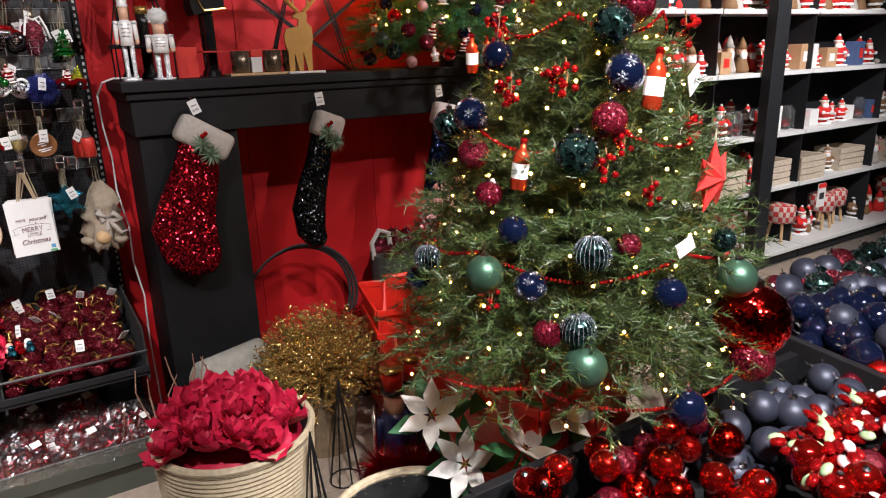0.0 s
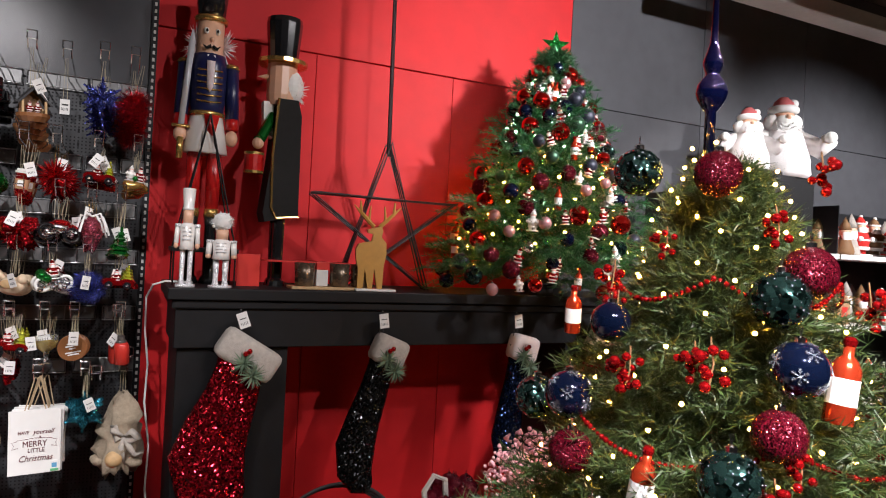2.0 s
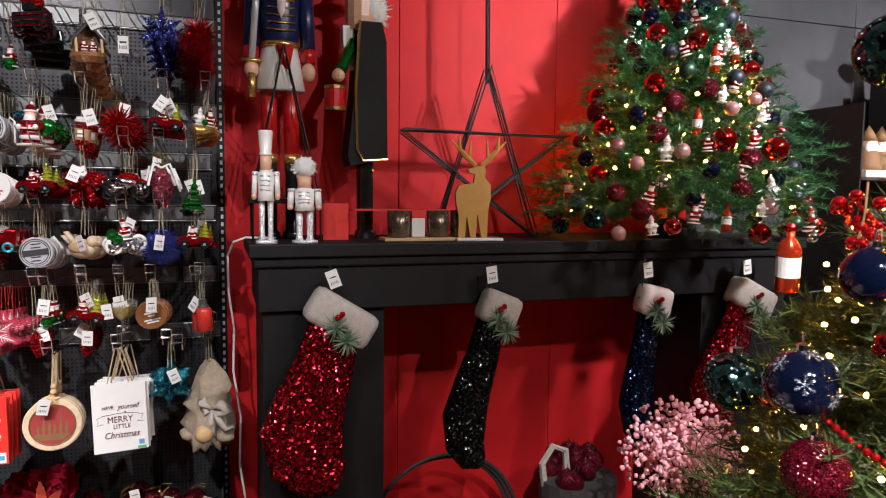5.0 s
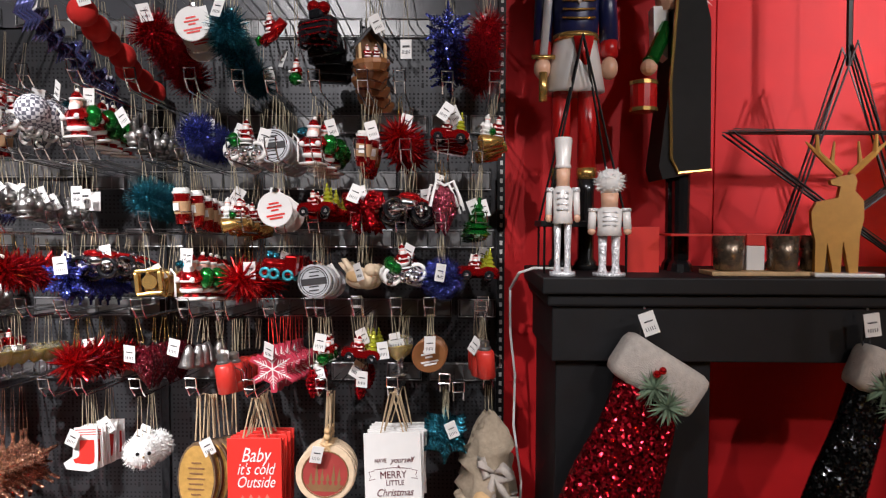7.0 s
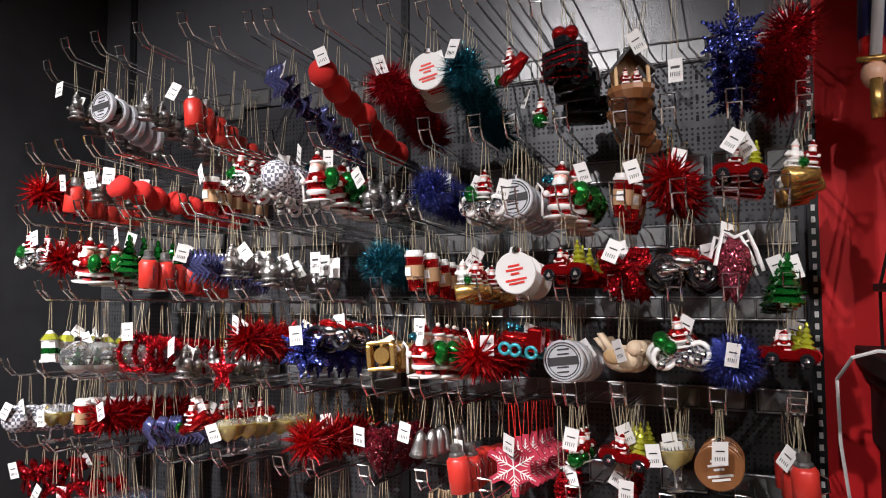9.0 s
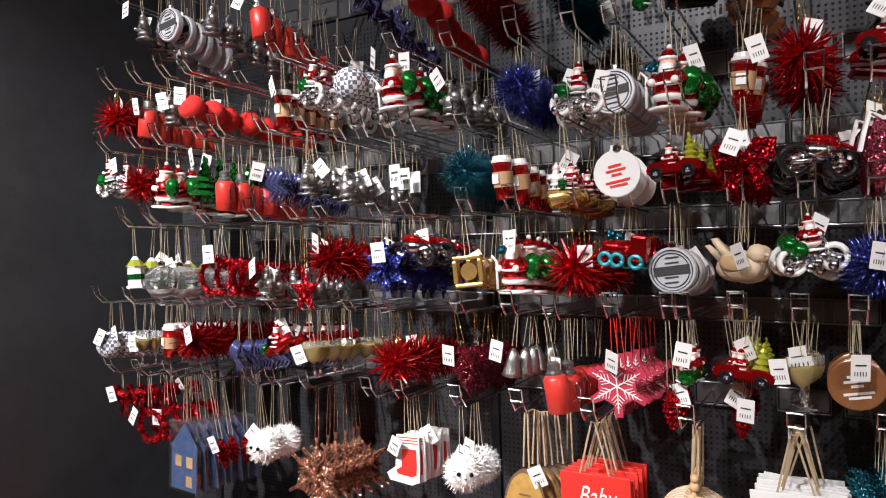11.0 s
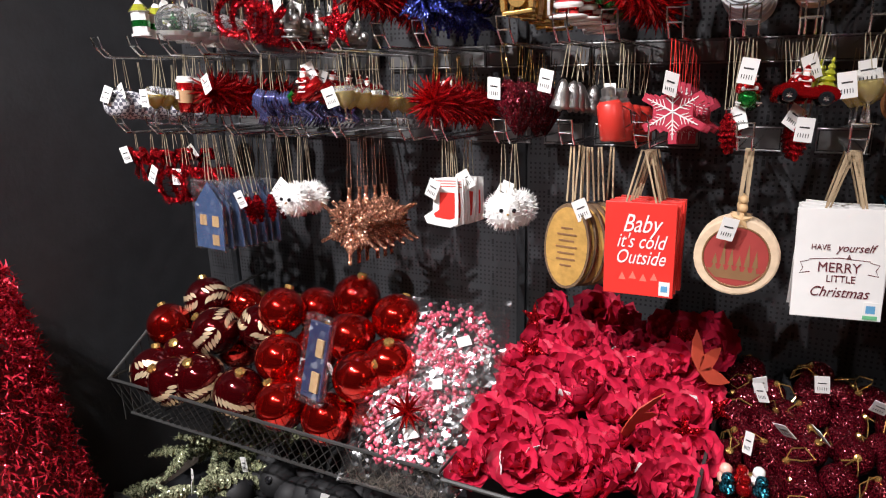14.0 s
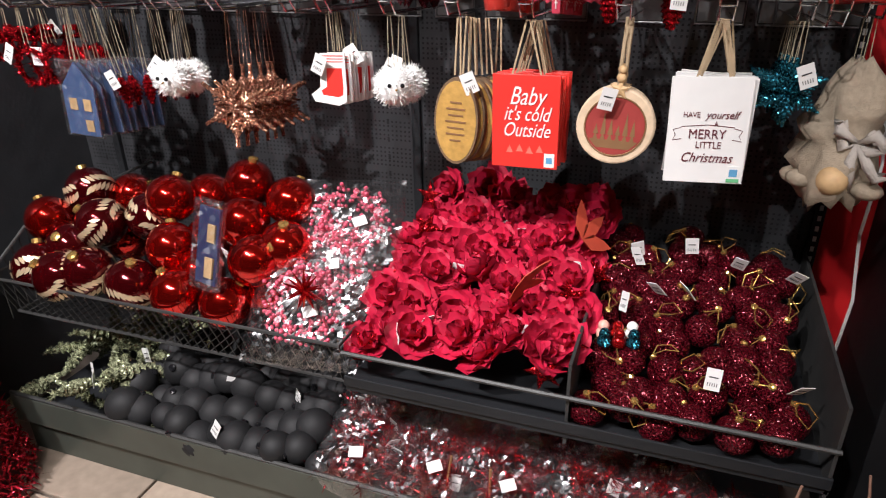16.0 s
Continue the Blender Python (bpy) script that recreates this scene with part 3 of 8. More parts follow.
p = kind("price_card", "white paper price card on a red loop", "price tag", 0.028)
part("card", box(-0.014, -0.0006, -0.024, 0.014, 0.0006, 0.024), CARD, p)
for k in range(6):
    part("mark", box(-0.010 + 0.0035 * k, -0.0012, -0.012, -0.0085 + 0.0035 * k, -0.0007, -0.003), INK, p)
part("mark", box(-0.009, -0.0012, 0.004, 0.009, -0.0007, 0.009), INK, p)

p = kind("coffee_cup", "miniature takeaway coffee cup ornament in red and kraft", "ornament", 0.046)
part("cup", lathe([(0.014, -0.042), (0.0155, -0.041), (0.0205, 0.03)], 18), GLASS_RED, p, smooth=True)
slv = part("sleeve", lathe([(0.0182, -0.018), (0.0205, 0.012)], 18, cap=False), KRAFT, p, smooth=True)
part("label", box(-0.008, -0.0212, -0.01, 0.008, -0.0195, 0.008), CARD, slv)
part("lid", lathe([(0.0215, 0.03), (0.022, 0.035), (0.019, 0.036), (0.018, 0.043), (0.015, 0.044)], 18), GLASS_WHITE, p)

p = kind("gingham_ball", "grey gingham fabric ball ornament", "ornament", 0.038)
part("ball", ball(0.038, None, (0, 0, 0), 18, 12), GREY_GINGHAM, p, smooth=True)
cap(p, 0.042)

p = kind("santa", "painted glass Santa ornament with green sack", "ornament", 0.062)
bm = santa_shape(0.115)
ball(0.022, bm, (0.036, 0.008, -0.005), 10, 8, 1, 0.8, 1.2, mi=3)
tube([(-0.034, -0.014, -0.05), (-0.034, -0.014, 0.005), (-0.045, -0.014, 0.016), (-0.048, -0.014, 0.004)], 0.003, 6, bm, 1)
ball(0.012, bm, (-0.028, 0.005, 0.028), 8, 6, 1.6, 1, 0.8, mi=4)
part("figure", bm, [GLASS_RED, GLASS_WHITE, GLASS_PINK, GLASS_GREEN, G_TEAL], p, smooth=True)

p = kind("chrome_rider", "Santa on a chrome sleigh bike glass ornament", "ornament", 0.05)
part("bike", bike(0.075, None, (1, 0)), [SILVER, GLASS_WHITE], p, smooth=True)
part("figure", santa_shape(0.06, None, (0.002, 0, 0.026)), [GLASS_RED, GLASS_WHITE, GLASS_PINK], p, smooth=True)
part("sack", ball(0.014, ball(0.016, None, (-0.03, 0.004, 0.01), 10, 8), (-0.02, -0.012, 0.0), 10, 8), GLASS_GREEN, p, smooth=True)
bm = bmesh.new()
for k in range(8):
    ball(0.009, bm, (-0.04 + 0.011 * k, -0.008 + 0.006 * (k % 2), -0.03 + 0.008 * (k % 3)), 8, 6)
part("trim", bm, SILVER, p, smooth=True)

p = kind("red_car", "red glass car ornament with Santa and a tree", "ornament", 0.05)
part("body", car_shape(0.092), GLASS_RED, p)
wheels(0.092, p)
part("figure", santa_shape(0.045, None, (-0.01, 0, 0.018)), [GLASS_RED, GLASS_WHITE, GLASS_PINK], p, smooth=True)
part("small_tree", tiered_tree(0.05, 0.016, None, (0.024, 0.004, 0.03)), GLASS_LIME, p)

p = kind("log_rider", "two carol figures on a golden log ornament", "ornament", 0.05)
part("log", lathe([(0.014, -0.03), (0.017, -0.028), (0.016, 0.028), (0.012, 0.03)], 12, None, pose(0, 0, -0.026, 0, 78, 20)), GLASS_GOLD, p, smooth=True)
for s in (-1, 1):
    part("figure", santa_shape(0.05, None, (s * 0.014, 0, 0.012)), [GLASS_RED, GLASS_WHITE, GLASS_PINK] if s > 0 else [GLASS_WHITE, GLASS_WHITE, GLASS_PINK], p, smooth=True)
part("scarf", ball(0.009, None, (0, -0.012, -0.004), 8, 6), GLASS_GREEN, p, smooth=True)

p = kind("green_tree", "shiny green glitter tree ornament", "ornament", 0.05)
part("tree", tiered_tree(0.095, 0.034, None, (0, 0, 0.002), tiers=6), GLASS_GREEN, p)
part("tinsel", spikes(0.012, 30, 0.004, 2, None, (0, 0, 0.0)), G_GOLD, p)
part("glitter_tips", cones(0.034, [d for d in sphere_dirs(24) if d.z < 0.5], 0.005, None, (0, 0, -0.018), 4), G_GREEN, p)

p = kind("red_bow", "red glitter bow ornament with hanging tails", "ornament", 0.038)
for s in (-1, 1):
    part("loop", tube([(0, -0.006, 0.008), (s * 0.02, -0.014, 0.03), (s * 0.042, -0.004, 0.028), (s * 0.04, 0.004, 0.008), (0, 0, 0.004)], [0.004, 0.009, 0.01, 0.009, 0.004], 6), G_RED, p)
    part("tail", slab([(0, 0.004), (s * 0.012, 0.0), (s * 0.038, -0.042), (s * 0.026, -0.036), (s * 0.016, -0.048)], 0.004), G_RED, p)
part("knot", ball(0.01, None, (0, -0.006, 0.006), 8, 6), G_RED, p)

p = kind("motorbike", "black and red chrome motorbike ornament", "ornament", 0.035)
part("bike", bike(0.085, None, (1, 0)), [SILVER, GLASS_BLACK], p, smooth=True)
part("tank", ball(0.015, None, (0, 0, 0.012), 10, 8, 1.8, 0.9, 0.7), GLASS_RED, p, smooth=True)
part("fender", tube([(0.012, 0, -0.006), (0.03, 0, 0.008), (0.05, 0, 0.0)], 0.006), GLASS_RED, p)

for nm, lb, ma in (("pink_drop", "dusky pink glitter drop with ribbon", G_PINK), ("maroon_drop", "dark maroon glitter faceted drop", G_MAROON)):
    p = kind(nm, lb, "ornament", 0.058)
    part("drop", lathe([(0.001, -0.06), (0.014, -0.034), (0.033, 0.008), (0.03, 0.024), (0.012, 0.044), (0.004, 0.052)], 8), ma, p)
    if nm == "pink_drop":
        for s in (-1, 1):
            part("ribbon", tube([(0, -0.012, 0.045), (s * 0.022, -0.016, 0.055), (s * 0.034, -0.02, 0.02), (s * 0.04, -0.02, -0.004)], 0.004, 4), CARD, p)
    cap(p, 0.056, 0.006)

p = kind("lantern", "green and white lantern ornament", "ornament", 0.045)
part("body", lathe([(0.024, -0.042), (0.024, -0.036), (0.02, -0.034), (0.02, 0.012), (0.024, 0.014), (0.012, 0.03), (0.005, 0.04)], 8), GLASS_WHITE, p)
part("band", lathe([(0.021, -0.02), (0.021, -0.006)], 8, cap=False), GLASS_GREEN, p)
part("roof", lathe([(0.0245, 0.015), (0.0125, 0.031)], 8, cap=False), GLASS_LIME, p)

p = kind("snow_globe", "clear glass snow globe ornament with a green tree", "ornament", 0.042)
part("globe", ball(0.04, None, (0, 0, 0), 20, 14), CLEAR, p, smooth=True)
part("snow", lathe([(0.012, -0.036), (0.03, -0.026), (0.034, -0.016), (0.0, -0.012)], 14), GLASS_WHITE, p)
part("small_tree", tiered_tree(0.035, 0.012, None, (0, 0, 0.0)), GLASS_GREEN, p)
cap(p, 0.046)

p = kind("tinsel_wreath", "red tinsel wreath ornament", "ornament", 0.055)
bm = bmesh.new()
for k in range(14):
    a = 2 * math.pi * k / 14
    spikes(0.021, 24, 0.0035, k, bm, (0.04 * math.cos(a), 0, 0.04 * math.sin(a)))
part("tinsel", bm, G_RED, p)
part("hoop", ring(0.04, 0.006), G_RED, p)

p = kind("red_star", "faceted red five-pointed star ornament", "ornament", 0.05)
part("star", star_solid(0.058, 0.023, 5, 0.012), G_RED, p)

p = kind("gold_drum", "antique gold square clock frame ornament", "ornament", 0.032)
part("frame", box(-0.03, -0.012, -0.032, 0.03, 0.012, -0.024, 0.002, box(-0.03, -0.012, 0.024, 0.03, 0.012, 0.032, 0.002)), GLASS_GOLD, p)
for s in (-1, 1):
    part("side", box(s * 0.027 - 0.005, -0.012, -0.0238, s * 0.027 + 0.005, 0.012, 0.0238, 0.002), GLASS_GOLD, p)
part("dial", dish(0.018, 0.006), GLASS_GOLD, p)

p = kind("toy_train", "red and teal toy train glass ornament", "ornament", 0.035)
part("boiler", lathe([(0.014, -0.04), (0.016, -0.036), (0.016, 0.02)], 12, None, pose(0, 0, 0.004, 0, 90, 0)), GLASS_RED, p, smooth=True)
part("cab", box(0.014, -0.018, -0.016, 0.044, 0.018, 0.032, 0.004), GLASS_RED, p)
part("chimney", lathe([(0.006, 0.016), (0.01, 0.036)], 10, None, pose(-0.026, 0, 0)), G_TEAL, p)
for x in (-0.03, -0.008, 0.026):
    part("wheel", ring(0.011, 0.004, None, (x, -0.017, -0.016), 12), mat("teal_enamel", (0.05, 0.34, 0.4), 0.25, 0.4), p, smooth=True)

p = kind("bird", "carved cream wooden bird ornament", "ornament", 0.036)
bm = ball(0.028, None, (0, 0, -0.006), 14, 10, 1.35, 0.8, 0.95)
ball(0.016, bm, (0.03, 0, 0.018), 10, 8)
cones(0.012, [(1, 0, -0.1)], 0.004, bm, (0.044, 0, 0.018))
slab([(-0.028, 0.0), (-0.056, 0.034), (-0.048, 0.036), (-0.018, 0.012)], 0.012, bm)
part("bird", bm, mat("cream_wood", (0.62, 0.48, 0.33), 0.6, vary=0.2, bump=0.3), p, smooth=True)
part("wing", ball(0.017, None, (-0.004, -0.02, -0.002), 10, 8, 1.4, 0.35, 0.8), WOOD, p, smooth=True)

for nm, lb, r, hh in (("wine_glass", "miniature wine glass ornament with amber drink", 0.022, 0.09), ("champagne_glass", "pale gold champagne coupe ornament", 0.026, 0.08)):
    p = kind(nm, lb, "ornament", hh / 2)
    part("glass", lathe([(0.018, -hh / 2), (0.003, -hh / 2 + 0.004), (0.0025, -0.01), (r * 0.8, 0.006), (r, 0.024), (r * 0.9, hh / 2)], 16, cap=False), CLEAR, p, smooth=True)
    part("drink", lathe([(0.002, -0.007), (r * 0.76, 0.007), (r * 0.94, 0.024), (r * 0.9, 0.028)], 16), AMBER, p, smooth=True)

p = kind("pewter_bell", "small dark pewter bell ornament", "ornament", 0.03)
part("bell", lathe([(0.02, -0.03), (0.017, -0.024), (0.014, 0.0), (0.009, 0.018), (0.003, 0.024)], 14), PEWTER, p, smooth=True)
part("clapper", ball(0.005, None, (0, 0, -0.032), 8, 6), PEWTER, p)

p = kind("pink_snowflake", "pink and white patterned wooden snowflake", "ornament", 0.058)
bm = bmesh.new()
for k in range(3):
    slab([(-0.007, -0.058), (0.007, -0.058), (0.009, 0), (0.007, 0.058), (-0.007, 0.058), (-0.009, 0)], 0.0042 + 0.0004 * k, bm, pose(0, 0, 0, 0, 60 * k, 0))
slab(star_flat(0.04, 0.034, 6), 0.0056, bm)
part("flake", bm, mat("raspberry_paint", (0.42, 0.03, 0.06), 0.5), p)
part("pattern", flake_arms(0.05, 0.0015, None, c=(0, -0.0035, 0), sub=4), CARD, p)

p = kind("red_pinecone", "shiny red glitter pinecone ornament", "ornament", 0.04)
bm = bmesh.new()
for k in range(7):
    z, r = 0.028 - 0.01 * k, (0.008, 0.013, 0.016, 0.016, 0.014, 0.011, 0.006)[k]
    lathe([(r * 0.6, z - 0.008), (r * 1.12, z - 0.004), (r * 0.7, z + 0.004)], 9, bm, pose(0, 0, 0, 0, 0, 20 * k))
part("cone", bm, G_RED, p)
cap(p, 0.038, 0.005)

p = kind("blue_house_card", "blue cardboard house kit in clear wrap", "craft kit", 0.085)
part("house", slab([(-0.05, -0.095), (0.05, -0.095), (0.05, 0.02), (0.0, 0.08), (-0.05, 0.02)], 0.004), NAVY_CARD, p)
for x, z in ((0.022, -0.07), (0.024, -0.02), (-0.02, -0.02)):
    part("mark", box(x - 0.012, -0.0036, z - 0.014, x + 0.012, -0.0022, z + 0.014), WOOD, p)
part("wrap", box(-0.056, -0.007, -0.1, 0.056, 0.007, 0.085, 0.003), FILM, p)

p = kind("fluffy_owl", "white fluffy owl ball ornament", "ornament", 0.04)
part("fluff", spikes(0.046, 1400, 0.003, 4, ball(0.037, None, (0, 0, 0), 14, 10), inner=0.03), FUR, p)
for s in (-1, 1):
    part("eye", ball(0.0048, None, (0.012 + s * 0.013, -0.036, 0.008), 8, 6), GLASS_BLACK, p, smooth=True)
part("beak", cones(0.009, [(0.1, -1, -0.3)], 0.003, None, (0.012, -0.034, 0.0)), GLASS_GOLD, p)

p = kind("copper_snowflake", "large copper glitter snowflake ornament", "ornament", 0.09)
part("flake", flake_arms(0.094, 0.0065, None, sub=5), G_COPPER, p)
part("inner_flake", flake_arms(0.06, 0.004, None, c=(0, 0.006, 0), sub=4), G_COPPER, p, m=pose(0, 0, 0, 0, 30, 0))

p = kind("stocking_card", "white wooden stocking tag with a red reindeer print", "ornament", 0.055)
sock = [(-0.025, 0.05), (0.03, 0.05), (0.03, -0.02), (0.028, -0.05), (0.01, -0.058), (-0.045, -0.05), (-0.052, -0.035), (-0.03, -0.02)]
part("sock", slab(sock, 0.004), CARD, p)
part("print", slab([(x * 0.62 + 0.004, z * 0.55 - 0.008) for x, z in sock], 0.0052), RED_CARD, p)
for k in range(3):
    part("mark", box(-0.022, -0.0032, 0.032 + 0.006 * k, 0.027, -0.0021, 0.0335 + 0.006 * k), RED_CARD, p)

p = kind("wood_oval", "oval wood slice plaque with bark edge", "plaque", 0.095)
part("bark_edge", lathe([(0.05, -0.006), (0.05, 0.006)], 30, None, FACE @ Matrix.Diagonal((0.95, 1.78, 1, 1))), BARK, p)
part("slice", lathe([(0.0455, -0.0068), (0.0455, 0.0068)], 30, None, FACE @ Matrix.Diagonal((0.95, 1.82, 1, 1))), mat("mustard_slice", (0.42, 0.24, 0.06), 0.55, vary=0.3, scale=40, bump=0.2, bump_scale=120), p)
for k in range(7):
    w = (0.012, 0.02, 0.016, 0.022, 0.018, 0.02, 0.012)[k]
    part("mark", box(-w, -0.0082, 0.038 - 0.013 * k, w, -0.007, 0.0415 - 0.013 * k), BURNT, p)

p = kind("red_sign", "red hanging board with white lettering", "sign", 0.092)
part("board", box(-0.066, -0.003, -0.092, 0.066, 0.003, 0.092, 0.001), RED_CARD, p)
for w, z, s in (("Baby", 0.05, 0.05), ("it's cold", 0.016, 0.04), ("Outside", -0.016, 0.04)):
    text_mesh(w, s, CARD, p, 0.002, -0.0044, z, "white script lettering", 0.35, 0.72)
for k in range(4):
    part("mark", slab([(-0.007, -0.05), (0.007, -0.05), (0, -0.035)], 0.0068, None, pose(-0.03 + 0.02 * k, 0, -0.012 + 0.003 * (k % 2))), mat("pale_red_print", (0.75, 0.16, 0.12), 0.5), p)
stk = part("sticker", box(0.04, -0.0042, -0.088, 0.06, -0.0031, -0.06), CARD, p)
part("sticker_mark", box(0.044, -0.0048, -0.08, 0.056, -0.0043, -0.068), TAG_BLUE, stk)

p = kind("white_sign", "white hanging board with dark Christmas lettering", "sign", 0.098)
part("board", box(-0.07, -0.003, -0.098, 0.07, 0.003, 0.098, 0.001), CARD, p)
PLUM = mat("plum_ink", (0.1, 0.012, 0.02), 0.6)
for w, x, z, s in (("HAVE", -0.03, 0.03, 0.014), ("yourself", 0.022, 0.03, 0.02), ("A", 0.014, 0.014, 0.012), ("MERRY", 0.0, -0.006, 0.025), ("LITTLE", 0.004, -0.026, 0.018), ("Christmas", 0.002, -0.05, 0.026)):
    text_mesh(w, s, PLUM, p, x, -0.0044, z, "dark plum lettering", 0.35 if w.islower() or w == "Christmas" else 0.0, 0.85)
for s in (-1, 1):
    part("banner", tube([(s * 0.046, -0.0032, 0.006), (s * 0.06, -0.0032, 0.002), (s * 0.055, -0.0032, -0.008), (s * 0.06, -0.0032, -0.018), (s * 0.044, -0.0032, -0.015)], 0.0008, 4), PLUM, p)
part("banner", tube([(-0.046, -0.0032, 0.008), (0, -0.0032, 0.012), (0.046, -0.0032, 0.008)], 0.0008, 4), PLUM, p)
stk = part("sticker", box(0.042, -0.0042, -0.095, 0.064, -0.0031, -0.064), CARD, p)
part("sticker_mark", box(0.046, -0.0048, -0.084, 0.06, -0.0043, -0.07), TAG_BLUE, stk)
part("sticker_mark", box(0.042, -0.0048, -0.095, 0.064, -0.0043, -0.088), TAG_GREEN, stk)

p = kind("wood_ring", "round wood slice with red cut-out forest scene", "plaque", 0.078)
part("slice", dish(0.072, 0.010, seg=32), mat("light_slice", (0.62, 0.47, 0.32), 0.65, vary=0.2, scale=30), p)
part("panel", dish(0.056, 0.0112, seg=32), RUST, p)
part("panel_rim", ring(0.056, 0.0015, None, (0, -0.0062, 0), 32), BURNT, p)
for k in range(6):
    x = -0.034 + 0.0136 * k
    hh = 0.03 + 0.012 * ((k * 5) % 3)
    part("cutout_tree", slab([(-0.006, -0.02), (0.006, -0.02), (0.0015, -0.004), (0.005, -0.004), (0, hh - 0.014), (-0.005, -0.004), (-0.0015, -0.004)], 0.0125, None, pose(x, 0, -0.012)), BURNT, p)
part("cutout_ground", slab([(-0.046, -0.026), (0.046, -0.026), (0.03, -0.042), (-0.03, -0.042)], 0.0122), BURNT, p)
part("twig_star", star_solid(0.02, 0.008, 5, 0.003, None, (0, -0.008, 0.07)), WOOD, p)
part("bead", ball(0.008, ball(0.009, None, (0, -0.004, 0.09), 10, 8), (0, -0.004, 0.105), 10, 8), WOOD, p, smooth=True)

p = kind("burlap_gnome", "burlap gnome doll with grey beard and bow", "doll", 0.11)
bm = lathe([(0.045, -0.1), (0.068, -0.085), (0.074, -0.06), (0.068, -0.03), (0.058, 0.0), (0.062, 0.02), (0.05, 0.045), (0.056, 0.06), (0.036, 0.085), (0.022, 0.11), (0.008, 0.14)], 28, None, None, 0)
for v in bm.verts:
    v.co *= 1 + 0.6 * noise.noise(v.co * 24) + 0.18 * noise.noise(v.co * 70)
ball(0.027, bm, (0.006, -0.066, -0.058), 14, 10, mi=1)
for s, w in ((-1, 0.05), (1, 0.062)):
    tube([(0.03, -0.05, 0.012), (0.03 + s * 0.03, -0.07, 0.034), (0.03 + s * w * 0.7, -0.05, 0.03 - s * 0.02), (0.03 + s * 0.02, -0.056, 0.0), (0.03, -0.05, 0.01)], [0.004, 0.011, 0.012, 0.011, 0.004], 7, bm, 2)
    tube([(0.03, -0.052, 0.01), (0.04 + s * 0.014, -0.062, -0.02), (0.05 + s * 0.02, -0.058, -0.045), (0.062 + s * 0.03, -0.045, -0.06 + s * 0.02)], [0.005, 0.01, 0.009, 0.002], 6, bm, 2)
    ball(0.022, bm, (s * 0.056, -0.03, -0.075), 8, 6, 1.3, 1, 0.8, mi=0)
part("doll", bm, [BURLAP, WOOD, mat("grey_linen_ribbon", (0.4, 0.36, 0.32), 0.95, vary=0.25, bump=0.8, bump_scale=300)], p, smooth=True)

# hook, tag and loop prototypes
hook = thing("display_hook", "chrome wire display hook with a clear label holder", "hook", pose(0, -20, 0), group="hooks on the perforated wall")
part("wire", tube([(-0.012, 0.36, -0.03), (-0.012, 0.0, -0.012), (-0.012, -0.018, 0.012), (0.012, -0.018, 0.012), (0.012, 0.0, -0.012), (0.012, 0.36, -0.03)], 0.0023), CHROME, hook)
part("back_bar", tube([(-0.05, 0.35, -0.012), (-0.05, 0.35, -0.062), (0.05, 0.35, -0.062), (0.05, 0.35, -0.012), (-0.05, 0.35, -0.012)], 0.0024), mat("dull_steel_wire", (0.3, 0.3, 0.3), 0.35, 0.9), hook)
part("back_plate", box(-0.046, 0.351, -0.058, 0.046, 0.354, -0.016), mat("dull_tin_plate", (0.2, 0.2, 0.2), 0.4, 0.7), hook)
part("tip_plate", tube([(-0.013, -0.018, 0.012), (-0.013, -0.024, 0.036), (0.013, -0.024, 0.036), (0.013, -0.018, 0.012)], 0.002, 5), CHROME, hook)
TAG_BM = box(-0.014, -0.0006, -0.042, 0.014, 0.0006, 0.0)
for k in range(5):
    box(-0.009 + 0.004 * k, -0.0012, -0.034, -0.0078 + 0.004 * k, -0.0007, -0.027, 0, TAG_BM, 1)
box(-0.008, -0.0012, -0.018, 0.008, -0.0007, -0.0155, 0, TAG_BM, 1)
TAG_MESH = bpy.data.meshes.new("price_tag")
TAG_BM.to_mesh(TAG_MESH)
TAG_BM.free()
TAG_MESH.materials.append(CARD)
TAG_MESH.materials.append(INK)
LOOPS = {}


def loop_mesh(height, wide, ma):
    key = (round(height, 2), wide, ma.name)
    if key not in LOOPS:
        h = max(key[0], 0.01)
        bm = tube([(-wide, 0, 0), (-0.003, 0, h), (0.003, 0, h), (wide, 0, 0)], 0.0008 if ma is not TWINE else 0.0024, 4)
        me = bpy.data.meshes.new("loop")
        bm.to_mesh(me)
        bm.free()
        me.materials.append(ma)
        LOOPS[key] = me
    return LOOPS[key]


ROW_A, ROW_B, ROW_C, ROW_D, ROW_E, ROW_F = 2.19, 1.91, 1.745, 1.575, 1.37, 1.18
BIG = {"red_sign": 0.022, "white_sign": 0.024, "wood_ring": 0.02, "wood_oval": 0.02, "stocking_card": 0.02, "blue_house_card": 0.03, "felt_ball": 0.058, "silver_disc": 0.03, "copper_snowflake": 0.035, "champagne_glass": 0.04, "silver_figure": 0.045}
TIES = {"red_sign": TWINE, "white_sign": TWINE, "wood_ring": TWINE, "wood_oval": TWINE, "pink_snowflake": RED_CARD, "copper_snowflake": G_COPPER, "red_spiky": G_GOLD, "red_star": G_GOLD, "pink_drop": G_GOLD, "maroon_drop": G_GOLD}


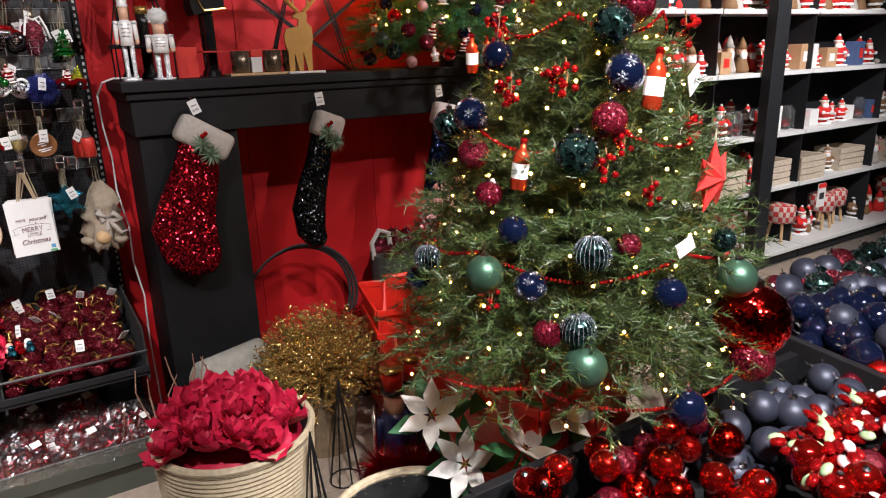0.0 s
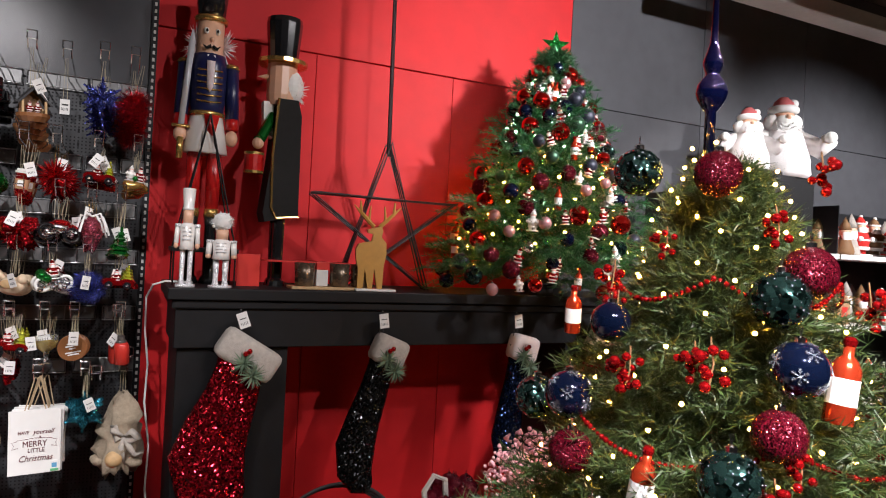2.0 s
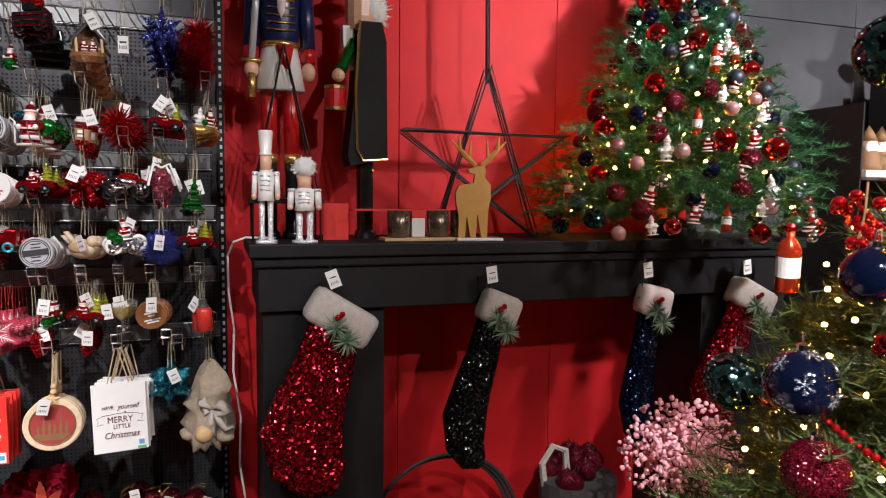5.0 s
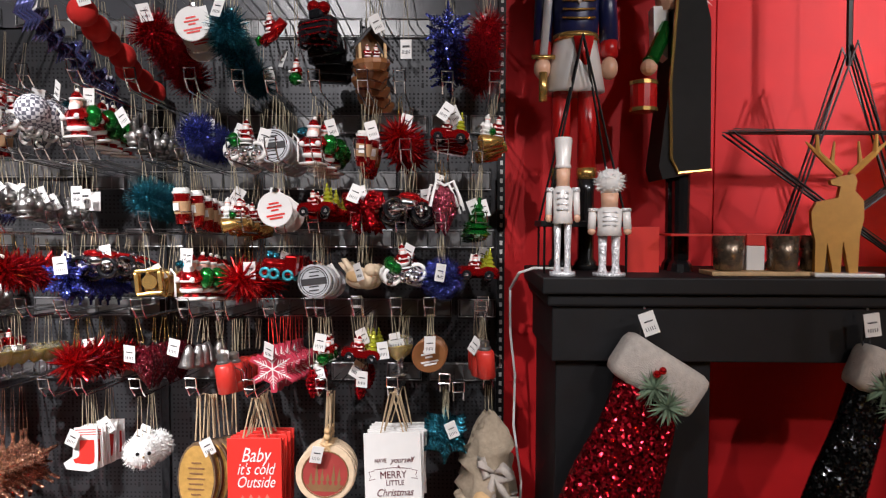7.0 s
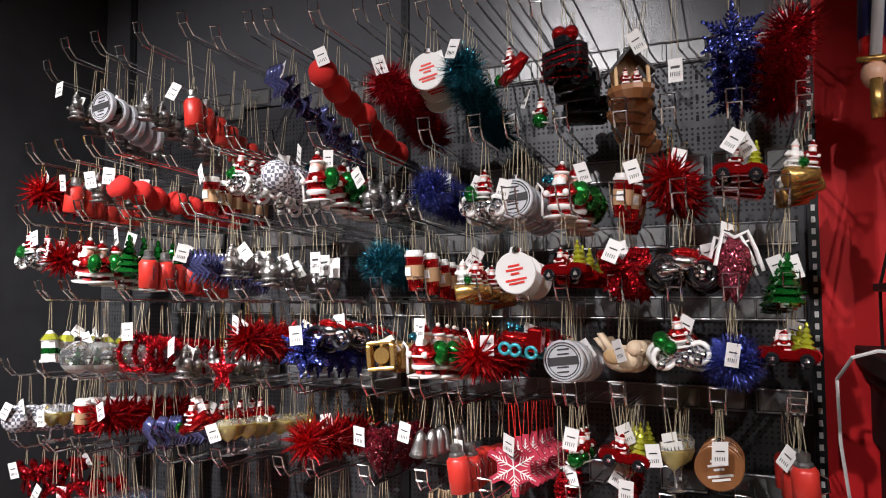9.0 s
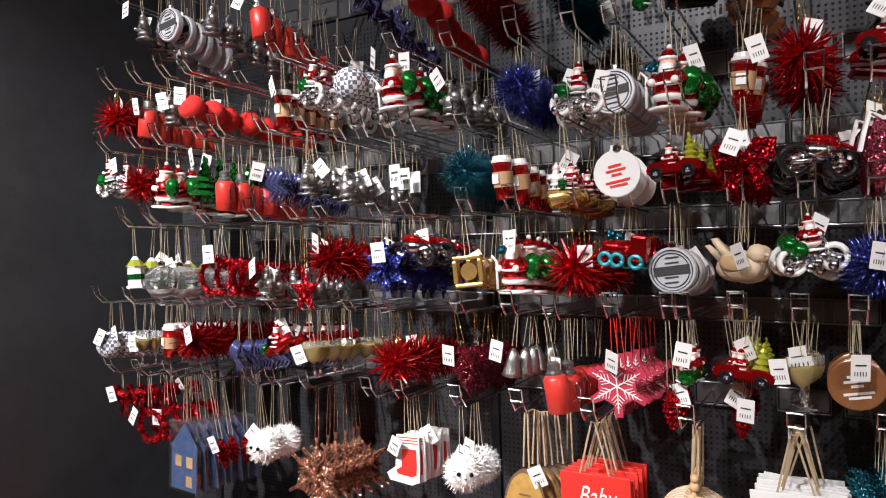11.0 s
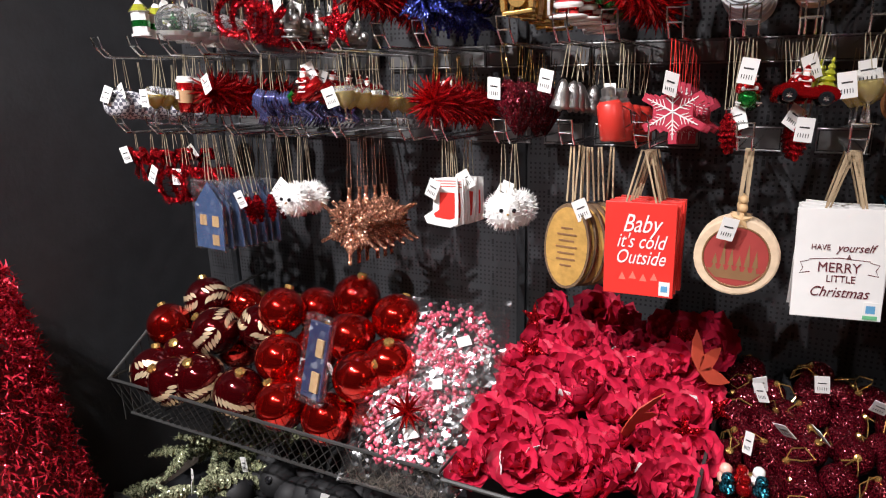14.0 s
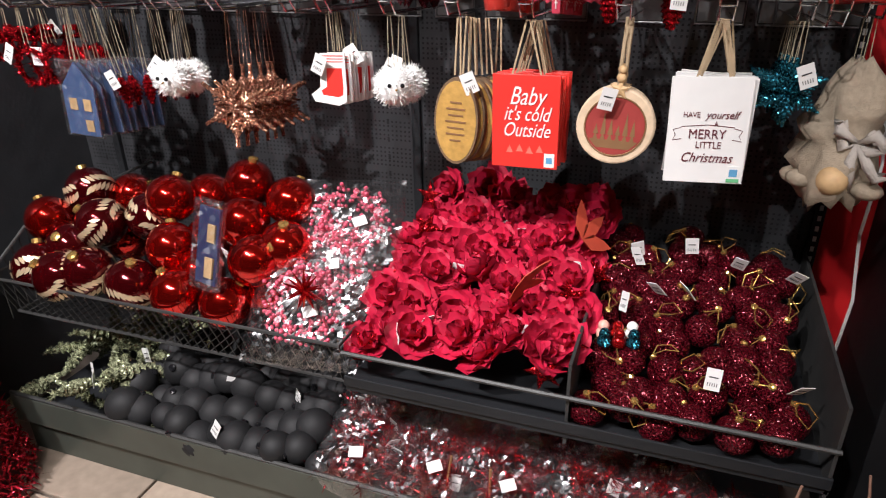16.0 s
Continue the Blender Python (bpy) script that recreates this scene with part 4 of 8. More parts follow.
def hang(name, x, z, front, count, row, hooked=True):
    """A hook at that place of the wall with a run of the same ornament on it."""
    g = random.Random(int(x * 977) + int(z * 3331))
    top = TOPS[name]
    row = max(row + (0.035 if x < -1.25 and row > 1.6 else 0.0), z + top + 0.012)
    if hooked:
        copy_thing(hook, pose(x, -front - 0.012, row + 0.012) @ Matrix.Diagonal((1, (front - 0.006) / 0.36, 1, 1)))
    step = BIG.get(name, 0.042)
    ma = TIES.get(name, STRING)
    flat = name.endswith(("_sign", "_card", "_ring", "_oval", "_disc", "flake", "_snowflake"))
    for k in range(count + (0 if count == 1 or name in ("fluffy_owl", "white_disc", "burlap_gnome", "stocking_card", "copper_snowflake", "price_card") else 3 if x < -0.9 else 2)):
        y = -front + step * k + g.uniform(-0.004, 0.004)
        if y > -0.06:
            break
        turn = g.uniform(-6, 6) if flat else g.uniform(-28, 28)
        dx = g.uniform(-0.004, 0.004) if flat else g.uniform(-0.01, 0.01)
        o = copy_thing(KINDS[name], pose(x + dx + (0.012 * k if name == "wood_oval" else 0), y, z - (0.34 if row > 2.1 else 0.12) * step * k, g.uniform(-3, 3), g.uniform(-3, 3) if flat else g.uniform(-9, 9), turn))
        if k > 1:
            for c in list(o.children):
                if c.name.split(".")[0] in ("mark", "lettering", "banner", "sticker", "seal_ring", "seal_band", "rim", "cutout_tree", "eye", "beak", "cap", "hubcap", "trim", "wheel"):
                    for cc in (*c.children, c):
                        bpy.data.objects.remove(cc)
        lp = new("loop", loop_mesh(row - z - top, 0.028 if name.endswith("_sign") else 0.006, ma))
        lp.parent, lp.matrix_basis = o, pose(0, 0, top - 0.002)
        if g.random() < (0.45 if k < 2 else 0.16) and not name.endswith(("_sign", "price_card")):
            tg = new("price_tag", TAG_MESH)
            tg.parent = o
            tg.matrix_basis = pose(g.uniform(-0.02, 0.02), -0.03 - g.uniform(0, 0.012), top + g.uniform(-0.005, 0.02), g.uniform(-15, 15), g.uniform(-35, 35), g.uniform(-30, 30))


hang("silver_figure", -1.787, 2.099, .45, 4, ROW_A)
hang("silver_disc", -1.674, 2.083, .45, 3, ROW_A)
hang("silver_figure", -1.522, 2.069, .45, 4, ROW_A)
hang("red_flask", -1.375, 2.042, .45, 6, ROW_A)
hang("blue_icicle", -1.116, 2.086, .45, 7, ROW_A)
hang("felt_ball", -0.995, 2.083, .45, 5, ROW_A)
hang("red_tinsel", -0.839, 2.046, .42, 4, ROW_A)
hang("white_disc", -0.759, 2.069, .40, 3, ROW_A)
hang("teal_tinsel", -0.680, 2.062, .40, 5, ROW_A)
hang("sled_elf", -0.564, 2.064, .38, 1, ROW_A)
hang("black_truck", -0.457, 2.072, .38, 4, ROW_A)
hang("wood_stable", -0.344, 2.017, .36, 4, ROW_A)
hang("price_card", -0.254, 2.034, .30, 1, ROW_A)
hang("blue_flake", -0.146, 2.071, .36, 4, ROW_A)
hang("red_tinsel", -0.058, 2.062, .36, 4, ROW_A)
hang("elf", -0.535, 1.978, .30, 1, ROW_A)
hang("red_spiky", -1.884, 1.867, .47, 3, ROW_B)
hang("red_flask", -1.768, 1.848, .47, 3, ROW_B)
hang("silver_figure", -1.661, 1.865, .47, 3, ROW_B)
hang("felt_ball", -1.584, 1.860, .47, 5, ROW_B)
hang("coffee_cup", -1.308, 1.827, .45, 2, ROW_B)
hang("chrome_rider", -1.223, 1.869, .45, 4, ROW_B)
hang("gingham_ball", -1.120, 1.860, .44, 3, ROW_B)
hang("santa", -1.017, 1.852, .42, 3, ROW_B)
hang("silver_figure", -0.892, 1.808, .40, 4, ROW_B)
hang("blue_tinsel", -0.751, 1.812, .40, 3, ROW_B)
hang("chrome_rider", -0.645, 1.790, .38, 3, ROW_B)
hang("silver_disc", -0.568, 1.783, .38, 5, ROW_B)
hang("santa", -0.464, 1.793, .38, 3, ROW_B)
hang("coffee_cup", -0.350, 1.775, .38, 3, ROW_B)
hang("red_spiky", -0.263, 1.806, .37, 4, ROW_B)
hang("red_car", -0.149, 1.815, .36, 3, ROW_B)
hang("log_rider", -0.036, 1.822, .36, 3, ROW_B)
hang("chrome_rider", -1.915, 1.703, .47, 3, ROW_C)
hang("red_spiky", -1.787, 1.683, .47, 3, ROW_C)
hang("santa", -1.691, 1.675, .47, 3, ROW_C)
hang("green_tree", -1.547, 1.689, .47, 3, ROW_C)
hang("red_flask", -1.477, 1.648, .47, 4, ROW_C)
hang("blue_icicle", -1.348, 1.660, .46, 4, ROW_C)
hang("silver_figure", -1.253, 1.667, .44, 4, ROW_C)
hang("silver_figure", -1.161, 1.644, .42, 4, ROW_C)
hang("price_card", -1.044, 1.660, .40, 3, ROW_C)
hang("teal_tinsel", -0.864, 1.656, .40, 4, ROW_C)
hang("coffee_cup", -0.769, 1.636, .42, 4, ROW_C)
hang("log_rider", -0.646, 1.620, .42, 4, ROW_C)
hang("white_disc", -0.554, 1.629, .43, 4, ROW_C)
hang("red_car", -0.451, 1.636, .42, 4, ROW_C)
hang("red_bow", -0.352, 1.635, .41, 4, ROW_C)
hang("motorbike", -0.246, 1.649, .40, 3, ROW_C)
hang("pink_drop", -0.159, 1.642, .39, 3, ROW_C)
hang("green_tree", -0.077, 1.611, .37, 3, ROW_C)
hang("lantern", -1.787, 1.456, .50, 3, ROW_D)
hang("snow_globe", -1.622, 1.437, .55, 3, ROW_D)
hang("tinsel_wreath", -1.500, 1.446, .50, 5, ROW_D)
hang("silver_figure", -1.338, 1.432, .50, 4, ROW_D)
hang("red_star", -1.215, 1.416, .52, 1, ROW_D)
hang("red_spiky", -1.184, 1.485, .46, 4, ROW_D)
hang("blue_flake", -1.058, 1.462, .44, 4, ROW_D)
hang("motorbike", -0.989, 1.510, .42, 4, ROW_D)
hang("gold_drum", -0.864, 1.453, .40, 4, ROW_D)
hang("santa", -0.761, 1.468, .40, 4, ROW_D)
hang("red_spiky", -0.646, 1.460, .40, 4, ROW_D)
hang("toy_train", -0.550, 1.490, .38, 4, ROW_D)
hang("silver_disc", -0.471, 1.454, .37, 5, ROW_D)
hang("bird", -0.366, 1.469, .37, 3, ROW_D)
hang("chrome_rider", -0.260, 1.490, .37, 3, ROW_D)
hang("blue_tinsel", -0.164, 1.464, .37, 4, ROW_D)
hang("red_car", -0.067, 1.482, .36, 3, ROW_D)
hang("gingham_ball", -1.953, 1.250, .47, 4, ROW_E)
hang("wine_glass", -1.822, 1.249, .47, 4, ROW_E)
hang("coffee_cup", -1.715, 1.276, .47, 3, ROW_E)
hang("red_spiky", -1.609, 1.283, .47, 4, ROW_E)
hang("blue_icicle", -1.472, 1.251, .46, 6, ROW_E)
hang("sled_elf", -1.339, 1.294, .46, 4, ROW_E)
hang("champagne_glass", -1.252, 1.254, .45, 6, ROW_E)
hang("red_spiky", -1.043, 1.262, .44, 4, ROW_E)
hang("maroon_drop", -0.875, 1.253, .42, 5, ROW_E)
hang("pewter_bell", -0.769, 1.278, .41, 5, ROW_E)
hang("red_flask", -0.671, 1.239, .44, 5, ROW_E)
hang("pink_snowflake", -0.571, 1.243, .40, 6, ROW_E)
hang("red_pinecone", -0.475, 1.208, .38, 2, ROW_E)
hang("elf", -0.454, 1.283, .38, 2, ROW_E)
hang("red_car", -0.363, 1.279, .37, 3, ROW_E)
hang("red_pinecone", -0.371, 1.194, .34, 4, ROW_E)
hang("wine_glass", -0.272, 1.266, .36, 4, ROW_E)
hang("brown_disc", -0.191, 1.269, .36, 4, ROW_E)
hang("red_flask", -0.061, 1.256, .34, 4, ROW_E)
hang("red_bow", -1.915, 1.100, .47, 3, ROW_F)
hang("tinsel_wreath", -1.799, 1.044, .47, 3, ROW_F)
hang("blue_house_card", -1.703, 0.975, .45, 5, ROW_F)
hang("red_pinecone", -1.571, 0.994, .44, 4, ROW_F)
hang("fluffy_owl", -1.429, 1.029, .44, 3, ROW_F)
hang("copper_snowflake", -1.277, 0.970, .42, 6, ROW_F)
hang("stocking_card", -1.027, 1.047, .41, 7, ROW_F)
hang("fluffy_owl", -0.887, 1.037, .41, 3, ROW_F)
hang("wood_oval", -0.758, 0.972, .40, 4, ROW_F)
hang("red_sign", -0.615, 0.983, .41, 5, ROW_F)
hang("wood_ring", -0.446, 0.985, .395, 3, ROW_F)
hang("white_sign", -0.279, 0.984, .38, 5, ROW_F)
hang("teal_flake", -0.154, 1.053, .34, 4, ROW_F)
hang("burlap_gnome", -0.044, 0.963, .30, 2, ROW_F)


# extra bare hooks between the filled ones
for bx, bz in ((-1.9, ROW_A), (-1.62, ROW_A), (-1.3, ROW_A), (-1.2, ROW_A + 0.02), (-0.9, ROW_A), (-0.62, ROW_A), (-1.45, ROW_B), (-1.8, ROW_D), (-1.1, ROW_C), (-0.98, ROW_C), (-0.07, ROW_E), (-0.12, ROW_F), (-1.6, ROW_E), (-1.15, ROW_E), (-1.38, ROW_F), (-1.1, ROW_F)):
    copy_thing(hook, pose(bx, -0.432, bz + 0.012) @ Matrix.Diagonal((1, 1.15, 1, 1)))
for p in list(KINDS.values()) + [hook]:
    for o in (*p.children_recursive, p):
        bpy.data.objects.remove(o)

# ---- perforated back wall of the hook display ----
for a, b in ((-2.198, -2.062), (-2.058, -1.002), (-0.998, 0.0)):
    back = thing("perforated_panel", "dark grey perforated steel back panel behind hanging ornaments", "panel", kind="structure")
    part("sheet", box(a, -0.016, 0.0, b, -0.002, 2.166), STEEL_BACK, back)
    verts, faces = [], []
    for i in range(int((b - a - 0.03) / 0.0125)):
        for j in range(int(2.1 / 0.0125)):
            x, z = a + 0.02 + 0.0125 * i, 0.05 + 0.0125 * j
            big = i % 8 == 4 and j % 4 == 0
            w, h = (0.0034, 0.0075) if big else (0.0026, 0.0026)
            if not big and j % 6 == 5:
                continue
            k = len(verts)
            verts += [(x - w, -0.0164, z - h), (x + w, -0.0164, z - h), (x + w, -0.0164, z + h), (x - w, -0.0164, z + h)]
            faces.append((k, k + 1, k + 2, k + 3))
    me = bpy.data.meshes.new("holes")
    me.from_pydata(verts, [], faces)
    me.materials.append(HOLE)
    ob = new("holes", me)
    ob.parent = back
    tagged(ob, "rows of punched holes", kind="stuff")
for x in (-2.06, -1.0, 0.004):
    strip = thing("slotted_upright", "dark slotted steel upright of the hook wall", "upright", kind="structure")
    part("strip", box(x - 0.012, -0.03, 0.0, x + 0.012, -0.003, 3.2, 0.001), BLACK_WALL, strip)
    verts, faces = [], []
    for j in range(120):
        z, k = 0.05 + 0.026 * j, len(verts)
        verts += [(x - 0.004, -0.0306, z), (x + 0.004, -0.0306, z), (x + 0.004, -0.0306, z + 0.013), (x - 0.004, -0.0306, z + 0.013)]
        faces.append((k, k + 1, k + 2, k + 3))
    me = bpy.data.meshes.new("slots")
    me.from_pydata(verts, [], faces)
    me.materials.append(SHELF_WHITE if x > -0.5 else HOLE)
    ob = new("slots", me)
    ob.parent = strip
    tagged(ob, "row of slots", kind="stuff")

# ---- bins under the hooks ----
BASKET = mat("dark_wire", (0.045, 0.045, 0.044), 0.55, 0.3, vary=0.2)
RED_MIRROR = mat("red_mirror_ball", (0.72, 0.014, 0.01), 0.1, 0.95, vary=0.05, spread=0.15, coat=1.0)
MAROON_GLASS = mat("maroon_glass", (0.11, 0.003, 0.006), 0.08, 0.8, vary=0.1, coat=0.8)
GOLD_LEAF = mat("pale_gold_leaf", (0.72, 0.56, 0.36), 0.35, 0.6, vary=0.15)
BLACK_MATT = mat("matt_black_bauble", (0.007, 0.007, 0.008), 0.7, vary=0.2, spread=0.2)
ROSE = mat("raspberry_petal", (0.47, 0.006, 0.04), 0.6, vary=0.2, scale=25, spread=0.2)
ROSE_CORE = glitter("rose_core", (0.7, 0.03, 0.1), 500)
SAGE = glitter("sage_glitter", (0.34, 0.36, 0.22), 420, metal=0.5, dark=0.4)
BERRY_PINK = mat("pink_berry", (0.62, 0.09, 0.15), 0.35, vary=0.2)
RUSTY = mat("rust_leaf", (0.48, 0.06, 0.03), 0.6, vary=0.2)

tray = thing("upper_wire_basket", "dark wire basket full of red Christmas baubles", "basket")
for z0, y0 in ((0.547, -0.65), (0.42, -0.6)):
    part("rail", tube([(-1.93, -0.03, z0), (-1.93, y0, z0), (-0.935, y0, z0), (-0.935, -0.03, z0)], 0.0045), BASKET, tray)
for k in range(40):
    x = -1.93 + 0.0255 * k
    part("wire", tube([(x, -0.65, 0.547), (x, -0.6, 0.42), (x, -0.05, 0.40)], 0.0016, 4), BASKET, tray)
for k in range(22):
    y = -0.62 + 0.027 * k
    part("wire", tube([(-1.93, y, 0.55 + min(0.1, (y + 0.65) * 0.6)), (-1.93, y, 0.41)], 0.0018, 4), BASKET, tray)
part("end_rail", tube([(-1.93, -0.65, 0.547), (-1.93, -0.49, 0.645), (-1.93, -0.03, 0.66)], 0.0045), BASKET, tray)
shelf = thing("upper_tray", "dark steel tray with wire divider holding flowers and baubles", "shelf")
part("base", box(-0.93, -0.645, 0.435, -0.004, -0.03, 0.448), BLACK_WALL, shelf)
part("lip", box(-0.93, -0.652, 0.45, -0.004, -0.6455, 0.475, 0.002), BLACK_WALL, shelf)
part("rail", tube([(-0.93, -0.65, 0.533), (-0.004, -0.65, 0.533)], 0.005), BASKET, shelf)
part("side", box(-0.012, -0.645, 0.415, -0.006, -0.03, 0.62), BASKET, shelf)
part("divider", box(-0.463, -0.64, 0.415, -0.457, -0.05, 0.6), BASKET, shelf)
low = thing("lower_base_shelf", "dark steel base shelf with kick plate", "shelf")
part("deck", box(-1.95, -0.68, 0.11, 0.0, -0.03, 0.13), BLACK_WALL, low)
part("rail", tube([(-1.95, -0.68, 0.205), (0.0, -0.68, 0.205)], 0.006), BASKET, low)
part("lip", box(-1.95, -0.685, 0.115, 0.0, -0.676, 0.2, 0.002), KICK, low)
part("kick_plate", box(-1.95, -0.66, 0.0, 0.0, -0.645, 0.109, 0.002), KICK, low)
part("pillar", box(-1.0, -0.66, 0.13, -0.99, -0.05, 0.24), BLACK_WALL, low)

PROTO = {}


def proto(name, label, category, group=""):
    p = thing(name, label, category, pose(0, -20, 0), group=group or name + "s in the bins")
    PROTO[name] = p
    return p


def bauble(name, label, r, ma, seg=24, sz=1.0, ribs=0):
    p = proto(name, label, "bauble")
    if ribs:
        prof = [(r * math.sin(math.pi * k / 12), -r * sz * math.cos(math.pi * k / 12)) for k in range(13)]
        bm = bmesh.new()
        rings = []
        for q, z in prof:
            rings.append([bm.verts.new((q * (1 + 0.06 * (j % 2)) * math.cos(math.pi * j / ribs), q * (1 + 0.06 * (j % 2)) * math.sin(math.pi * j / ribs), z)) for j in range(2 * ribs)])
        for a, b in zip(rings, rings[1:]):
            for j in range(2 * ribs):
                bm.faces.new((a[j], a[(j + 1) % (2 * ribs)], b[(j + 1) % (2 * ribs)], b[j]))
    else:
        bm = ball(r, None, (0, 0, 0), seg, seg * 2 // 3, 1, 1, sz)
    part("ball", bm, ma, p, smooth=True)
    part("cap", lathe([(r * 0.2, r * sz * 0.97), (r * 0.2, r * sz * 1.12), (r * 0.08, r * sz * 1.16)], 10), GLASS_BLACK if ma is BLACK_MATT else GLASS_GOLD, p)
    return p


bauble("red_bauble", "shiny mirror red glass bauble in a wire basket", 0.06, RED_MIRROR, 28)
p = bauble("leaf_bauble", "dark red glass bauble with gold leaf sprigs", 0.06, MAROON_GLASS, 26)
for ring_k in range(3):
    bm = bmesh.new()
    for k in range(9):
        for s in (-1, 1):
            lon, lat = radians(120 * ring_k + 11 * k - 44), radians(s * 12 + 4 * math.sin(k * 0.7))
            n0 = Vector((math.cos(lon) * math.cos(lat), math.sin(lon) * math.cos(lat), math.sin(lat)))
            q = Matrix.Translation(n0 * 0.0603) @ n0.to_track_quat("Z", "Y").to_matrix().to_4x4() @ pose(0, 0, 0, 0, 0, s * 42)
            bm.faces.new([bm.verts.new(q @ Vector((0.005 * a, 0.0135 * b, 0.0012))) for a, b in ((0, -1), (0.7, -0.5), (1, 0.1), (0.6, 0.6), (0, 1), (-0.6, 0.6), (-1, 0.1), (-0.7, -0.5))])
    part("leaf_sprig", bm, GOLD_LEAF, p, "pale gold leaves")
bauble("black_bauble", "matt black ribbed bauble in the base shelf", 0.036, BLACK_MATT, 18, 1.1, 18)
bauble("black_ball", "smooth matt black ball bauble", 0.036, BLACK_MATT, 18)
bauble("maroon_bauble", "dark maroon glitter bauble with gold loop", 0.036, G_MAROON, 18)
part("thread", tube([(0, 0, 0.04), (0.02, -0.01, 0.05), (0.04, -0.02, 0.035), (0.03, -0.034, 0.015), (0.008, -0.03, 0.032), (0, 0, 0.042)], 0.0014, 4), GLASS_GOLD, PROTO["maroon_bauble"])

# a petal, cupped and ruffled
pv, pf = [], []
for i in range(6):
    for j in range(7):
        u, v = i / 5, j / 6 * 2 - 1
        w = 0.034 * (math.sin(math.pi * min(1, 0.12 + 0.8 * u)) ** 0.6)
        pv.append((v * w, -0.042 * u - 0.006 * u * u, 0.02 * u * u * (1 + 0.3 * math.sin(5 * v)) + 0.012 * v * v))
for i in range(5):
    for j in range(6):
        a = i * 7 + j
        pf.append((a, a + 1, a + 8, a + 7))
PETAL = bpy.data.meshes.new("petal")
PETAL.from_pydata(pv, [], pf)
PETAL.materials.append(ROSE)
PETAL.polygons.foreach_set("use_smooth", [True] * len(pf))
p = proto("fabric_rose", "raspberry pink fabric rose with glitter heart", "artificial flower")
for ring_k, (cnt, tilt, sc) in enumerate(((6, -8, 1.25), (6, 22, 1.05), (5, 50, 0.75))):
    for k in range(cnt):
        o = new("petal", PETAL)
        o.parent, o.matrix_basis = p, pose(0, 0, 0.004 * ring_k, 0, 0, 360 * k / cnt + 25 * ring_k) @ pose(0, 0, 0, -tilt, 0, 0) @ Matrix.Scale(sc, 4)
part("heart", ball(0.011, None, (0, 0, 0.018), 8, 6), ROSE_CORE, p)

p = proto("star_pick", "red glitter star pick among roses", "ornament")
part("star", star_solid(0.042, 0.016, 5, 0.008), G_RED, p)
p = proto("rust_leaf_spray", "rust coloured velvet leaf spray", "artificial leaf")
for k in range(3):
    part("leaf", slab([(0, 0), (0.018, 0.03), (0.012, 0.065), (0, 0.09), (-0.012, 0.065), (-0.018, 0.03)], 0.002, None, pose(0, 0, 0, 0, -55 + 50 * k, 0)), RUSTY, p)
p = proto("sage_sprig", "sage green glitter pinecone sprig", "ornament")
bm = bmesh.new()
for k in range(9):
    lathe([(0.004, -0.006), (0.016 * math.sin(0.4 + k * 0.3), 0.0), (0.006, 0.008)], 8, bm, pose(0, 0, 0.013 * k, 0, 0, 20 * k))
part("cone", bm, SAGE, p)
part("tip", spikes(0.02, 30, 0.003, 3, None, (0, 0, 0.11)), SAGE, p)


def crumpled(w, d, h, seed, bm=None):
    """A crinkled bag, wide and flat."""
    bm = bm or bmesh.new()
    bmesh.ops.create_grid(bm, x_segments=16, y_segments=16, size=0.5)
    for v in bm.verts:
        x, y = v.co.x, v.co.y
        lift = max(0, 1 - (2 * abs(x)) ** 4) * max(0, 1 - (2 * abs(y)) ** 4)
        n = noise.noise(Vector((x * 5 + seed, y * 5, seed))) * 0.5 + noise.noise(Vector((x * 13, y * 13 + seed, seed))) * 0.35
        v.co = Vector((x * w, y * d, h * lift * (1 + 0.45 * n) + 0.012 * n))
    return bm


def film_pack(name, label, m, w, d, h, seed, inner):
    t = thing(name, label, "packet", m, group=name + "s in the bins")
    wrap = part("wrap", crumpled(w, d, h, seed), FILM, t, "crinkled clear plastic")
    wrap.visible_shadow = False
    inner(t, seed)
    part("sticker", box(-0.016, -0.012, h * 1.05, 0.016, 0.012, h * 1.05 + 0.001), CARD, t, m=pose(0.02, -0.02, 0.012, 6, 10, 25))
    return t


def wreath_inside(t, seed):
    g = random.Random(seed)
    spots = []
    for k in range(330):
        a, q = g.uniform(0, 6.28), g.gauss(0.004, 0.014)
        spots.append(((0.066 + q) * math.cos(a), (0.066 + q) * math.sin(a), 0.03 + g.gauss(0, 0.011), g.uniform(0.0042, 0.0062)))
    dots("berry_cluster", t, BERRY_PINK, spots, "pink berry wreath")


def tinsel_inside(t, seed):
    g = random.Random(seed)
    bm = bmesh.new()
    for k in range(46):
        spikes(0.046, 18, 0.005, seed * 40 + k, bm, (g.uniform(-0.07, 0.07), g.uniform(-0.08, 0.08), 0.012))
    tagged(part("tinsel", bm, G_RED, t), "dark red tinsel", kind="stuff")


def lay(name, x, y, z, rx=0.0, ry=0.0, rz=0.0, s=1.0):
    return copy_thing(PROTO[name], pose(x, y, z, rx, ry, rz) @ Matrix.Scale(s, 4))


def slip(x, y, z, g, parent=None):
    """A loose white price tag lying on the goods."""
    t = thing("price_tag", "small white paper price tag on the goods", "price tag", pose(x, y, z, g.uniform(-50, 10), g.uniform(-25, 25), g.uniform(-60, 60)), group="loose price tags")
    o = new("label", TAG_MESH)
    o.parent, o.matrix_basis = t, pose(0, 0, 0, 30, 0, 0)


g = random.Random(21)
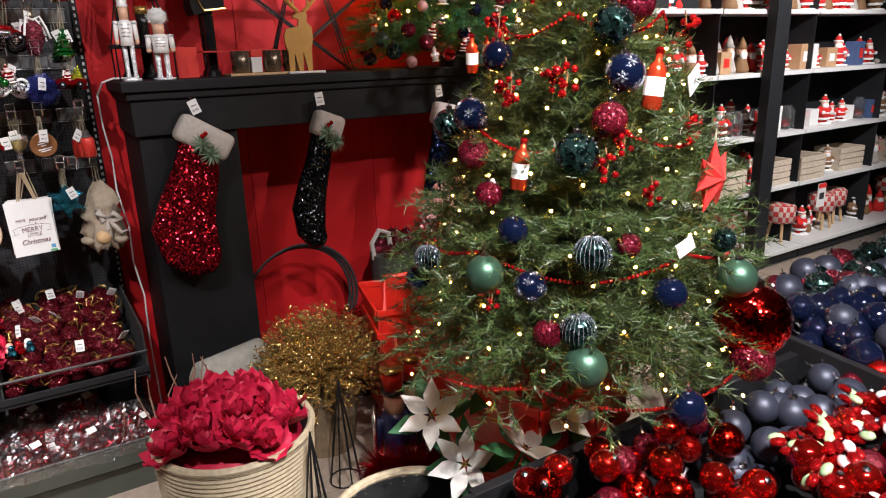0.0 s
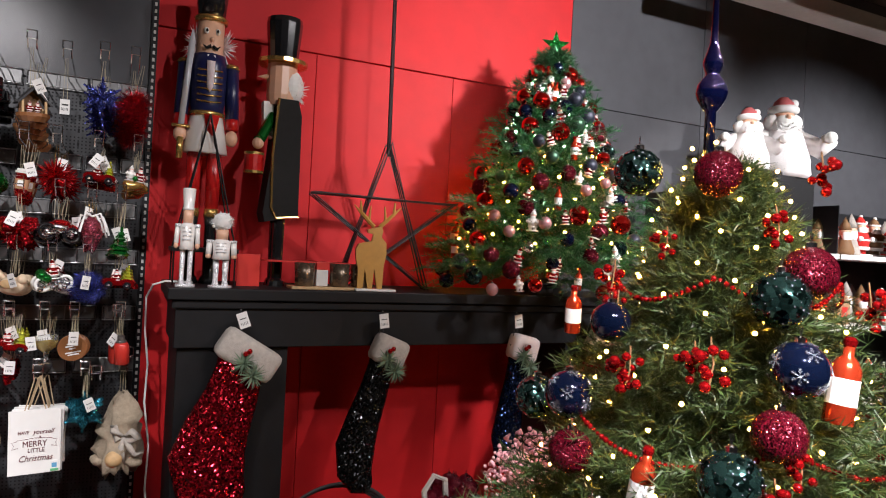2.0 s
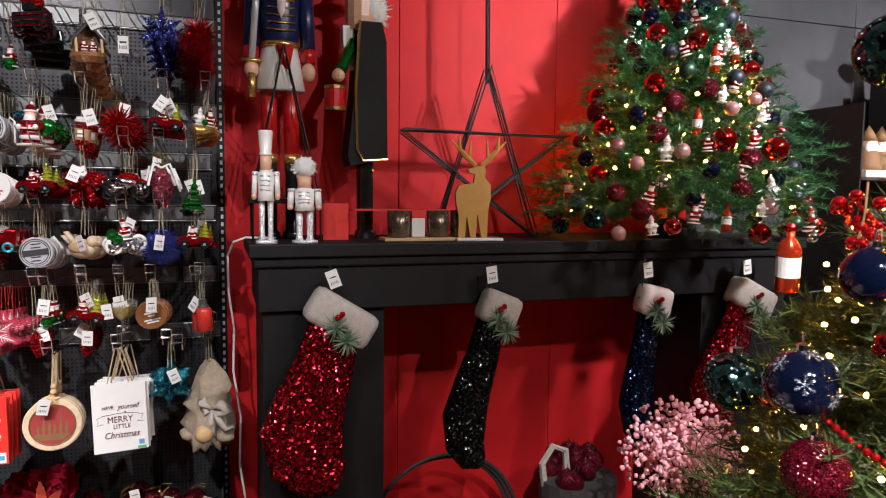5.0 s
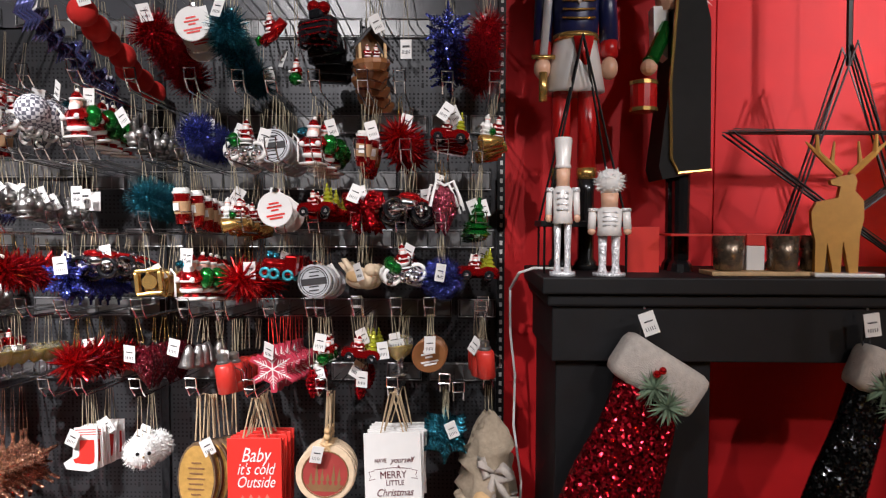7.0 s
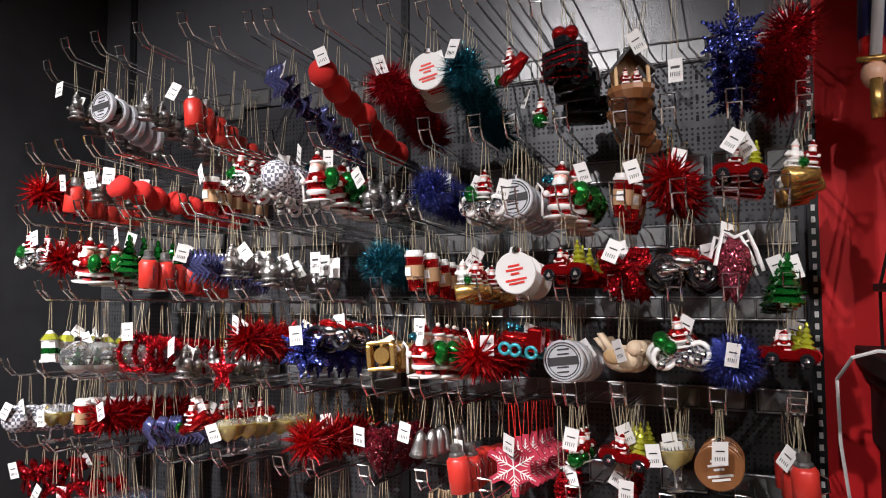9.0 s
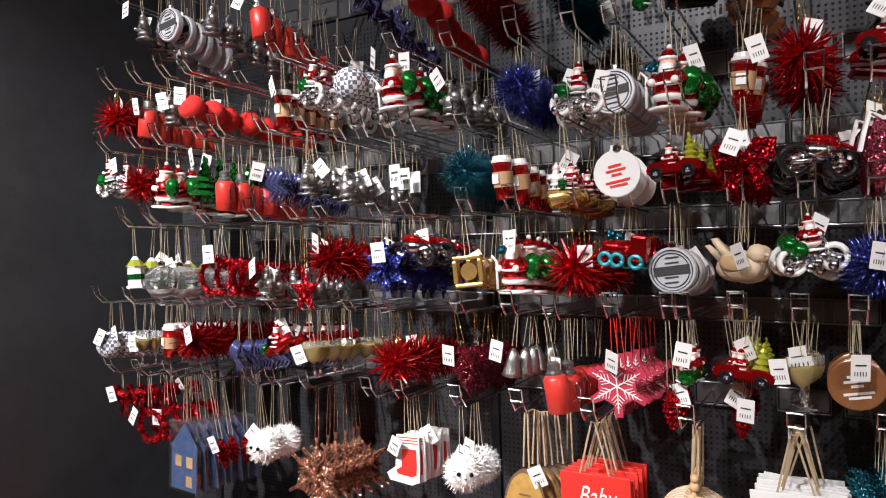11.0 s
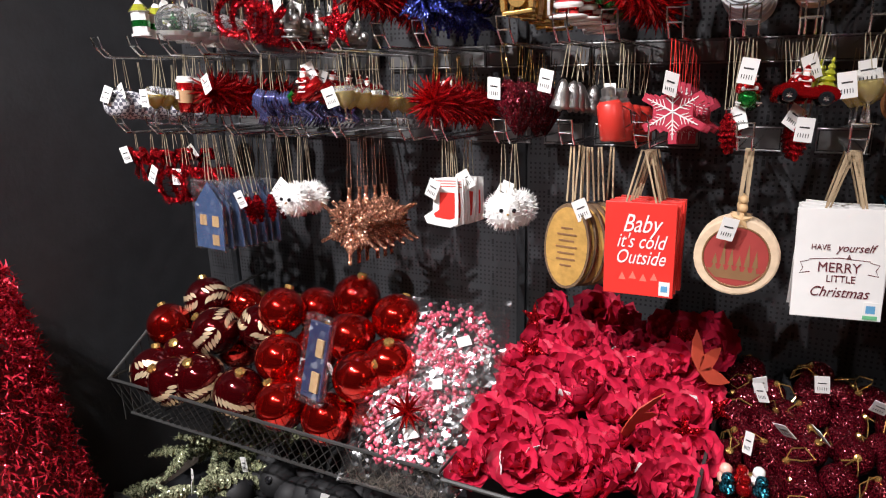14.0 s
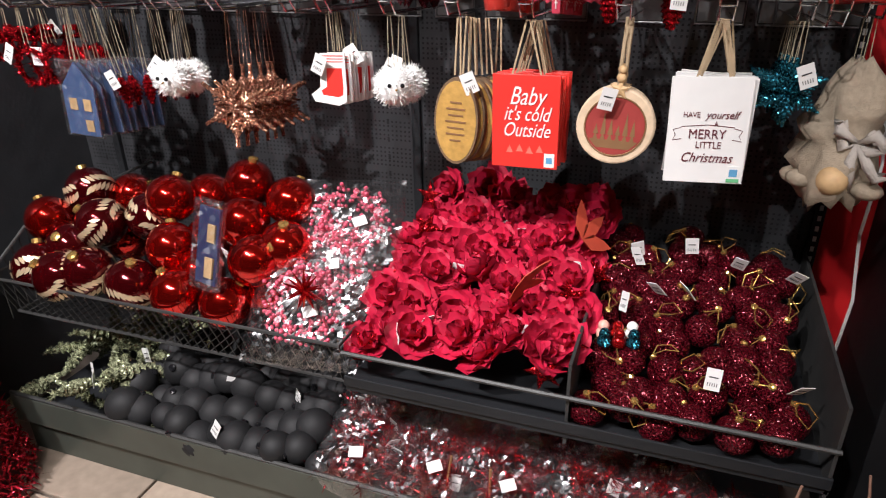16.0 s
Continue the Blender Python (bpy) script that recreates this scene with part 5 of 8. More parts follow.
# mirror and leaf baubles in the wire basket
for x, y, z in ((-1.843, -0.570, 0.551), (-1.671, -0.575, 0.565), (-1.536, -0.575, 0.555), (-1.718, -0.460, 0.646), (-1.797, -0.500, 0.583), (-1.844, -0.360, 0.686), (-1.604, -0.400, 0.654), (-1.738, -0.600, 0.557)):
    lay("leaf_bauble", x, y, z, g.uniform(-30, 30), g.uniform(-50, 50), g.uniform(0, 120), 1.08)
for x, y, z in ((-1.886, -0.470, 0.639), (-1.531, -0.400, 0.713), (-1.492, -0.300, 0.687), (-1.336, -0.330, 0.752), (-1.199, -0.360, 0.729), (-1.463, -0.500, 0.631), (-1.285, -0.440, 0.696), (-1.401, -0.580, 0.554), (-1.261, -0.580, 0.552), (-1.201, -0.530, 0.648), (-1.150, -0.480, 0.667), (-1.443, -0.380, 0.609), (-1.775, -0.280, 0.652), (-1.393, -0.500, 0.572), (-1.744, -0.360, 0.553), (-1.194, -0.500, 0.564)):
    lay("red_bauble", x, y, z, g.uniform(-50, 50), g.uniform(-50, 50), g.uniform(0, 360), 1.04)
kit = thing("craft_house_kit", "navy house kit in a narrow clear packet", "craft kit", pose(-1.256, -0.61, 0.713, -14, 4, -8) @ Matrix.Scale(1.15, 4))
part("card", box(-0.026, -0.004, -0.075, 0.026, 0.004, 0.075, 0.002), mat("deep_navy_card", (0.018, 0.026, 0.085), 0.5, vary=0.2), kit)
part("wrap", box(-0.032, -0.014, -0.085, 0.032, 0.008, 0.09, 0.004), FILM, kit)
part("block", box(0.0, -0.009, -0.06, 0.02, -0.0042, -0.02, 0.001), WOOD, kit)
part("block", box(0.002, -0.009, 0.01, 0.02, -0.0042, 0.045, 0.001), WOOD, kit)
film_pack("berry_wreath", "pink berry wreath in crinkled clear plastic", pose(-1.056, -0.560, 0.568, 46, 0, 8), 0.27, 0.27, 0.05, 3, wreath_inside)
film_pack("berry_wreath", "pink berry wreath in crinkled clear plastic", pose(-1.038, -0.440, 0.625, 44, 0, -10), 0.25, 0.25, 0.05, 5, wreath_inside)
film_pack("berry_wreath", "pink berry wreath in crinkled clear plastic", pose(-1.038, -0.360, 0.688, 40, 0, 16), 0.25, 0.25, 0.05, 8, wreath_inside)
sp = thing("red_spiky_star", "glossy red spiky star on wrapped wreaths", "ornament", pose(-1.023, -0.62, 0.649, 30, 0, 0))
part("spiky_burst", cones(0.05, sphere_dirs(22), 0.007, seg=4), GLASS_RED, sp)
# roses
for k in range(64):
    x, y = -0.90 + 0.43 * ((k * 0.618) % 1.0), -0.585 + 0.49 * (k / 63)
    z = 0.51 + 0.34 * (y + 0.62) + g.uniform(-0.01, 0.035)
    lay("fabric_rose", x, y, z, g.uniform(18, 62), g.uniform(-30, 30), g.uniform(-40, 40), g.uniform(0.72, 0.98))
for x, y, z in ((-0.9, -0.2, 0.72), (-0.48, -0.52, 0.57), (-0.52, -0.58, 0.53), (-0.9, -0.6, 0.53), (-0.46, -0.3, 0.62), (-0.86, -0.32, 0.69), (-0.55, -0.2, 0.72), (-0.9, -0.45, 0.6), (-0.5, -0.42, 0.62)):
    lay("star_pick", x, y, z, g.uniform(-20, 20), g.uniform(-30, 30), g.uniform(-30, 30))
lay("rust_leaf_spray", -0.60, -0.50, 0.665, -60, 120, 0)
lay("rust_leaf_spray", -0.50, -0.30, 0.70, -60, 60, 0)
# maroon glitter baubles
for k in range(66):
    i, j = k % 7, k // 7
    y = -0.605 + 0.06 * j + g.uniform(-0.014, 0.014)
    x = -0.425 + 0.066 * i + 0.02 * (j % 2) + g.uniform(-0.012, 0.012)
    if x < -0.04 and y < -0.06:
        lay("maroon_bauble", x, y, 0.485 + 0.24 * (y + 0.62) + g.uniform(-0.008, 0.02), g.uniform(-70, 70), g.uniform(-70, 70), g.uniform(0, 360))
train = thing("glass_figures", "shiny teal, red and white glass toy figures on maroon baubles", "ornament", pose(-0.415, -0.50, 0.575, 0, 0, 12))
for k, ma in enumerate((G_TEAL, GLASS_RED, G_TEAL, GLASS_PINK, GLASS_RED, GLASS_WHITE)):
    part("figure", ball(0.015, ball(0.012, None, (0, 0, 0.018), 8, 6), (0, 0, 0), 10, 8), ma, train, smooth=True, m=pose(0.022 * (k % 3) * 1.3, 0.03 * (k // 3), 0.0))
# base shelf
for k in range(66):
    i, j = k % 11, k // 11
    x, y = -1.60 + 0.058 * i + g.uniform(-0.012, 0.012), -0.635 + 0.075 * j + g.uniform(-0.012, 0.012)
    lay(g.choice(("black_bauble", "black_ball")), x, y, 0.185 + 0.15 * (y + 0.64) + g.uniform(-0.012, 0.04), g.uniform(-90, 90), g.uniform(-90, 90), g.uniform(0, 360), g.uniform(1.0, 1.35))
for k in range(44):
    lay("sage_sprig", -1.9 + 0.34 * g.random(), -0.63 + 0.4 * g.random(), 0.19 + 0.07 * g.random(), g.uniform(60, 120), g.uniform(-20, 20), g.uniform(0, 360), g.uniform(1.1, 1.6))
for k in range(11):
    x = -0.93 + 0.166 * (k % 6)
    film_pack("tinsel_packet", "dark red tinsel decorations in crinkled clear plastic", pose(min(x, -0.1), -0.6 + 0.16 * (k // 6), 0.225 + 0.06 * (k // 6), 30, g.uniform(-6, 6), g.uniform(-12, 12)), 0.2, 0.22, 0.075, 20 + k, tinsel_inside)
for x, y, rz in ((-0.70, -0.66, 10), (-0.60, -0.67, -4), (-0.12, -0.62, 60)):
    t = thing("bottle_brush_tree", "small red glitter bottle-brush tree", "ornament", pose(x, y, 0.24, -12, rz * 0.8, rz), group="red bottle-brush trees")
    bm = bmesh.new()
    for k in range(12):
        spikes(0.034 * (1 - k / 13), 26, 0.003, k, bm, (0, 0, 0.011 * k - 0.05), flat=1)
    tagged(part("bristles", bm, G_RED, t), "red bristles", kind="stuff")
    part("stem", tube([(0, 0, -0.07), (0, 0, 0.08)], 0.003), BURNT, t)
for k in range(34):
    x = -1.85 + 1.82 * g.random()
    y = -0.6 + 0.42 * g.random()
    slip(x, y, 0.575 + 0.3 * (y + 0.62), g)
for k in range(16):
    x, y = -1.85 + 1.8 * g.random(), -0.66 + 0.2 * g.random()
    slip(x, y, 0.262 + 0.12 * (y + 0.64), g)

# red tinsel garland heap beside the basket
VELVET_RED = mat("deep_red_backing", (0.1, 0.003, 0.006), 0.95, vary=0.3)
garland = thing("tinsel_garland", "heap of sparkling red tinsel garland hanging on a stand", "garland", pose(-2.06, -0.95, 0.0))
part("stand", tube([(0, 0, 0), (0, 0, 0.85)], 0.012), BASKET, garland)
part("core", lathe([(0.25, 0.0), (0.22, 0.3), (0.14, 0.7), (0.05, 0.86)], 24), VELVET_RED, garland, smooth=True)
verts, faces = [], []
for k in range(20000):
    z = g.random() ** 1.2 * 0.9
    rr = (0.3 - 0.16 * z) * math.sqrt(g.uniform(0.6, 1))
    a = g.uniform(0, 6.28)
    c = Vector((rr * math.cos(a), rr * math.sin(a), z))
    d = Vector((g.gauss(0, 1), g.gauss(0, 1), g.gauss(0, 1))).normalized() * 0.03
    s = d.orthogonal().normalized() * 0.003
    i = len(verts)
    verts += [c - s, c + s, c + d]
    faces.append((i, i + 1, i + 2))
me = bpy.data.meshes.new("tinsel")
me.from_pydata(verts, [], faces)
me.materials.append(glitter("deep_red_tinsel", (0.75, 0.03, 0.06), 160, 1.9, 0.22, 0.3, 0.5))
ob = new("tinsel", me)
ob.parent = garland
tagged(ob, "red tinsel strands", kind="stuff")

# ---- on the mantel ----
SKIN = mat("painted_flesh", (0.72, 0.42, 0.28), 0.35, vary=0.05, coat=0.3)
NAVY = mat("navy_paint", (0.012, 0.016, 0.07), 0.3, vary=0.1, coat=0.3)
RED_PAINT = mat("red_gloss_paint", (0.5, 0.012, 0.012), 0.28, vary=0.08, coat=0.4)
VELVET = mat("black_velvet", (0.008, 0.008, 0.008), 0.95, vary=0.3)
BLACK_GLOSS = mat("black_gloss", (0.012, 0.012, 0.013), 0.18, coat=0.5)
MDF = mat("mustard_wood", (0.52, 0.27, 0.055), 0.55, vary=0.12, scale=30)
WIRE = mat("black_wire", (0.01, 0.01, 0.011), 0.45, 0.3)
SMOKED = mat("mercury_glass", (0.2, 0.15, 0.11), 0.28, 0.7, vary=0.6, scale=90)
TOP = 1.474


def big_nutcracker(m, s):
    """A tall soldier: hat, head, beard, tunic, arms, sword, skirt, legs, boots, base."""
    bm = bmesh.new()
    b = lambda *a: lathe(a[1:], 16, bm, None, a[0])
    for sx in (-1, 1):
        L = Matrix.Translation((sx * 0.045, 0, 0))
        lathe([(0.045, 0.0), (0.04, 0.02), (0.03, 0.03), (0.028, 0.2), (0.034, 0.24)], 12, bm, L, 3)
        lathe([(0.035, 0.24), (0.035, 0.27)], 12, bm, L, 4)
        lathe([(0.032, 0.27), (0.034, 0.5)], 12, bm, L, 1)
    b(5, (0.105, 0.47), (0.085, 0.56), (0.075, 0.6))
    slab([(-0.02, 0.6), (0.05, 0.6), (0.03, 0.53), (0.0, 0.52)], 0.01, bm, pose(0, -0.084, 0), 1)
    b(0, (0.072, 0.59), (0.08, 0.64), (0.085, 0.78), (0.075, 0.82))
    b(4, (0.082, 0.6), (0.082, 0.615))
    for k in range(6):
        tube([(-0.055, -0.07, 0.65 + 0.022 * k), (0, -0.087, 0.645 + 0.022 * k), (0.055, -0.07, 0.65 + 0.022 * k)], 0.003, 5, bm, 4)
    for sx in (-1, 1):
        tube([(sx * 0.105, 0, 0.79), (sx * 0.115, -0.01, 0.6)], 0.032, 12, bm, 0)
        tube([(sx * 0.115, -0.01, 0.6), (sx * 0.115, -0.02, 0.56)], 0.03, 12, bm, 1)
        ball(0.03, bm, (sx * 0.115, -0.022, 0.53), 12, 9, mi=2)
        lathe([(0.04, 0.785), (0.03, 0.8)], 12, bm, Matrix.Translation((sx * 0.105, 0, 0)), 4)
    tube([(-0.115, -0.045, 0.44), (-0.115, -0.045, 0.515)], 0.015, 10, bm, 4)
    tube([(-0.155, -0.045, 0.555), (-0.075, -0.045, 0.555)], 0.006, 8, bm, 4)
    slab([(-0.128, 0.56), (-0.102, 0.56), (-0.07, 0.86), (-0.085, 0.9), (-0.098, 0.86)], 0.008, bm, pose(0, -0.05, 0), 6)
    b(2, (0.06, 0.81), (0.062, 0.83), (0.062, 0.94))
    slab([(-0.018, 0.79), (0.018, 0.79), (0.014, 0.7), (0, 0.68), (-0.014, 0.7)], 0.03, bm, pose(0, -0.075, 0), 7)
    box(-0.02, -0.075, 0.795, 0.02, -0.06, 0.815, 0.002, bm, 5)
    for sx in (-1, 1):
        ball(0.012, bm, (sx * 0.026, -0.058, 0.9), 8, 6, mi=5)
        ball(0.006, bm, (sx * 0.024, -0.068, 0.9), 8, 6, mi=3)
        tube([(sx * 0.004, -0.07, 0.845), (sx * 0.024, -0.072, 0.836), (sx * 0.038, -0.066, 0.848)], [0.007, 0.006, 0.002], 6, bm, 3)
        spikes(0.085, 120, 0.012, 3 + sx, bm, (sx * 0.055, 0.02, 0.86), flat=0.8, mi=7)
    cones(0.03, [(0, -1, -0.2)], 0.012, bm, (0, -0.058, 0.87), 8, 2)
    b(4, (0.075, 0.94), (0.078, 0.955), (0.07, 0.96))
    b(3, (0.062, 0.96), (0.075, 1.05), (0.07, 1.07))
    for v in bm.verts:
        v.co *= s
    return tagged(mesh_ob("nutcracker", bm, [NAVY, RED_PAINT, SKIN, BLACK_GLOSS, GLASS_GOLD, GLASS_WHITE, GREY_TIN, mat("pinkish_hair", (0.72, 0.6, 0.6), 0.95)], True), "tall painted wooden nutcracker in navy coat and red trousers", "nutcracker")


o = big_nutcracker(None, 1.0)
o.matrix_basis = pose(0.185, -0.2, TOP) @ Matrix.Diagonal((0.76, 0.8, 1, 1))

# second soldier, in profile with cape
bm = bmesh.new()
for sx in (-1, 1):
    lathe([(0.035, 0), (0.03, 0.02), (0.022, 0.03), (0.024, 0.3)], 12, bm, pose(0.01, sx * 0.03, 0), 0)
out = [(-0.02, 0.72), (0.055, 0.72), (0.07, 0.66), (0.075, 0.27), (-0.05, 0.245), (-0.06, 0.28), (-0.035, 0.5)]
slab(out, 0.13, bm, None, 1)
tube([(-0.02, -0.068, 0.72), (-0.035, -0.068, 0.5), (-0.03, -0.068, 0.3), (-0.01, -0.068, 0.262), (0.075, -0.068, 0.27)], 0.005, 6, bm, 3)
lathe([(0.052, 0.7), (0.058, 0.74), (0.058, 0.86)], 14, bm, pose(0.0, 0, 0), 2)
cones(0.05, [(-1, 0, -0.1)], 0.016, bm, (-0.045, 0, 0.81), 8, 2)
ball(0.055, bm, (0.03, 0, 0.78), 14, 10, 1, 1.1, 1.3, mi=4)
spikes(0.075, 260, 0.016, 8, bm, (0.035, 0, 0.77), flat=0.8, mi=4)
lathe([(0.095, 0.86), (0.095, 0.875)], 18, bm, None, 3)
lathe([(0.058, 0.875), (0.07, 1.02), (0.066, 1.04)], 16, bm, None, 0)
tube([(-0.03, -0.02, 0.66), (-0.08, -0.05, 0.56), (-0.09, -0.06, 0.55)], 0.02, 10, bm, 5)
ball(0.022, bm, (-0.09, -0.06, 0.54), 10, 8, mi=2)
lathe([(0.035, 0.43), (0.035, 0.50)], 14, bm, pose(-0.1, -0.05, 0), 6)
lathe([(0.037, 0.425), (0.037, 0.435)], 14, bm, pose(-0.1, -0.05, 0), 3)
lathe([(0.037, 0.495), (0.037, 0.505)], 14, bm, pose(-0.1, -0.05, 0), 3)
slab([(-0.07, 0.71), (-0.03, 0.71), (-0.03, 0.57), (-0.065, 0.6)], 0.05, bm, None, 4)
for v in bm.verts:
    v.co *= 0.96
o = tagged(mesh_ob("nutcracker", bm, [BLACK_GLOSS, VELVET, SKIN, GLASS_GOLD, FUR, GLASS_GREEN, RED_PAINT], False), "tall nutcracker in black top hat and black velvet cape", "nutcracker")
o.matrix_basis = pose(0.445, -0.22, TOP)


PALE_SILVER = glitter("pale_silver_glitter", (0.75, 0.75, 0.77), 400, 0.8, 0.3, 0.6, 0.4)


def small_nutcracker(m, h, furhat):
    bm = bmesh.new()
    lathe([(0.14 * h, 0), (0.14 * h, 0.03 * h)], 14, bm, None, 1)
    for sx in (-1, 1):
        L = Matrix.Translation((sx * 0.055 * h, 0, 0))
        lathe([(0.045 * h, 0.03 * h), (0.032 * h, 0.08 * h), (0.034 * h, 0.2 * h), (0.04 * h, 0.4 * h)], 10, bm, L, 1)
        tube([(sx * 0.14 * h, 0, 0.62 * h), (sx * 0.15 * h, -0.02 * h, 0.44 * h)], 0.035 * h, 10, bm, 0)
        ball(0.035 * h, bm, (sx * 0.15 * h, -0.03 * h, 0.42 * h), 8, 6, mi=2)
        lathe([(0.05 * h, 0.61 * h), (0.04 * h, 0.64 * h)], 10, bm, Matrix.Translation((sx * 0.135 * h, 0, 0)), 1)
    lathe([(0.11 * h, 0.38 * h), (0.1 * h, 0.45 * h), (0.11 * h, 0.62 * h), (0.07 * h, 0.65 * h)], 14, bm, None, 0)
    for k in range(4):
        tube([(-0.06 * h, -0.1 * h, (0.48 + 0.04 * k) * h), (0.06 * h, -0.1 * h, (0.48 + 0.04 * k) * h)], 0.008 * h, 5, bm, 1)
    lathe([(0.07 * h, 0.64 * h), (0.075 * h, 0.78 * h)], 14, bm, None, 2)
    spikes(0.08 * h, 70, 0.014, 5, bm, (0, 0.02 * h, 0.7 * h), mi=3)
    if furhat:
        spikes(0.15 * h, 420, 0.012, 6, ball(0.12 * h, bm, (0, 0, 0.89 * h), 10, 8, mi=3), (0, 0, 0.89 * h), mi=3)
    else:
        lathe([(0.085 * h, 0.78 * h), (0.085 * h, 0.8 * h), (0.075 * h, 0.81 * h), (0.095 * h, 0.98 * h), (0.09 * h, 1.0 * h)], 14, bm, None, 4)
    o = mesh_ob("nutcracker", bm, [GLASS_WHITE, PALE_SILVER, SKIN, FUR, GLASS_WHITE], True)
    o.matrix_basis = m
    return o


tagged(small_nutcracker(pose(0.125, -0.41, TOP, 0, 0, -10) @ Matrix.Diagonal((0.68, 0.75, 1, 1)), 0.325, False), "white and silver glitter nutcracker standing on the mantel", "nutcracker")
tagged(small_nutcracker(pose(0.235, -0.41, TOP, 0, 0, -10) @ Matrix.Diagonal((1.1, 1.0, 1, 1)), 0.25, True), "short silver and gold nutcracker with white fur hat", "nutcracker")

easel = thing("wire_pyramid", "black wire pyramid frame in front of a nutcracker", "wire frame", pose(0.19, -0.29, TOP))
for sx, sy in ((-1, -1), (1, -1), (1, 1), (-1, 1)):
    part("wire", tube([(sx * 0.1, sy * 0.06, 0.125), (0, 0, 0.6)], 0.003, 5), WIRE, easel)
    part("foot", tube([(sx * 0.1, sy * 0.06, 0.0), (sx * 0.1, sy * 0.06, 0.125)], 0.003, 5), WIRE, easel)
part("base_bar", box(-0.11, -0.07, 0.115, 0.11, 0.07, 0.13, 0.002), WIRE, easel)

board = thing("votive_tray", "pale wooden board with candle votives on the mantel", "tray", pose(0.61, -0.36, TOP))
part("board", box(-0.13, -0.045, 0.0, 0.17, 0.045, 0.01, 0.002), WOOD, board)
for x in (0.535, 0.665, 0.745):
    v = thing("candle_votive", "smoked mercury glass candle votive with gold flecks", "candle holder", pose(x, -0.36, TOP + 0.0105), group="votives on the mantel")
    part("cup", lathe([(0.028, 0), (0.034, 0.004), (0.037, 0.085), (0.034, 0.085), (0.031, 0.012), (0, 0.01)], 20, cap=False), SMOKED, v, smooth=True)
    part("candle", lathe([(0.029, 0.013), (0.029, 0.045), (0, 0.046)], 16), GLASS_WHITE, v)
    part("fleck_band", spikes(0.0375, 60, 0.004, 4, None, (0, 0, 0.035), flat=1), G_GOLD, v)
v = thing("red_candle", "short red and white boxed candle", "candle", pose(0.60, -0.34, TOP + 0.0105))
part("box", box(-0.022, -0.022, 0, 0.022, 0.022, 0.06, 0.002), CARD, v)
part("lid", box(-0.023, -0.023, 0.0602, 0.023, 0.023, 0.088, 0.002), RED_CARD, v)
c = thing("red_card", "plain red card leaning on the mantel", "card", pose(0.345, -0.3, TOP))
part("card", box(-0.04, -0.003, 0, 0.04, 0.003, 0.115, 0.001), RED_CARD, c)
part("glass_shelf", box(0.05, -0.06, 0.093, 0.36, 0.05, 0.098, 0.001), RED_CARD, c)

deer = thing("wooden_deer", "mustard coloured flat wooden deer on a white base", "deer figure", pose(0.775, -0.40, TOP, 0, 0, -6) @ Matrix.Diagonal((1.06, 1, 1.06, 1)))
part("base", box(-0.06, -0.035, 0, 0.085, 0.035, 0.009, 0.003), GLASS_WHITE, deer)
part("body", slab([(-0.05, 0.009), (-0.03, 0.009), (-0.025, 0.075), (-0.012, 0.009), (0.004, 0.009), (0.008, 0.08), (0.022, 0.009), (0.04, 0.009), (0.042, 0.09), (0.05, 0.13), (0.048, 0.17), (0.03, 0.19), (0.034, 0.212), (0.028, 0.228), (-0.002, 0.222), (-0.022, 0.214), (-0.02, 0.204), (0.0, 0.2), (-0.005, 0.175), (-0.05, 0.165), (-0.06, 0.145), (-0.058, 0.11), (-0.05, 0.08)], 0.016), MDF, deer)
for sx in (-1, 1):
    part("antler", tube([(0.012 + sx * 0.01, 0, 0.226), (0.012 + sx * 0.035, 0, 0.25), (0.012 + sx * 0.06, 0, 0.275), (0.012 + sx * 0.062, 0, 0.315)], [0.008, 0.008, 0.007, 0.003], 6), MDF, deer)
    part("antler", tube([(0.012 + sx * 0.03, 0, 0.246), (0.012 + sx * 0.025, 0, 0.3)], [0.006, 0.002], 6), MDF, deer)
    part("antler", tube([(0.012 + sx * 0.055, 0, 0.268), (0.012 + sx * 0.085, 0, 0.3)], [0.006, 0.002], 6), MDF, deer)

ws = thing("wire_star", "large black wire star hanging over the mantel", "wire star", pose(0.875, -0.25, 1.732))
pts = [Vector((x, 0, z)) for x, z in star_flat(0.32, 0.125, 5)]
for dy in (-0.035, 0.0, 0.035):
    for k in range(5):
        a, b = pts[(2 * k) % 10], pts[(2 * k + 4) % 10]
        part("wire", tube([a + Vector((0, dy, 0)), b + Vector((0, dy * 0.3, 0))], 0.0028, 5), WIRE, ws)
        part("wire", tube([pts[(2 * k) % 10], pts[(2 * k + 4) % 10] + Vector((0, dy, 0.006))], 0.002, 4), WIRE, ws)
part("hanger", tube([(0, 0, 0.27), (-0.015, 0, 1.5)], 0.008, 6), WIRE, ws)

CABLE = mat("white_cable", (0.7, 0.68, 0.66), 0.5)
cb = thing("power_cable", "white power cable running down the red wall", "cable")
part("cable", tube([(0.16, -0.3, 1.482), (0.07, -0.3, 1.484), (0.035, -0.28, 1.47), (0.018, -0.2, 1.42), (0.02, -0.2, 1.3), (0.035, -0.18, 1.18), (0.03, -0.2, 1.05), (0.05, -0.22, 0.9), (0.045, -0.22, 0.75), (0.065, -0.22, 0.6), (0.06, -0.2, 0.4), (0.07, -0.15, 0.02)], 0.0035, 6), CABLE, cb)

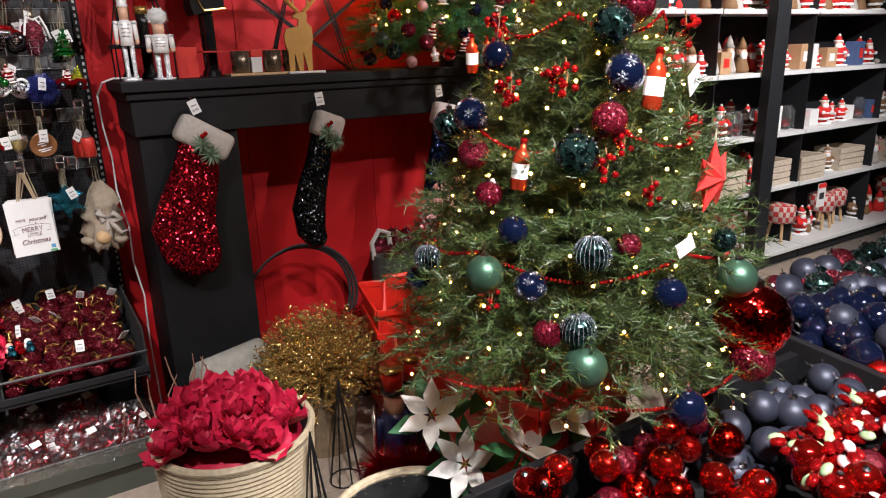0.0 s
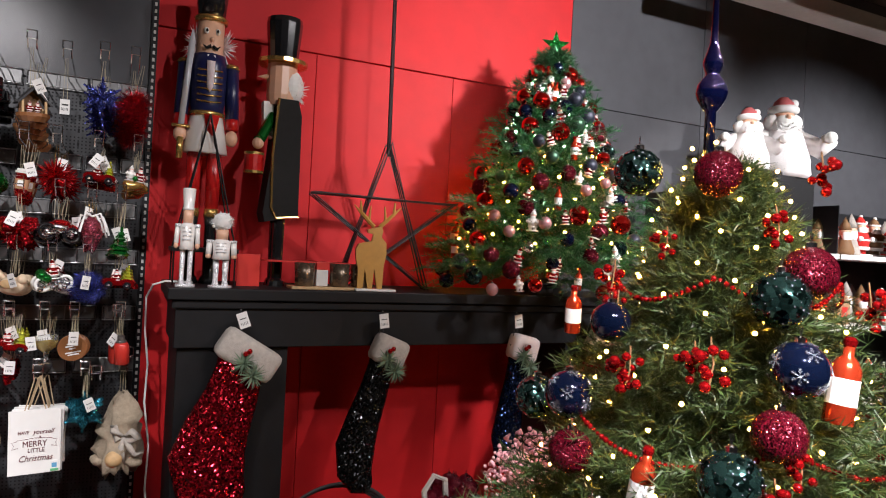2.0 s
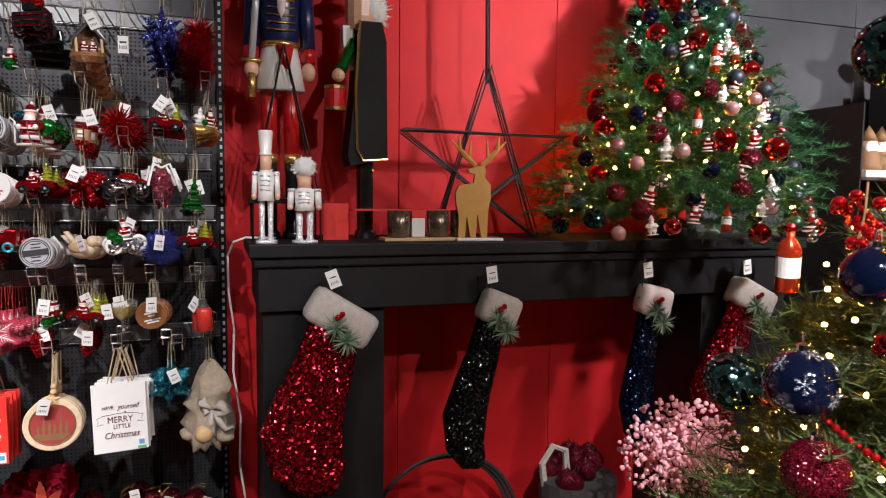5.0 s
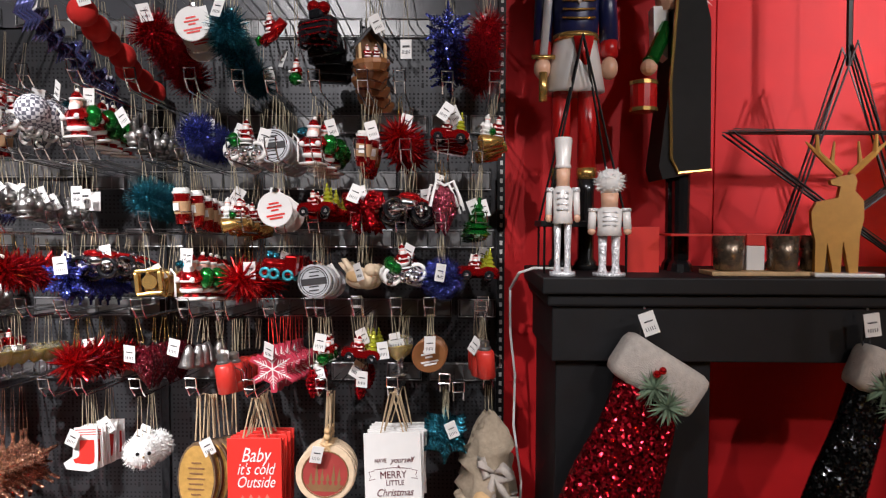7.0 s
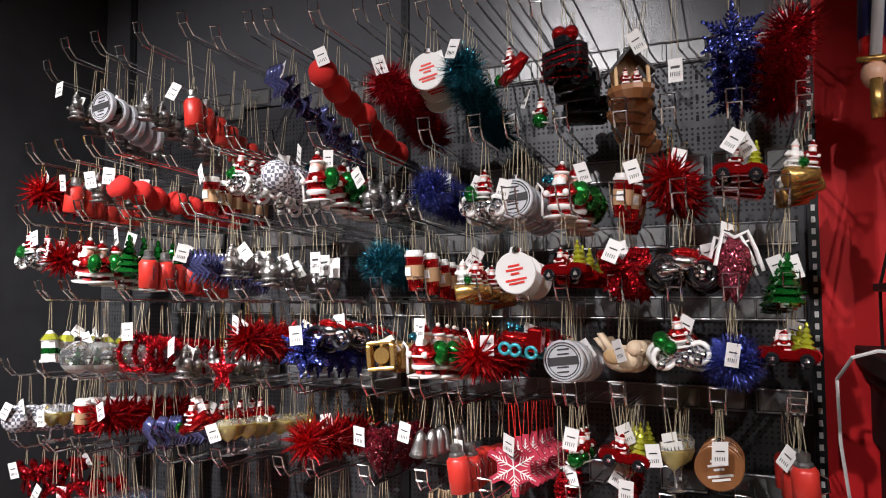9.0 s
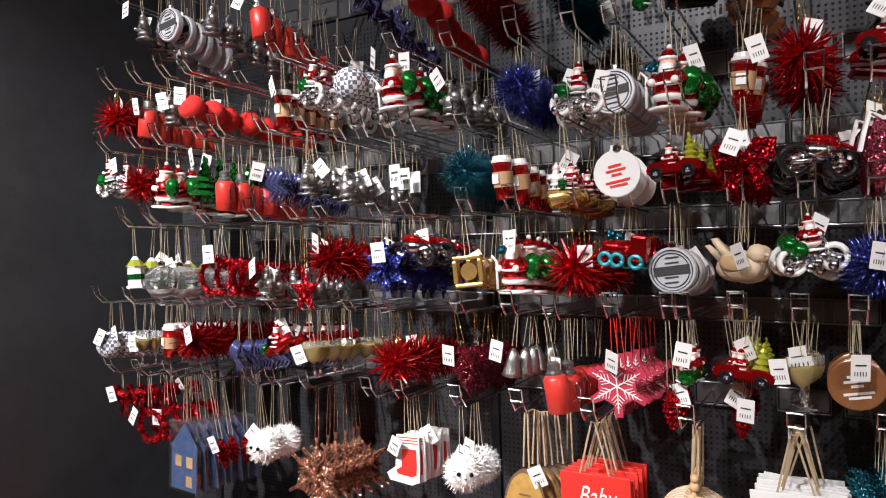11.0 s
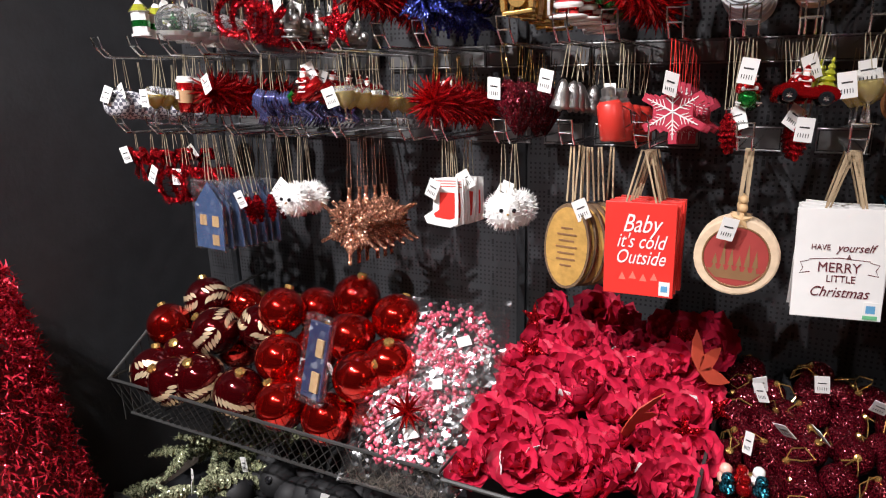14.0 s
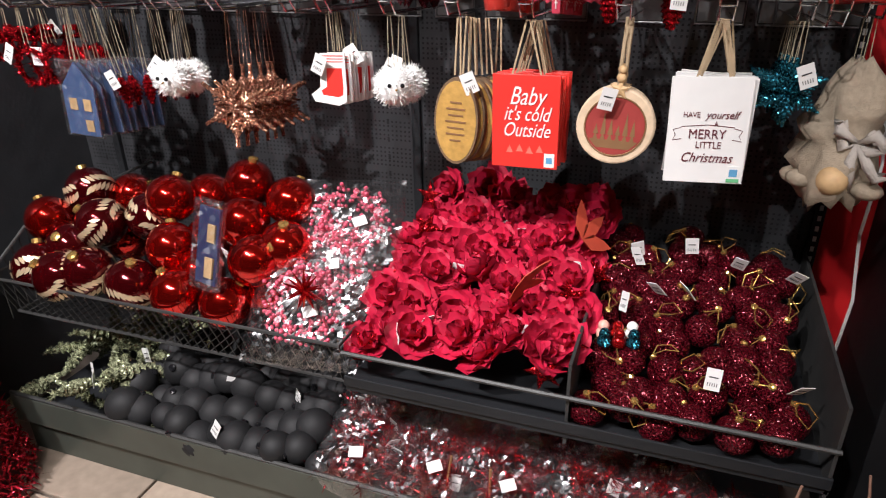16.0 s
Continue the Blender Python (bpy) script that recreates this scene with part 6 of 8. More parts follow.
# ---- stockings ----
CUFF = mat("grey_plush", (0.42, 0.38, 0.34), 0.95, vary=0.2, scale=40, bump=0.8, bump_scale=350)
CUFF_WHITE = mat("pinkish_plush", (0.75, 0.66, 0.66), 0.95, vary=0.1, bump=0.6, bump_scale=350)
S_RED, S_BLACK, S_NAVY = glitter("red_sequins", (0.34, 0.006, 0.016), 170, 1.3, 0.16, 0.05), glitter("black_sequins", (0.02, 0.021, 0.022), 170, 1.3, 0.16, 0.1), glitter("navy_sequins", (0.008, 0.016, 0.05), 170, 1.3, 0.16, 0.1)
SPRIG = mat("frosted_sprig", (0.13, 0.19, 0.12), 0.85, vary=0.3)


def stocking(x, y, lean, ma, cuff, label, narrow=1.0, turn=0.0):
    st = thing("christmas_stocking", label, "stocking", pose(x, y, 1.30, 0, 0, turn), group="stockings under the mantel")
    spine = [((0.0, -0.02), 0.075), ((0.0, -0.09), 0.078), ((-0.01, -0.18), 0.088), ((-0.035, -0.29), 0.105), ((-0.05, -0.38), 0.12), ((-0.02, -0.46), 0.115), ((0.03, -0.505), 0.09), ((0.075, -0.52), 0.05)]
    bm = bmesh.new()
    rings = []
    for i, ((sx, sz), w) in enumerate(spine):
        a, b = spine[max(i - 1, 0)][0], spine[min(i + 1, len(spine) - 1)][0]
        d = Vector((b[0] - a[0], 0, b[1] - a[1])).normalized()
        s = Vector((-d.z, 0, d.x))
        rings.append([bm.verts.new(Vector((sx * narrow, 0, sz)) + s * (w * narrow * math.cos(2 * math.pi * k / 20)) + Vector((0, 0.034 * math.sin(2 * math.pi * k / 20), 0))) for k in range(20)])
    for a, b in zip(rings, rings[1:]):
        for k in range(20):
            bm.faces.new((a[k], a[(k + 1) % 20], b[(k + 1) % 20], b[k]))
    bm.faces.new(rings[0][::-1])
    bm.faces.new(rings[-1])
    bmesh.ops.recalc_face_normals(bm, faces=bm.faces[:])
    tilt = pose(0, 0, 0, 0, lean, 0)
    part("sock", bm, ma, st, "sequinned fabric", True, tilt)
    part("cuff", box(-0.085 * narrow, -0.045, -0.085, 0.125 * narrow, 0.04, 0.02, 0.022), cuff, st, "plush turned-down cuff", True, tilt @ pose(0.012, 0, 0, 0, 24 if narrow > 0.9 else 12, 0))
    sp = part("sprig", spikes(0.05, 70, 0.008, 4, spikes(0.05, 70, 0.008, 5, None, (0.02, -0.055, -0.1), flat=0.3), (-0.01, -0.055, -0.06), flat=0.3), SPRIG, st, "frosted greenery sprig")
    part("berry", ball(0.009, ball(0.009, None, (0.006, -0.062, -0.02), 8, 6), (-0.006, -0.06, -0.028), 8, 6), GLASS_RED, st, smooth=True)
    part("loop", tube([(-0.03, 0, 0.0), (-0.02, 0.01, 0.09), (-0.014, 0.01, 0.09), (-0.01, 0, 0.0)], 0.002, 4), INK, st)
    tg = new("price_tag", TAG_MESH)
    tg.parent, tg.matrix_basis = st, pose(-0.02, -0.012, 0.1, 0, -20 + 12 * (narrow < 0.9), 0) @ Matrix.Scale(1.25, 4)
    part("pin", ball(0.004, None, (-0.017, 0.008, 0.108), 8, 6), SILVER, st)


stocking(0.315, -0.495, 8, S_RED, CUFF, "red sequin stocking with grey plush cuff")
stocking(0.815, -0.49, 10, S_BLACK, CUFF, "black sequin stocking with grey plush cuff", 0.62)
stocking(1.385, -0.49, 2, S_NAVY, CUFF_WHITE, "navy sequin stocking with white plush cuff", 0.55)
stocking(1.80, -0.49, 14, S_RED, CUFF, "red stocking with grey plush cuff", 0.85)

# ---- trees ----
NEEDLE = mat("fir_needles", (0.03, 0.054, 0.011), 0.5, vary=0.5, scale=14)
NEEDLE_TINSEL = mat("green_tinsel_needles", (0.03, 0.13, 0.045), 0.3, 0.35, vary=0.6, scale=14)
BULB = glow("warm_bulb", (1.0, 0.44, 0.06), 120)
BULB_GREEN = glow("white_green_bulb", (0.55, 1.0, 0.7), 40)
FOREST = glitter("mottled_green_glass", (0.035, 0.085, 0.075), 5, 0.55, 0.1, 0.08, 0.9)
NAVY_GLASS = mat("navy_glass", (0.004, 0.008, 0.028), 0.08, 0.5, vary=0.1, coat=0.8)
GREEN_SATIN = mat("satin_green", (0.05, 0.11, 0.07), 0.38, 0.7, vary=0.08)
FROST = glitter("frost_glitter", (0.55, 0.58, 0.66), 40)
MAROON_BEAD = glitter("maroon_bead_glitter", (0.12, 0.004, 0.014), 24, 1.2, metal=0.6)


def fir(parent, h, r, boughs, seed, ma, lo=0.0):
    """Drooping boughs with side twigs, every twig set with needles; the crown is one part."""
    g = random.Random(seed)
    verts, faces = [], []

    def blade(p, d, length, w):
        s = d.cross(Vector((g.gauss(0, 1), g.gauss(0, 1), g.gauss(0, 1)))).normalized() * w
        i = len(verts)
        verts.extend((p - s, p + s, p + d * length))
        faces.append((i, i + 1, i + 2))

    def twig(p, d, length, dense):
        n = max(4, int(length * dense))
        for k in range(n):
            q = p + d * (length * k / n) + Vector((0, 0, -0.25 * length * (k / n) ** 2))
            for _ in range(2):
                v = (d * 0.75 + Vector((g.gauss(0, 0.6), g.gauss(0, 0.6), g.gauss(0, 0.5)))).normalized()
                blade(q, v, g.uniform(0.024, 0.038), 0.0013)

    for k in range(boughs):
        f = (k + 0.5) / boughs
        f = f ** 1.15
        z = lo + h * f
        length = (r * (1 - f) ** 0.9 + 0.045) * g.uniform(0.78, 1.12)
        a = k * 2.39996 + g.uniform(-0.3, 0.3)
        d = Vector((math.cos(a), math.sin(a), g.uniform(-0.05, 0.3) + 0.7 * f)).normalized()
        base = Vector((0, 0, z))
        twig(base + d * length * 0.3, d, length * 0.75, 230)
        side = Vector((-math.sin(a), math.cos(a), 0))
        for j in range(6):
            u = 0.28 + 0.12 * j
            for sg in (-1, 1):
                twig(base + d * length * u, (d * 0.7 + side * sg * g.uniform(0.5, 0.9) + Vector((0, 0, g.uniform(-0.2, 0.25)))).normalized(), length * g.uniform(0.22, 0.36) * (1.15 - 0.5 * u) + 0.02, 230)
    me = bpy.data.meshes.new("crown")
    me.from_pydata(verts, [], faces)
    me.materials.append(ma)
    o = new("crown", me)
    o.parent = parent
    tagged(o, "dense green fir needles", kind="stuff")
    part("trunk", tube([(0, 0, -0.5 if lo > 0.3 else 0.0), (0, 0, lo + h)], [0.02, 0.004], 8), BARK, parent)


TX, TY = 0.93, -1.88
tree = thing("christmas_tree", "decorated artificial fir tree with warm fairy lights", "tree", pose(TX, TY, 0))
fir(tree, 1.0, 0.45, 450, 3, NEEDLE, 0.8)
part("stand", box(-0.12, -0.12, 0.02, 0.12, 0.12, 0.06, 0.01), BLACK_WOOD, tree)
g = random.Random(5)
lights = thing("fairy_lights", "string of warm white fairy lights on the tree", "string lights", pose(TX, TY, 0))
BULB_MESH = part("bulb", ball(0.0034, None, (0, 0, 0), 8, 6), BULB, lights, m=pose(0.3, 0, 0.9))
for k in range(260):
    f = (k + 0.5) / 260
    z, a = 0.76 + 1.1 * f, k * 2.39996 * 0.41
    rr = 0.49 * ((1.92 - z) / 1.25) ** 0.7 * g.uniform(0.8, 1.03)
    again(BULB_MESH, pose(rr * math.cos(a), rr * math.sin(a), z))
BEAD_RED = mat("red_bead", (0.42, 0.008, 0.01), 0.12, 0.7, coat=0.6)
beads = thing("bead_garland", "red bead garland looped round the tree", "garland", pose(TX, TY, 0))
spots = []
for lev, z0 in enumerate((0.86, 1.12, 1.38, 1.62)):
    rr = 0.49 * ((1.92 - z0) / 1.25) ** 0.7 + 0.012
    n = int(rr * 2 * math.pi / 0.0095)
    for k in range(n):
        a = 2 * math.pi * k / n
        spots.append((rr * math.cos(a), rr * math.sin(a), z0 - 0.045 * abs(math.sin(2.5 * a + lev)), g.uniform(0.0035, 0.0055)))
dots("beads", beads, BEAD_RED, spots, "small shiny red beads")
topper = thing("tree_topper", "glossy cobalt blue glass tree topper", "tree topper", pose(0.912, -1.85, 1.87))
part("spire", lathe([(0.01, -0.03), (0.01, 0.055), (0.017, 0.064), (0.025, 0.077), (0.029, 0.09), (0.027, 0.104), (0.02, 0.115), (0.013, 0.123), (0.012, 0.127), (0.015, 0.133), (0.0185, 0.143), (0.0175, 0.153), (0.012, 0.167), (0.007, 0.187), (0.006, 0.22), (0.0045, 0.3), (0.0, 0.42)], 28), mat("cobalt_glass", (0.004, 0.007, 0.05), 0.06, 0.5, coat=0.9), topper, smooth=True)


def deck_proto(name, label, category, build):
    p = thing(name, label, category, pose(0, -20, 0), group=name + "s on the tree")
    build(p)
    PROTO[name] = p


def plain_ball(ma, extra=None):
    def build(p):
        part("ball", ball(1.0, None, (0, 0, 0), 28, 18), ma, p, smooth=True)
        part("cap", tube([(0, 0, 1.18), (0.06, 0, 1.5), (-0.06, 0, 1.5), (0, 0, 1.18)], 0.025, 4, lathe([(0.2, 0.97), (0.2, 1.14), (0.06, 1.2)], 10)), SILVER, p)
        if extra:
            extra(p)
    return build


def frosting(p):
    bm = bmesh.new()
    for d in sphere_dirs(14):
        q = Matrix.Translation(d) @ d.to_track_quat("Y", "Z").to_matrix().to_4x4()
        k = len(bm.verts)
        flake_arms(0.3, 0.02, bm, sub=2)
        bm.verts.ensure_lookup_table()
        for v in bm.verts[k:]:
            v.co = q @ v.co
    tagged(part("frost_print", bm, FROST, p), "frosted snowflake print", kind="stuff")


def striping(p):
    bm = bmesh.new()
    for k in range(12):
        a = math.pi * k / 12
        tube([(1.01 * math.cos(b) * math.cos(a), 1.01 * math.cos(b) * math.sin(a), 1.01 * math.sin(b)) for b in [2 * math.pi * j / 24 for j in range(25)]], 0.024, 4, bm)
    tagged(part("stripe_print", bm, FROST, p), "silver glitter stripes", kind="stuff")


def snowing(p):
    g2 = random.Random(2)
    dots("specks", p, FROST, [(*d, g2.uniform(0.015, 0.045)) for d in sphere_dirs(160) if g2.random() < 0.6], "glitter specks", 5, 3)


deck_proto("navy_ball", "glossy navy blue glass bauble", "bauble", plain_ball(NAVY_GLASS))
deck_proto("frost_navy_ball", "navy bauble with frosted snowflake print", "bauble", plain_ball(NAVY_GLASS, frosting))
deck_proto("slate_ball", "matt slate blue bauble", "bauble", plain_ball(mat("slate_satin", (0.03, 0.034, 0.052), 0.45, 0.4, vary=0.1)))
deck_proto("green_ball", "satin dark green bauble", "bauble", plain_ball(GREEN_SATIN))
deck_proto("forest_ball", "dark green glass bauble with silver specks", "bauble", plain_ball(FOREST, snowing))
deck_proto("striped_ball", "dark bauble with silver glitter stripes", "bauble", plain_ball(FOREST, striping))
deck_proto("maroon_ball", "maroon glitter beaded bauble", "bauble", plain_ball(MAROON_BEAD))
deck_proto("mirror_tile_ball", "large red mirror-tile disco bauble", "bauble", plain_ball(glitter("red_mirror_tiles", (0.8, 0.02, 0.015), 15, 0.42, 0.07, 0.6, 1.0)))
deck_proto("red_disco_ball", "large shiny red mirror bauble", "bauble", plain_ball(RED_MIRROR))


def bottle(p):
    part("bottle", lathe([(0.30, -1.0), (0.33, -0.96), (0.33, 0.25), (0.24, 0.45), (0.12, 0.58), (0.12, 0.8)], 18), mat("copper_red_bottle", (0.62, 0.06, 0.02), 0.2, 0.7), p, smooth=True)
    part("stopper", lathe([(0.14, 0.8), (0.15, 0.92), (0.1, 1.0)], 12), GLASS_RED, p)
    part("label", lathe([(0.335, -0.55), (0.335, 0.05)], 18, cap=False), CARD, p)


def berries(p):
    g2 = random.Random(9)
    part("twig", tube([(0, 0, 0.9), (0.1, -0.1, 0.2), (0, -0.2, -0.6)], 0.03, 5), BURNT, p)
    for k in range(10):
        part("berry", ball(g2.uniform(0.13, 0.19), None, (0, 0, 0), 10, 8), GLASS_RED, p, smooth=True, m=pose(g2.gauss(0, 0.38), g2.gauss(-0.15, 0.25), g2.gauss(0, 0.38)))


deck_proto("red_bottle", "copper red wine bottle ornament with pale label", "ornament", bottle)
deck_proto("berry_spray", "spray of shiny red berries", "berry spray", berries)
deck_proto("paper_star", "red paper star with many points", "paper star", lambda p: (part("star", star_solid(1.0, 0.45, 7, 0.35), RED_MATT, p), part("loop", tube([(0, 0, 1), (0, 0, 1.3)], 0.02, 4), STRING, p)))
deck_proto("white_tag", "white price tag hanging on the tree", "price tag", lambda p: part("label", box(-1.0, -0.03, -0.7, 1.0, 0.03, 0.7), CARD, p))


def deck(name, x, y, z, r):
    d = math.degrees(math.atan2(y - TY, x - TX))
    copy_thing(PROTO[name], pose(x, y, z, 0, {"white_tag": -25, "red_bottle": 8}.get(name, 0), d + 90) @ Matrix.Scale(r, 4))


deck("navy_ball", 0.596, -2.041, 1.178, 0.033)
deck("green_ball", 0.548, -2.003, 1.082, 0.042)
deck("green_ball", 0.644, -2.220, 0.918, 0.046)
deck("green_ball", 1.043, -2.277, 1.045, 0.044)
deck("frost_navy_ball", 0.594, -2.103, 1.070, 0.034)
deck("navy_ball", 0.823, -2.275, 1.054, 0.036)
deck("navy_ball", 0.822, -2.339, 0.821, 0.041)
deck("striped_ball", 0.693, -2.181, 1.143, 0.039)
deck("striped_ball", 0.645, -2.197, 0.992, 0.037)
deck("maroon_ball", 0.598, -2.154, 0.980, 0.031)
deck("maroon_ball", 0.772, -2.135, 1.405, 0.038)
deck("frost_navy_ball", 0.820, -2.125, 1.494, 0.042)
deck("frost_navy_ball", 0.636, -1.831, 1.405, 0.041)
deck("forest_ball", 0.662, -1.696, 1.370, 0.041)
deck("maroon_ball", 0.606, -1.883, 1.325, 0.036)
deck("forest_ball", 0.707, -2.111, 1.337, 0.046)
deck("forest_ball", 0.824, -2.084, 1.592, 0.044)
deck("maroon_ball", 0.760, -2.215, 1.157, 0.026)
deck("navy_ball", 0.531, -1.737, 1.002, 0.031)
deck("striped_ball", 0.537, -1.778, 1.064, 0.033)
deck("maroon_ball", 0.589, -1.964, 1.246, 0.030)
deck("mirror_tile_ball", 1.094, -2.292, 0.936, 0.086)
deck("maroon_ball", 1.058, -2.325, 0.859, 0.049)
deck("forest_ball", 1.011, -2.257, 1.134, 0.027)
deck("navy_ball", 0.679, -1.878, 1.535, 0.034)
deck("maroon_ball", 0.816, -1.963, 1.791, 0.039)
deck("forest_ball", 0.804, -1.784, 1.807, 0.045)
deck("maroon_ball", 0.884, -2.088, 1.635, 0.041)
deck("red_bottle", 0.634, -2.020, 1.316, 0.055)
deck("red_bottle", 0.888, -2.148, 1.482, 0.064)
deck("red_bottle", 0.712, -1.729, 1.542, 0.046)
deck("paper_star", 1.012, -2.215, 1.267, 0.081)
deck("berry_spray", 0.674, -1.935, 1.457, 0.051)
deck("berry_spray", 0.734, -2.041, 1.481, 0.056)
deck("berry_spray", 0.759, -2.141, 1.305, 0.049)
deck("berry_spray", 0.837, -2.196, 1.250, 0.043)
deck("berry_spray", 0.557, -2.016, 1.024, 0.044)
deck("berry_spray", 0.801, -2.145, 1.354, 0.043)
deck("berry_spray", 0.976, -2.167, 1.370, 0.047)
deck("berry_spray", 0.726, -1.826, 1.591, 0.055)
deck("berry_spray", 1.077, -2.059, 1.572, 0.058)
deck("berry_spray", 1.006, -2.010, 1.797, 0.053)
deck("berry_spray", 0.868, -2.035, 1.698, 0.047)
deck("berry_spray", 0.671, -1.927, 1.450, 0.041)
deck("berry_spray", 0.724, -2.020, 1.483, 0.044)
deck("berry_spray", 0.704, -1.865, 1.554, 0.038)
deck("berry_spray", 0.753, -1.920, 1.666, 0.038)
deck("white_tag", 1.023, -2.139, 1.473, 0.034)
deck("white_tag", 0.881, -2.260, 1.143, 0.023)
deck("white_tag", 0.595, -1.963, 1.267, 0.015)
deck("white_tag", 0.548, -1.624, 0.889, 0.025)


# small lit tree on the mantel
SX, SY = 1.55, -0.38
small = thing("christmas_tree", "small tinsel-green tree crowded with ornaments on the mantel", "tree", pose(SX, SY, TOP))
fir(small, 0.95, 0.45, 260, 8, NEEDLE_TINSEL, 0.06)
part("base", lathe([(0.09, 0), (0.08, 0.05), (0.03, 0.07)], 16), BLACK_WOOD, small)
st = thing("tree_star", "green glitter star on top of the small tree", "tree topper", pose(SX, SY - 0.01, TOP + 1.06, 0, 0, -15))
part("star", star_solid(0.065, 0.026, 5, 0.014), G_GREEN, st)
lt = thing("fairy_lights", "fairy lights on the small tree", "string lights", pose(SX, SY, TOP))
b1 = part("bulb", ball(0.0055, None, (0, 0, 0), 8, 6), BULB, lt, m=pose(0.2, 0, 0.3))
b2 = part("bulb", ball(0.0055, None, (0, 0, 0), 8, 6), BULB_GREEN, lt, m=pose(-0.2, 0, 0.3))
for k in range(140):
    z = 0.08 + 0.88 * ((k + 0.5) / 140)
    a, rr = k * 2.39996, 0.43 * ((1.03 - z) / 0.98) ** 0.75 * g.uniform(0.85, 1.02)
    again(b1 if k < 80 else b2, pose(rr * math.cos(a), rr * math.sin(a), z))
tw = thing("tinsel_garland", "sparkling green tinsel wound round the small tree", "garland", pose(SX, SY, TOP))
bm = bmesh.new()
for k in range(150):
    z = 0.12 + 0.8 * k / 150
    a, rr = k * 0.23, 0.4 * ((1.04 - z) / 0.98) ** 0.8
    spikes(0.04, 22, 0.004, 300 + k, bm, (rr * math.cos(a), rr * math.sin(a), z - 0.03 * math.sin(3 * a)))
tagged(part("tinsel", bm, glitter("mint_tinsel", (0.12, 0.5, 0.28), 300, 1.7, 0.18), tw), "green tinsel strands", kind="stuff")
deck_proto("pearl_ball", "pearly pink glass bauble", "bauble", plain_ball(mat("pink_pearl", (0.6, 0.32, 0.32), 0.18, 0.5, coat=0.6)))
deck_proto("silver_ball", "bright silver glass bauble", "bauble", plain_ball(SILVER))
PAINTED = (("pearl_ball", 0.02), ("silver_ball", 0.018), ("mirror_tile_ball", 0.028), ("red_disco_ball", 0.026), ("red_disco_ball", 0.03), ("maroon_ball", 0.028), ("navy_ball", 0.024), ("slate_ball", 0.024), ("maroon_ball", 0.024), ("forest_ball", 0.026), ("red_bottle", 0.035), ("green_ball", 0.022), ("red_disco_ball", 0.022))
for k in range(200):
    z = 0.02 + 0.93 * ((k + 0.5) / 200) ** 1.15
    a = k * 2.39996 + 0.4
    if math.sin(a) > 0.3:
        continue
    rr = 0.45 * ((1.04 - z) / 0.98) ** 0.75
    nm, r = PAINTED[g.randrange(len(PAINTED))]
    copy_thing(PROTO[nm], pose(SX + rr * math.cos(a), SY + rr * math.sin(a), TOP + z, 0, g.uniform(-15, 15), g.uniform(0, 360)) @ Matrix.Scale(r * g.uniform(1.05, 1.45), 4))
for k in range(44):
    z = 0.06 + 0.86 * k / 44
    a, rr = -2.6 + 2.1 * g.random(), 0.45 * ((1.04 - z) / 0.98) ** 0.75
    fg = mesh_ob("tree_figurine", santa_shape(g.uniform(0.055, 0.08)), [GLASS_RED if k % 3 else GLASS_WHITE, GLASS_WHITE, GLASS_PINK], True)
    fg.matrix_basis = pose(SX + rr * math.cos(a), SY + rr * math.sin(a), TOP + z, 0, g.uniform(-20, 20), math.degrees(a) + 90)
    tagged(fg, "tiny painted Santa figure hanging on the small tree", "ornament", "figures on the small tree")

# ---- gift shelves beyond the trees ----
g = random.Random(31)
PLAID = checker("red_plaid", (0.4, 0.03, 0.03), (0.5, 0.42, 0.36), 26)
PALE_WOOD = mat("washed_wood", (0.5, 0.42, 0.32), 0.7, vary=0.2, scale=20)
LEVELS = (0.10, 0.55, 0.93, 1.345, 1.735)
for bay in range(4):
    x0 = 2.42 + 1.03 * bay
    unit = thing("shelf_unit", "pale steel gift shelf unit against a dark wall", "shelf unit", group="gift shelf units")
    part("back", box(x0, -0.06, 0.0, x0 + 1.02, -0.026, 2.0), BLACK_WALL, unit)
    for z in LEVELS:
        part("shelf", box(x0, -0.42 if z > 0.2 else -0.5, z - 0.028, x0 + 1.02, -0.061, z, 0.002), SHELF_WHITE, unit)
    part("upright", box(x0 - 0.008, -0.4, 0.0, x0 - 0.001, -0.061, 2.0), BLACK_WALL, unit)
    part("plinth", box(x0, -0.47, 0.0, x0 + 1.02, -0.45, 0.07), BLACK_WALL, unit)
post = thing("black_end_panel", "black end panel between the gift shelf bays", "panel", kind="structure")
part("panel", box(3.87, -0.50, 0.0, 4.01, -0.43, 1.95, 0.003), BLACK_WALL, post)


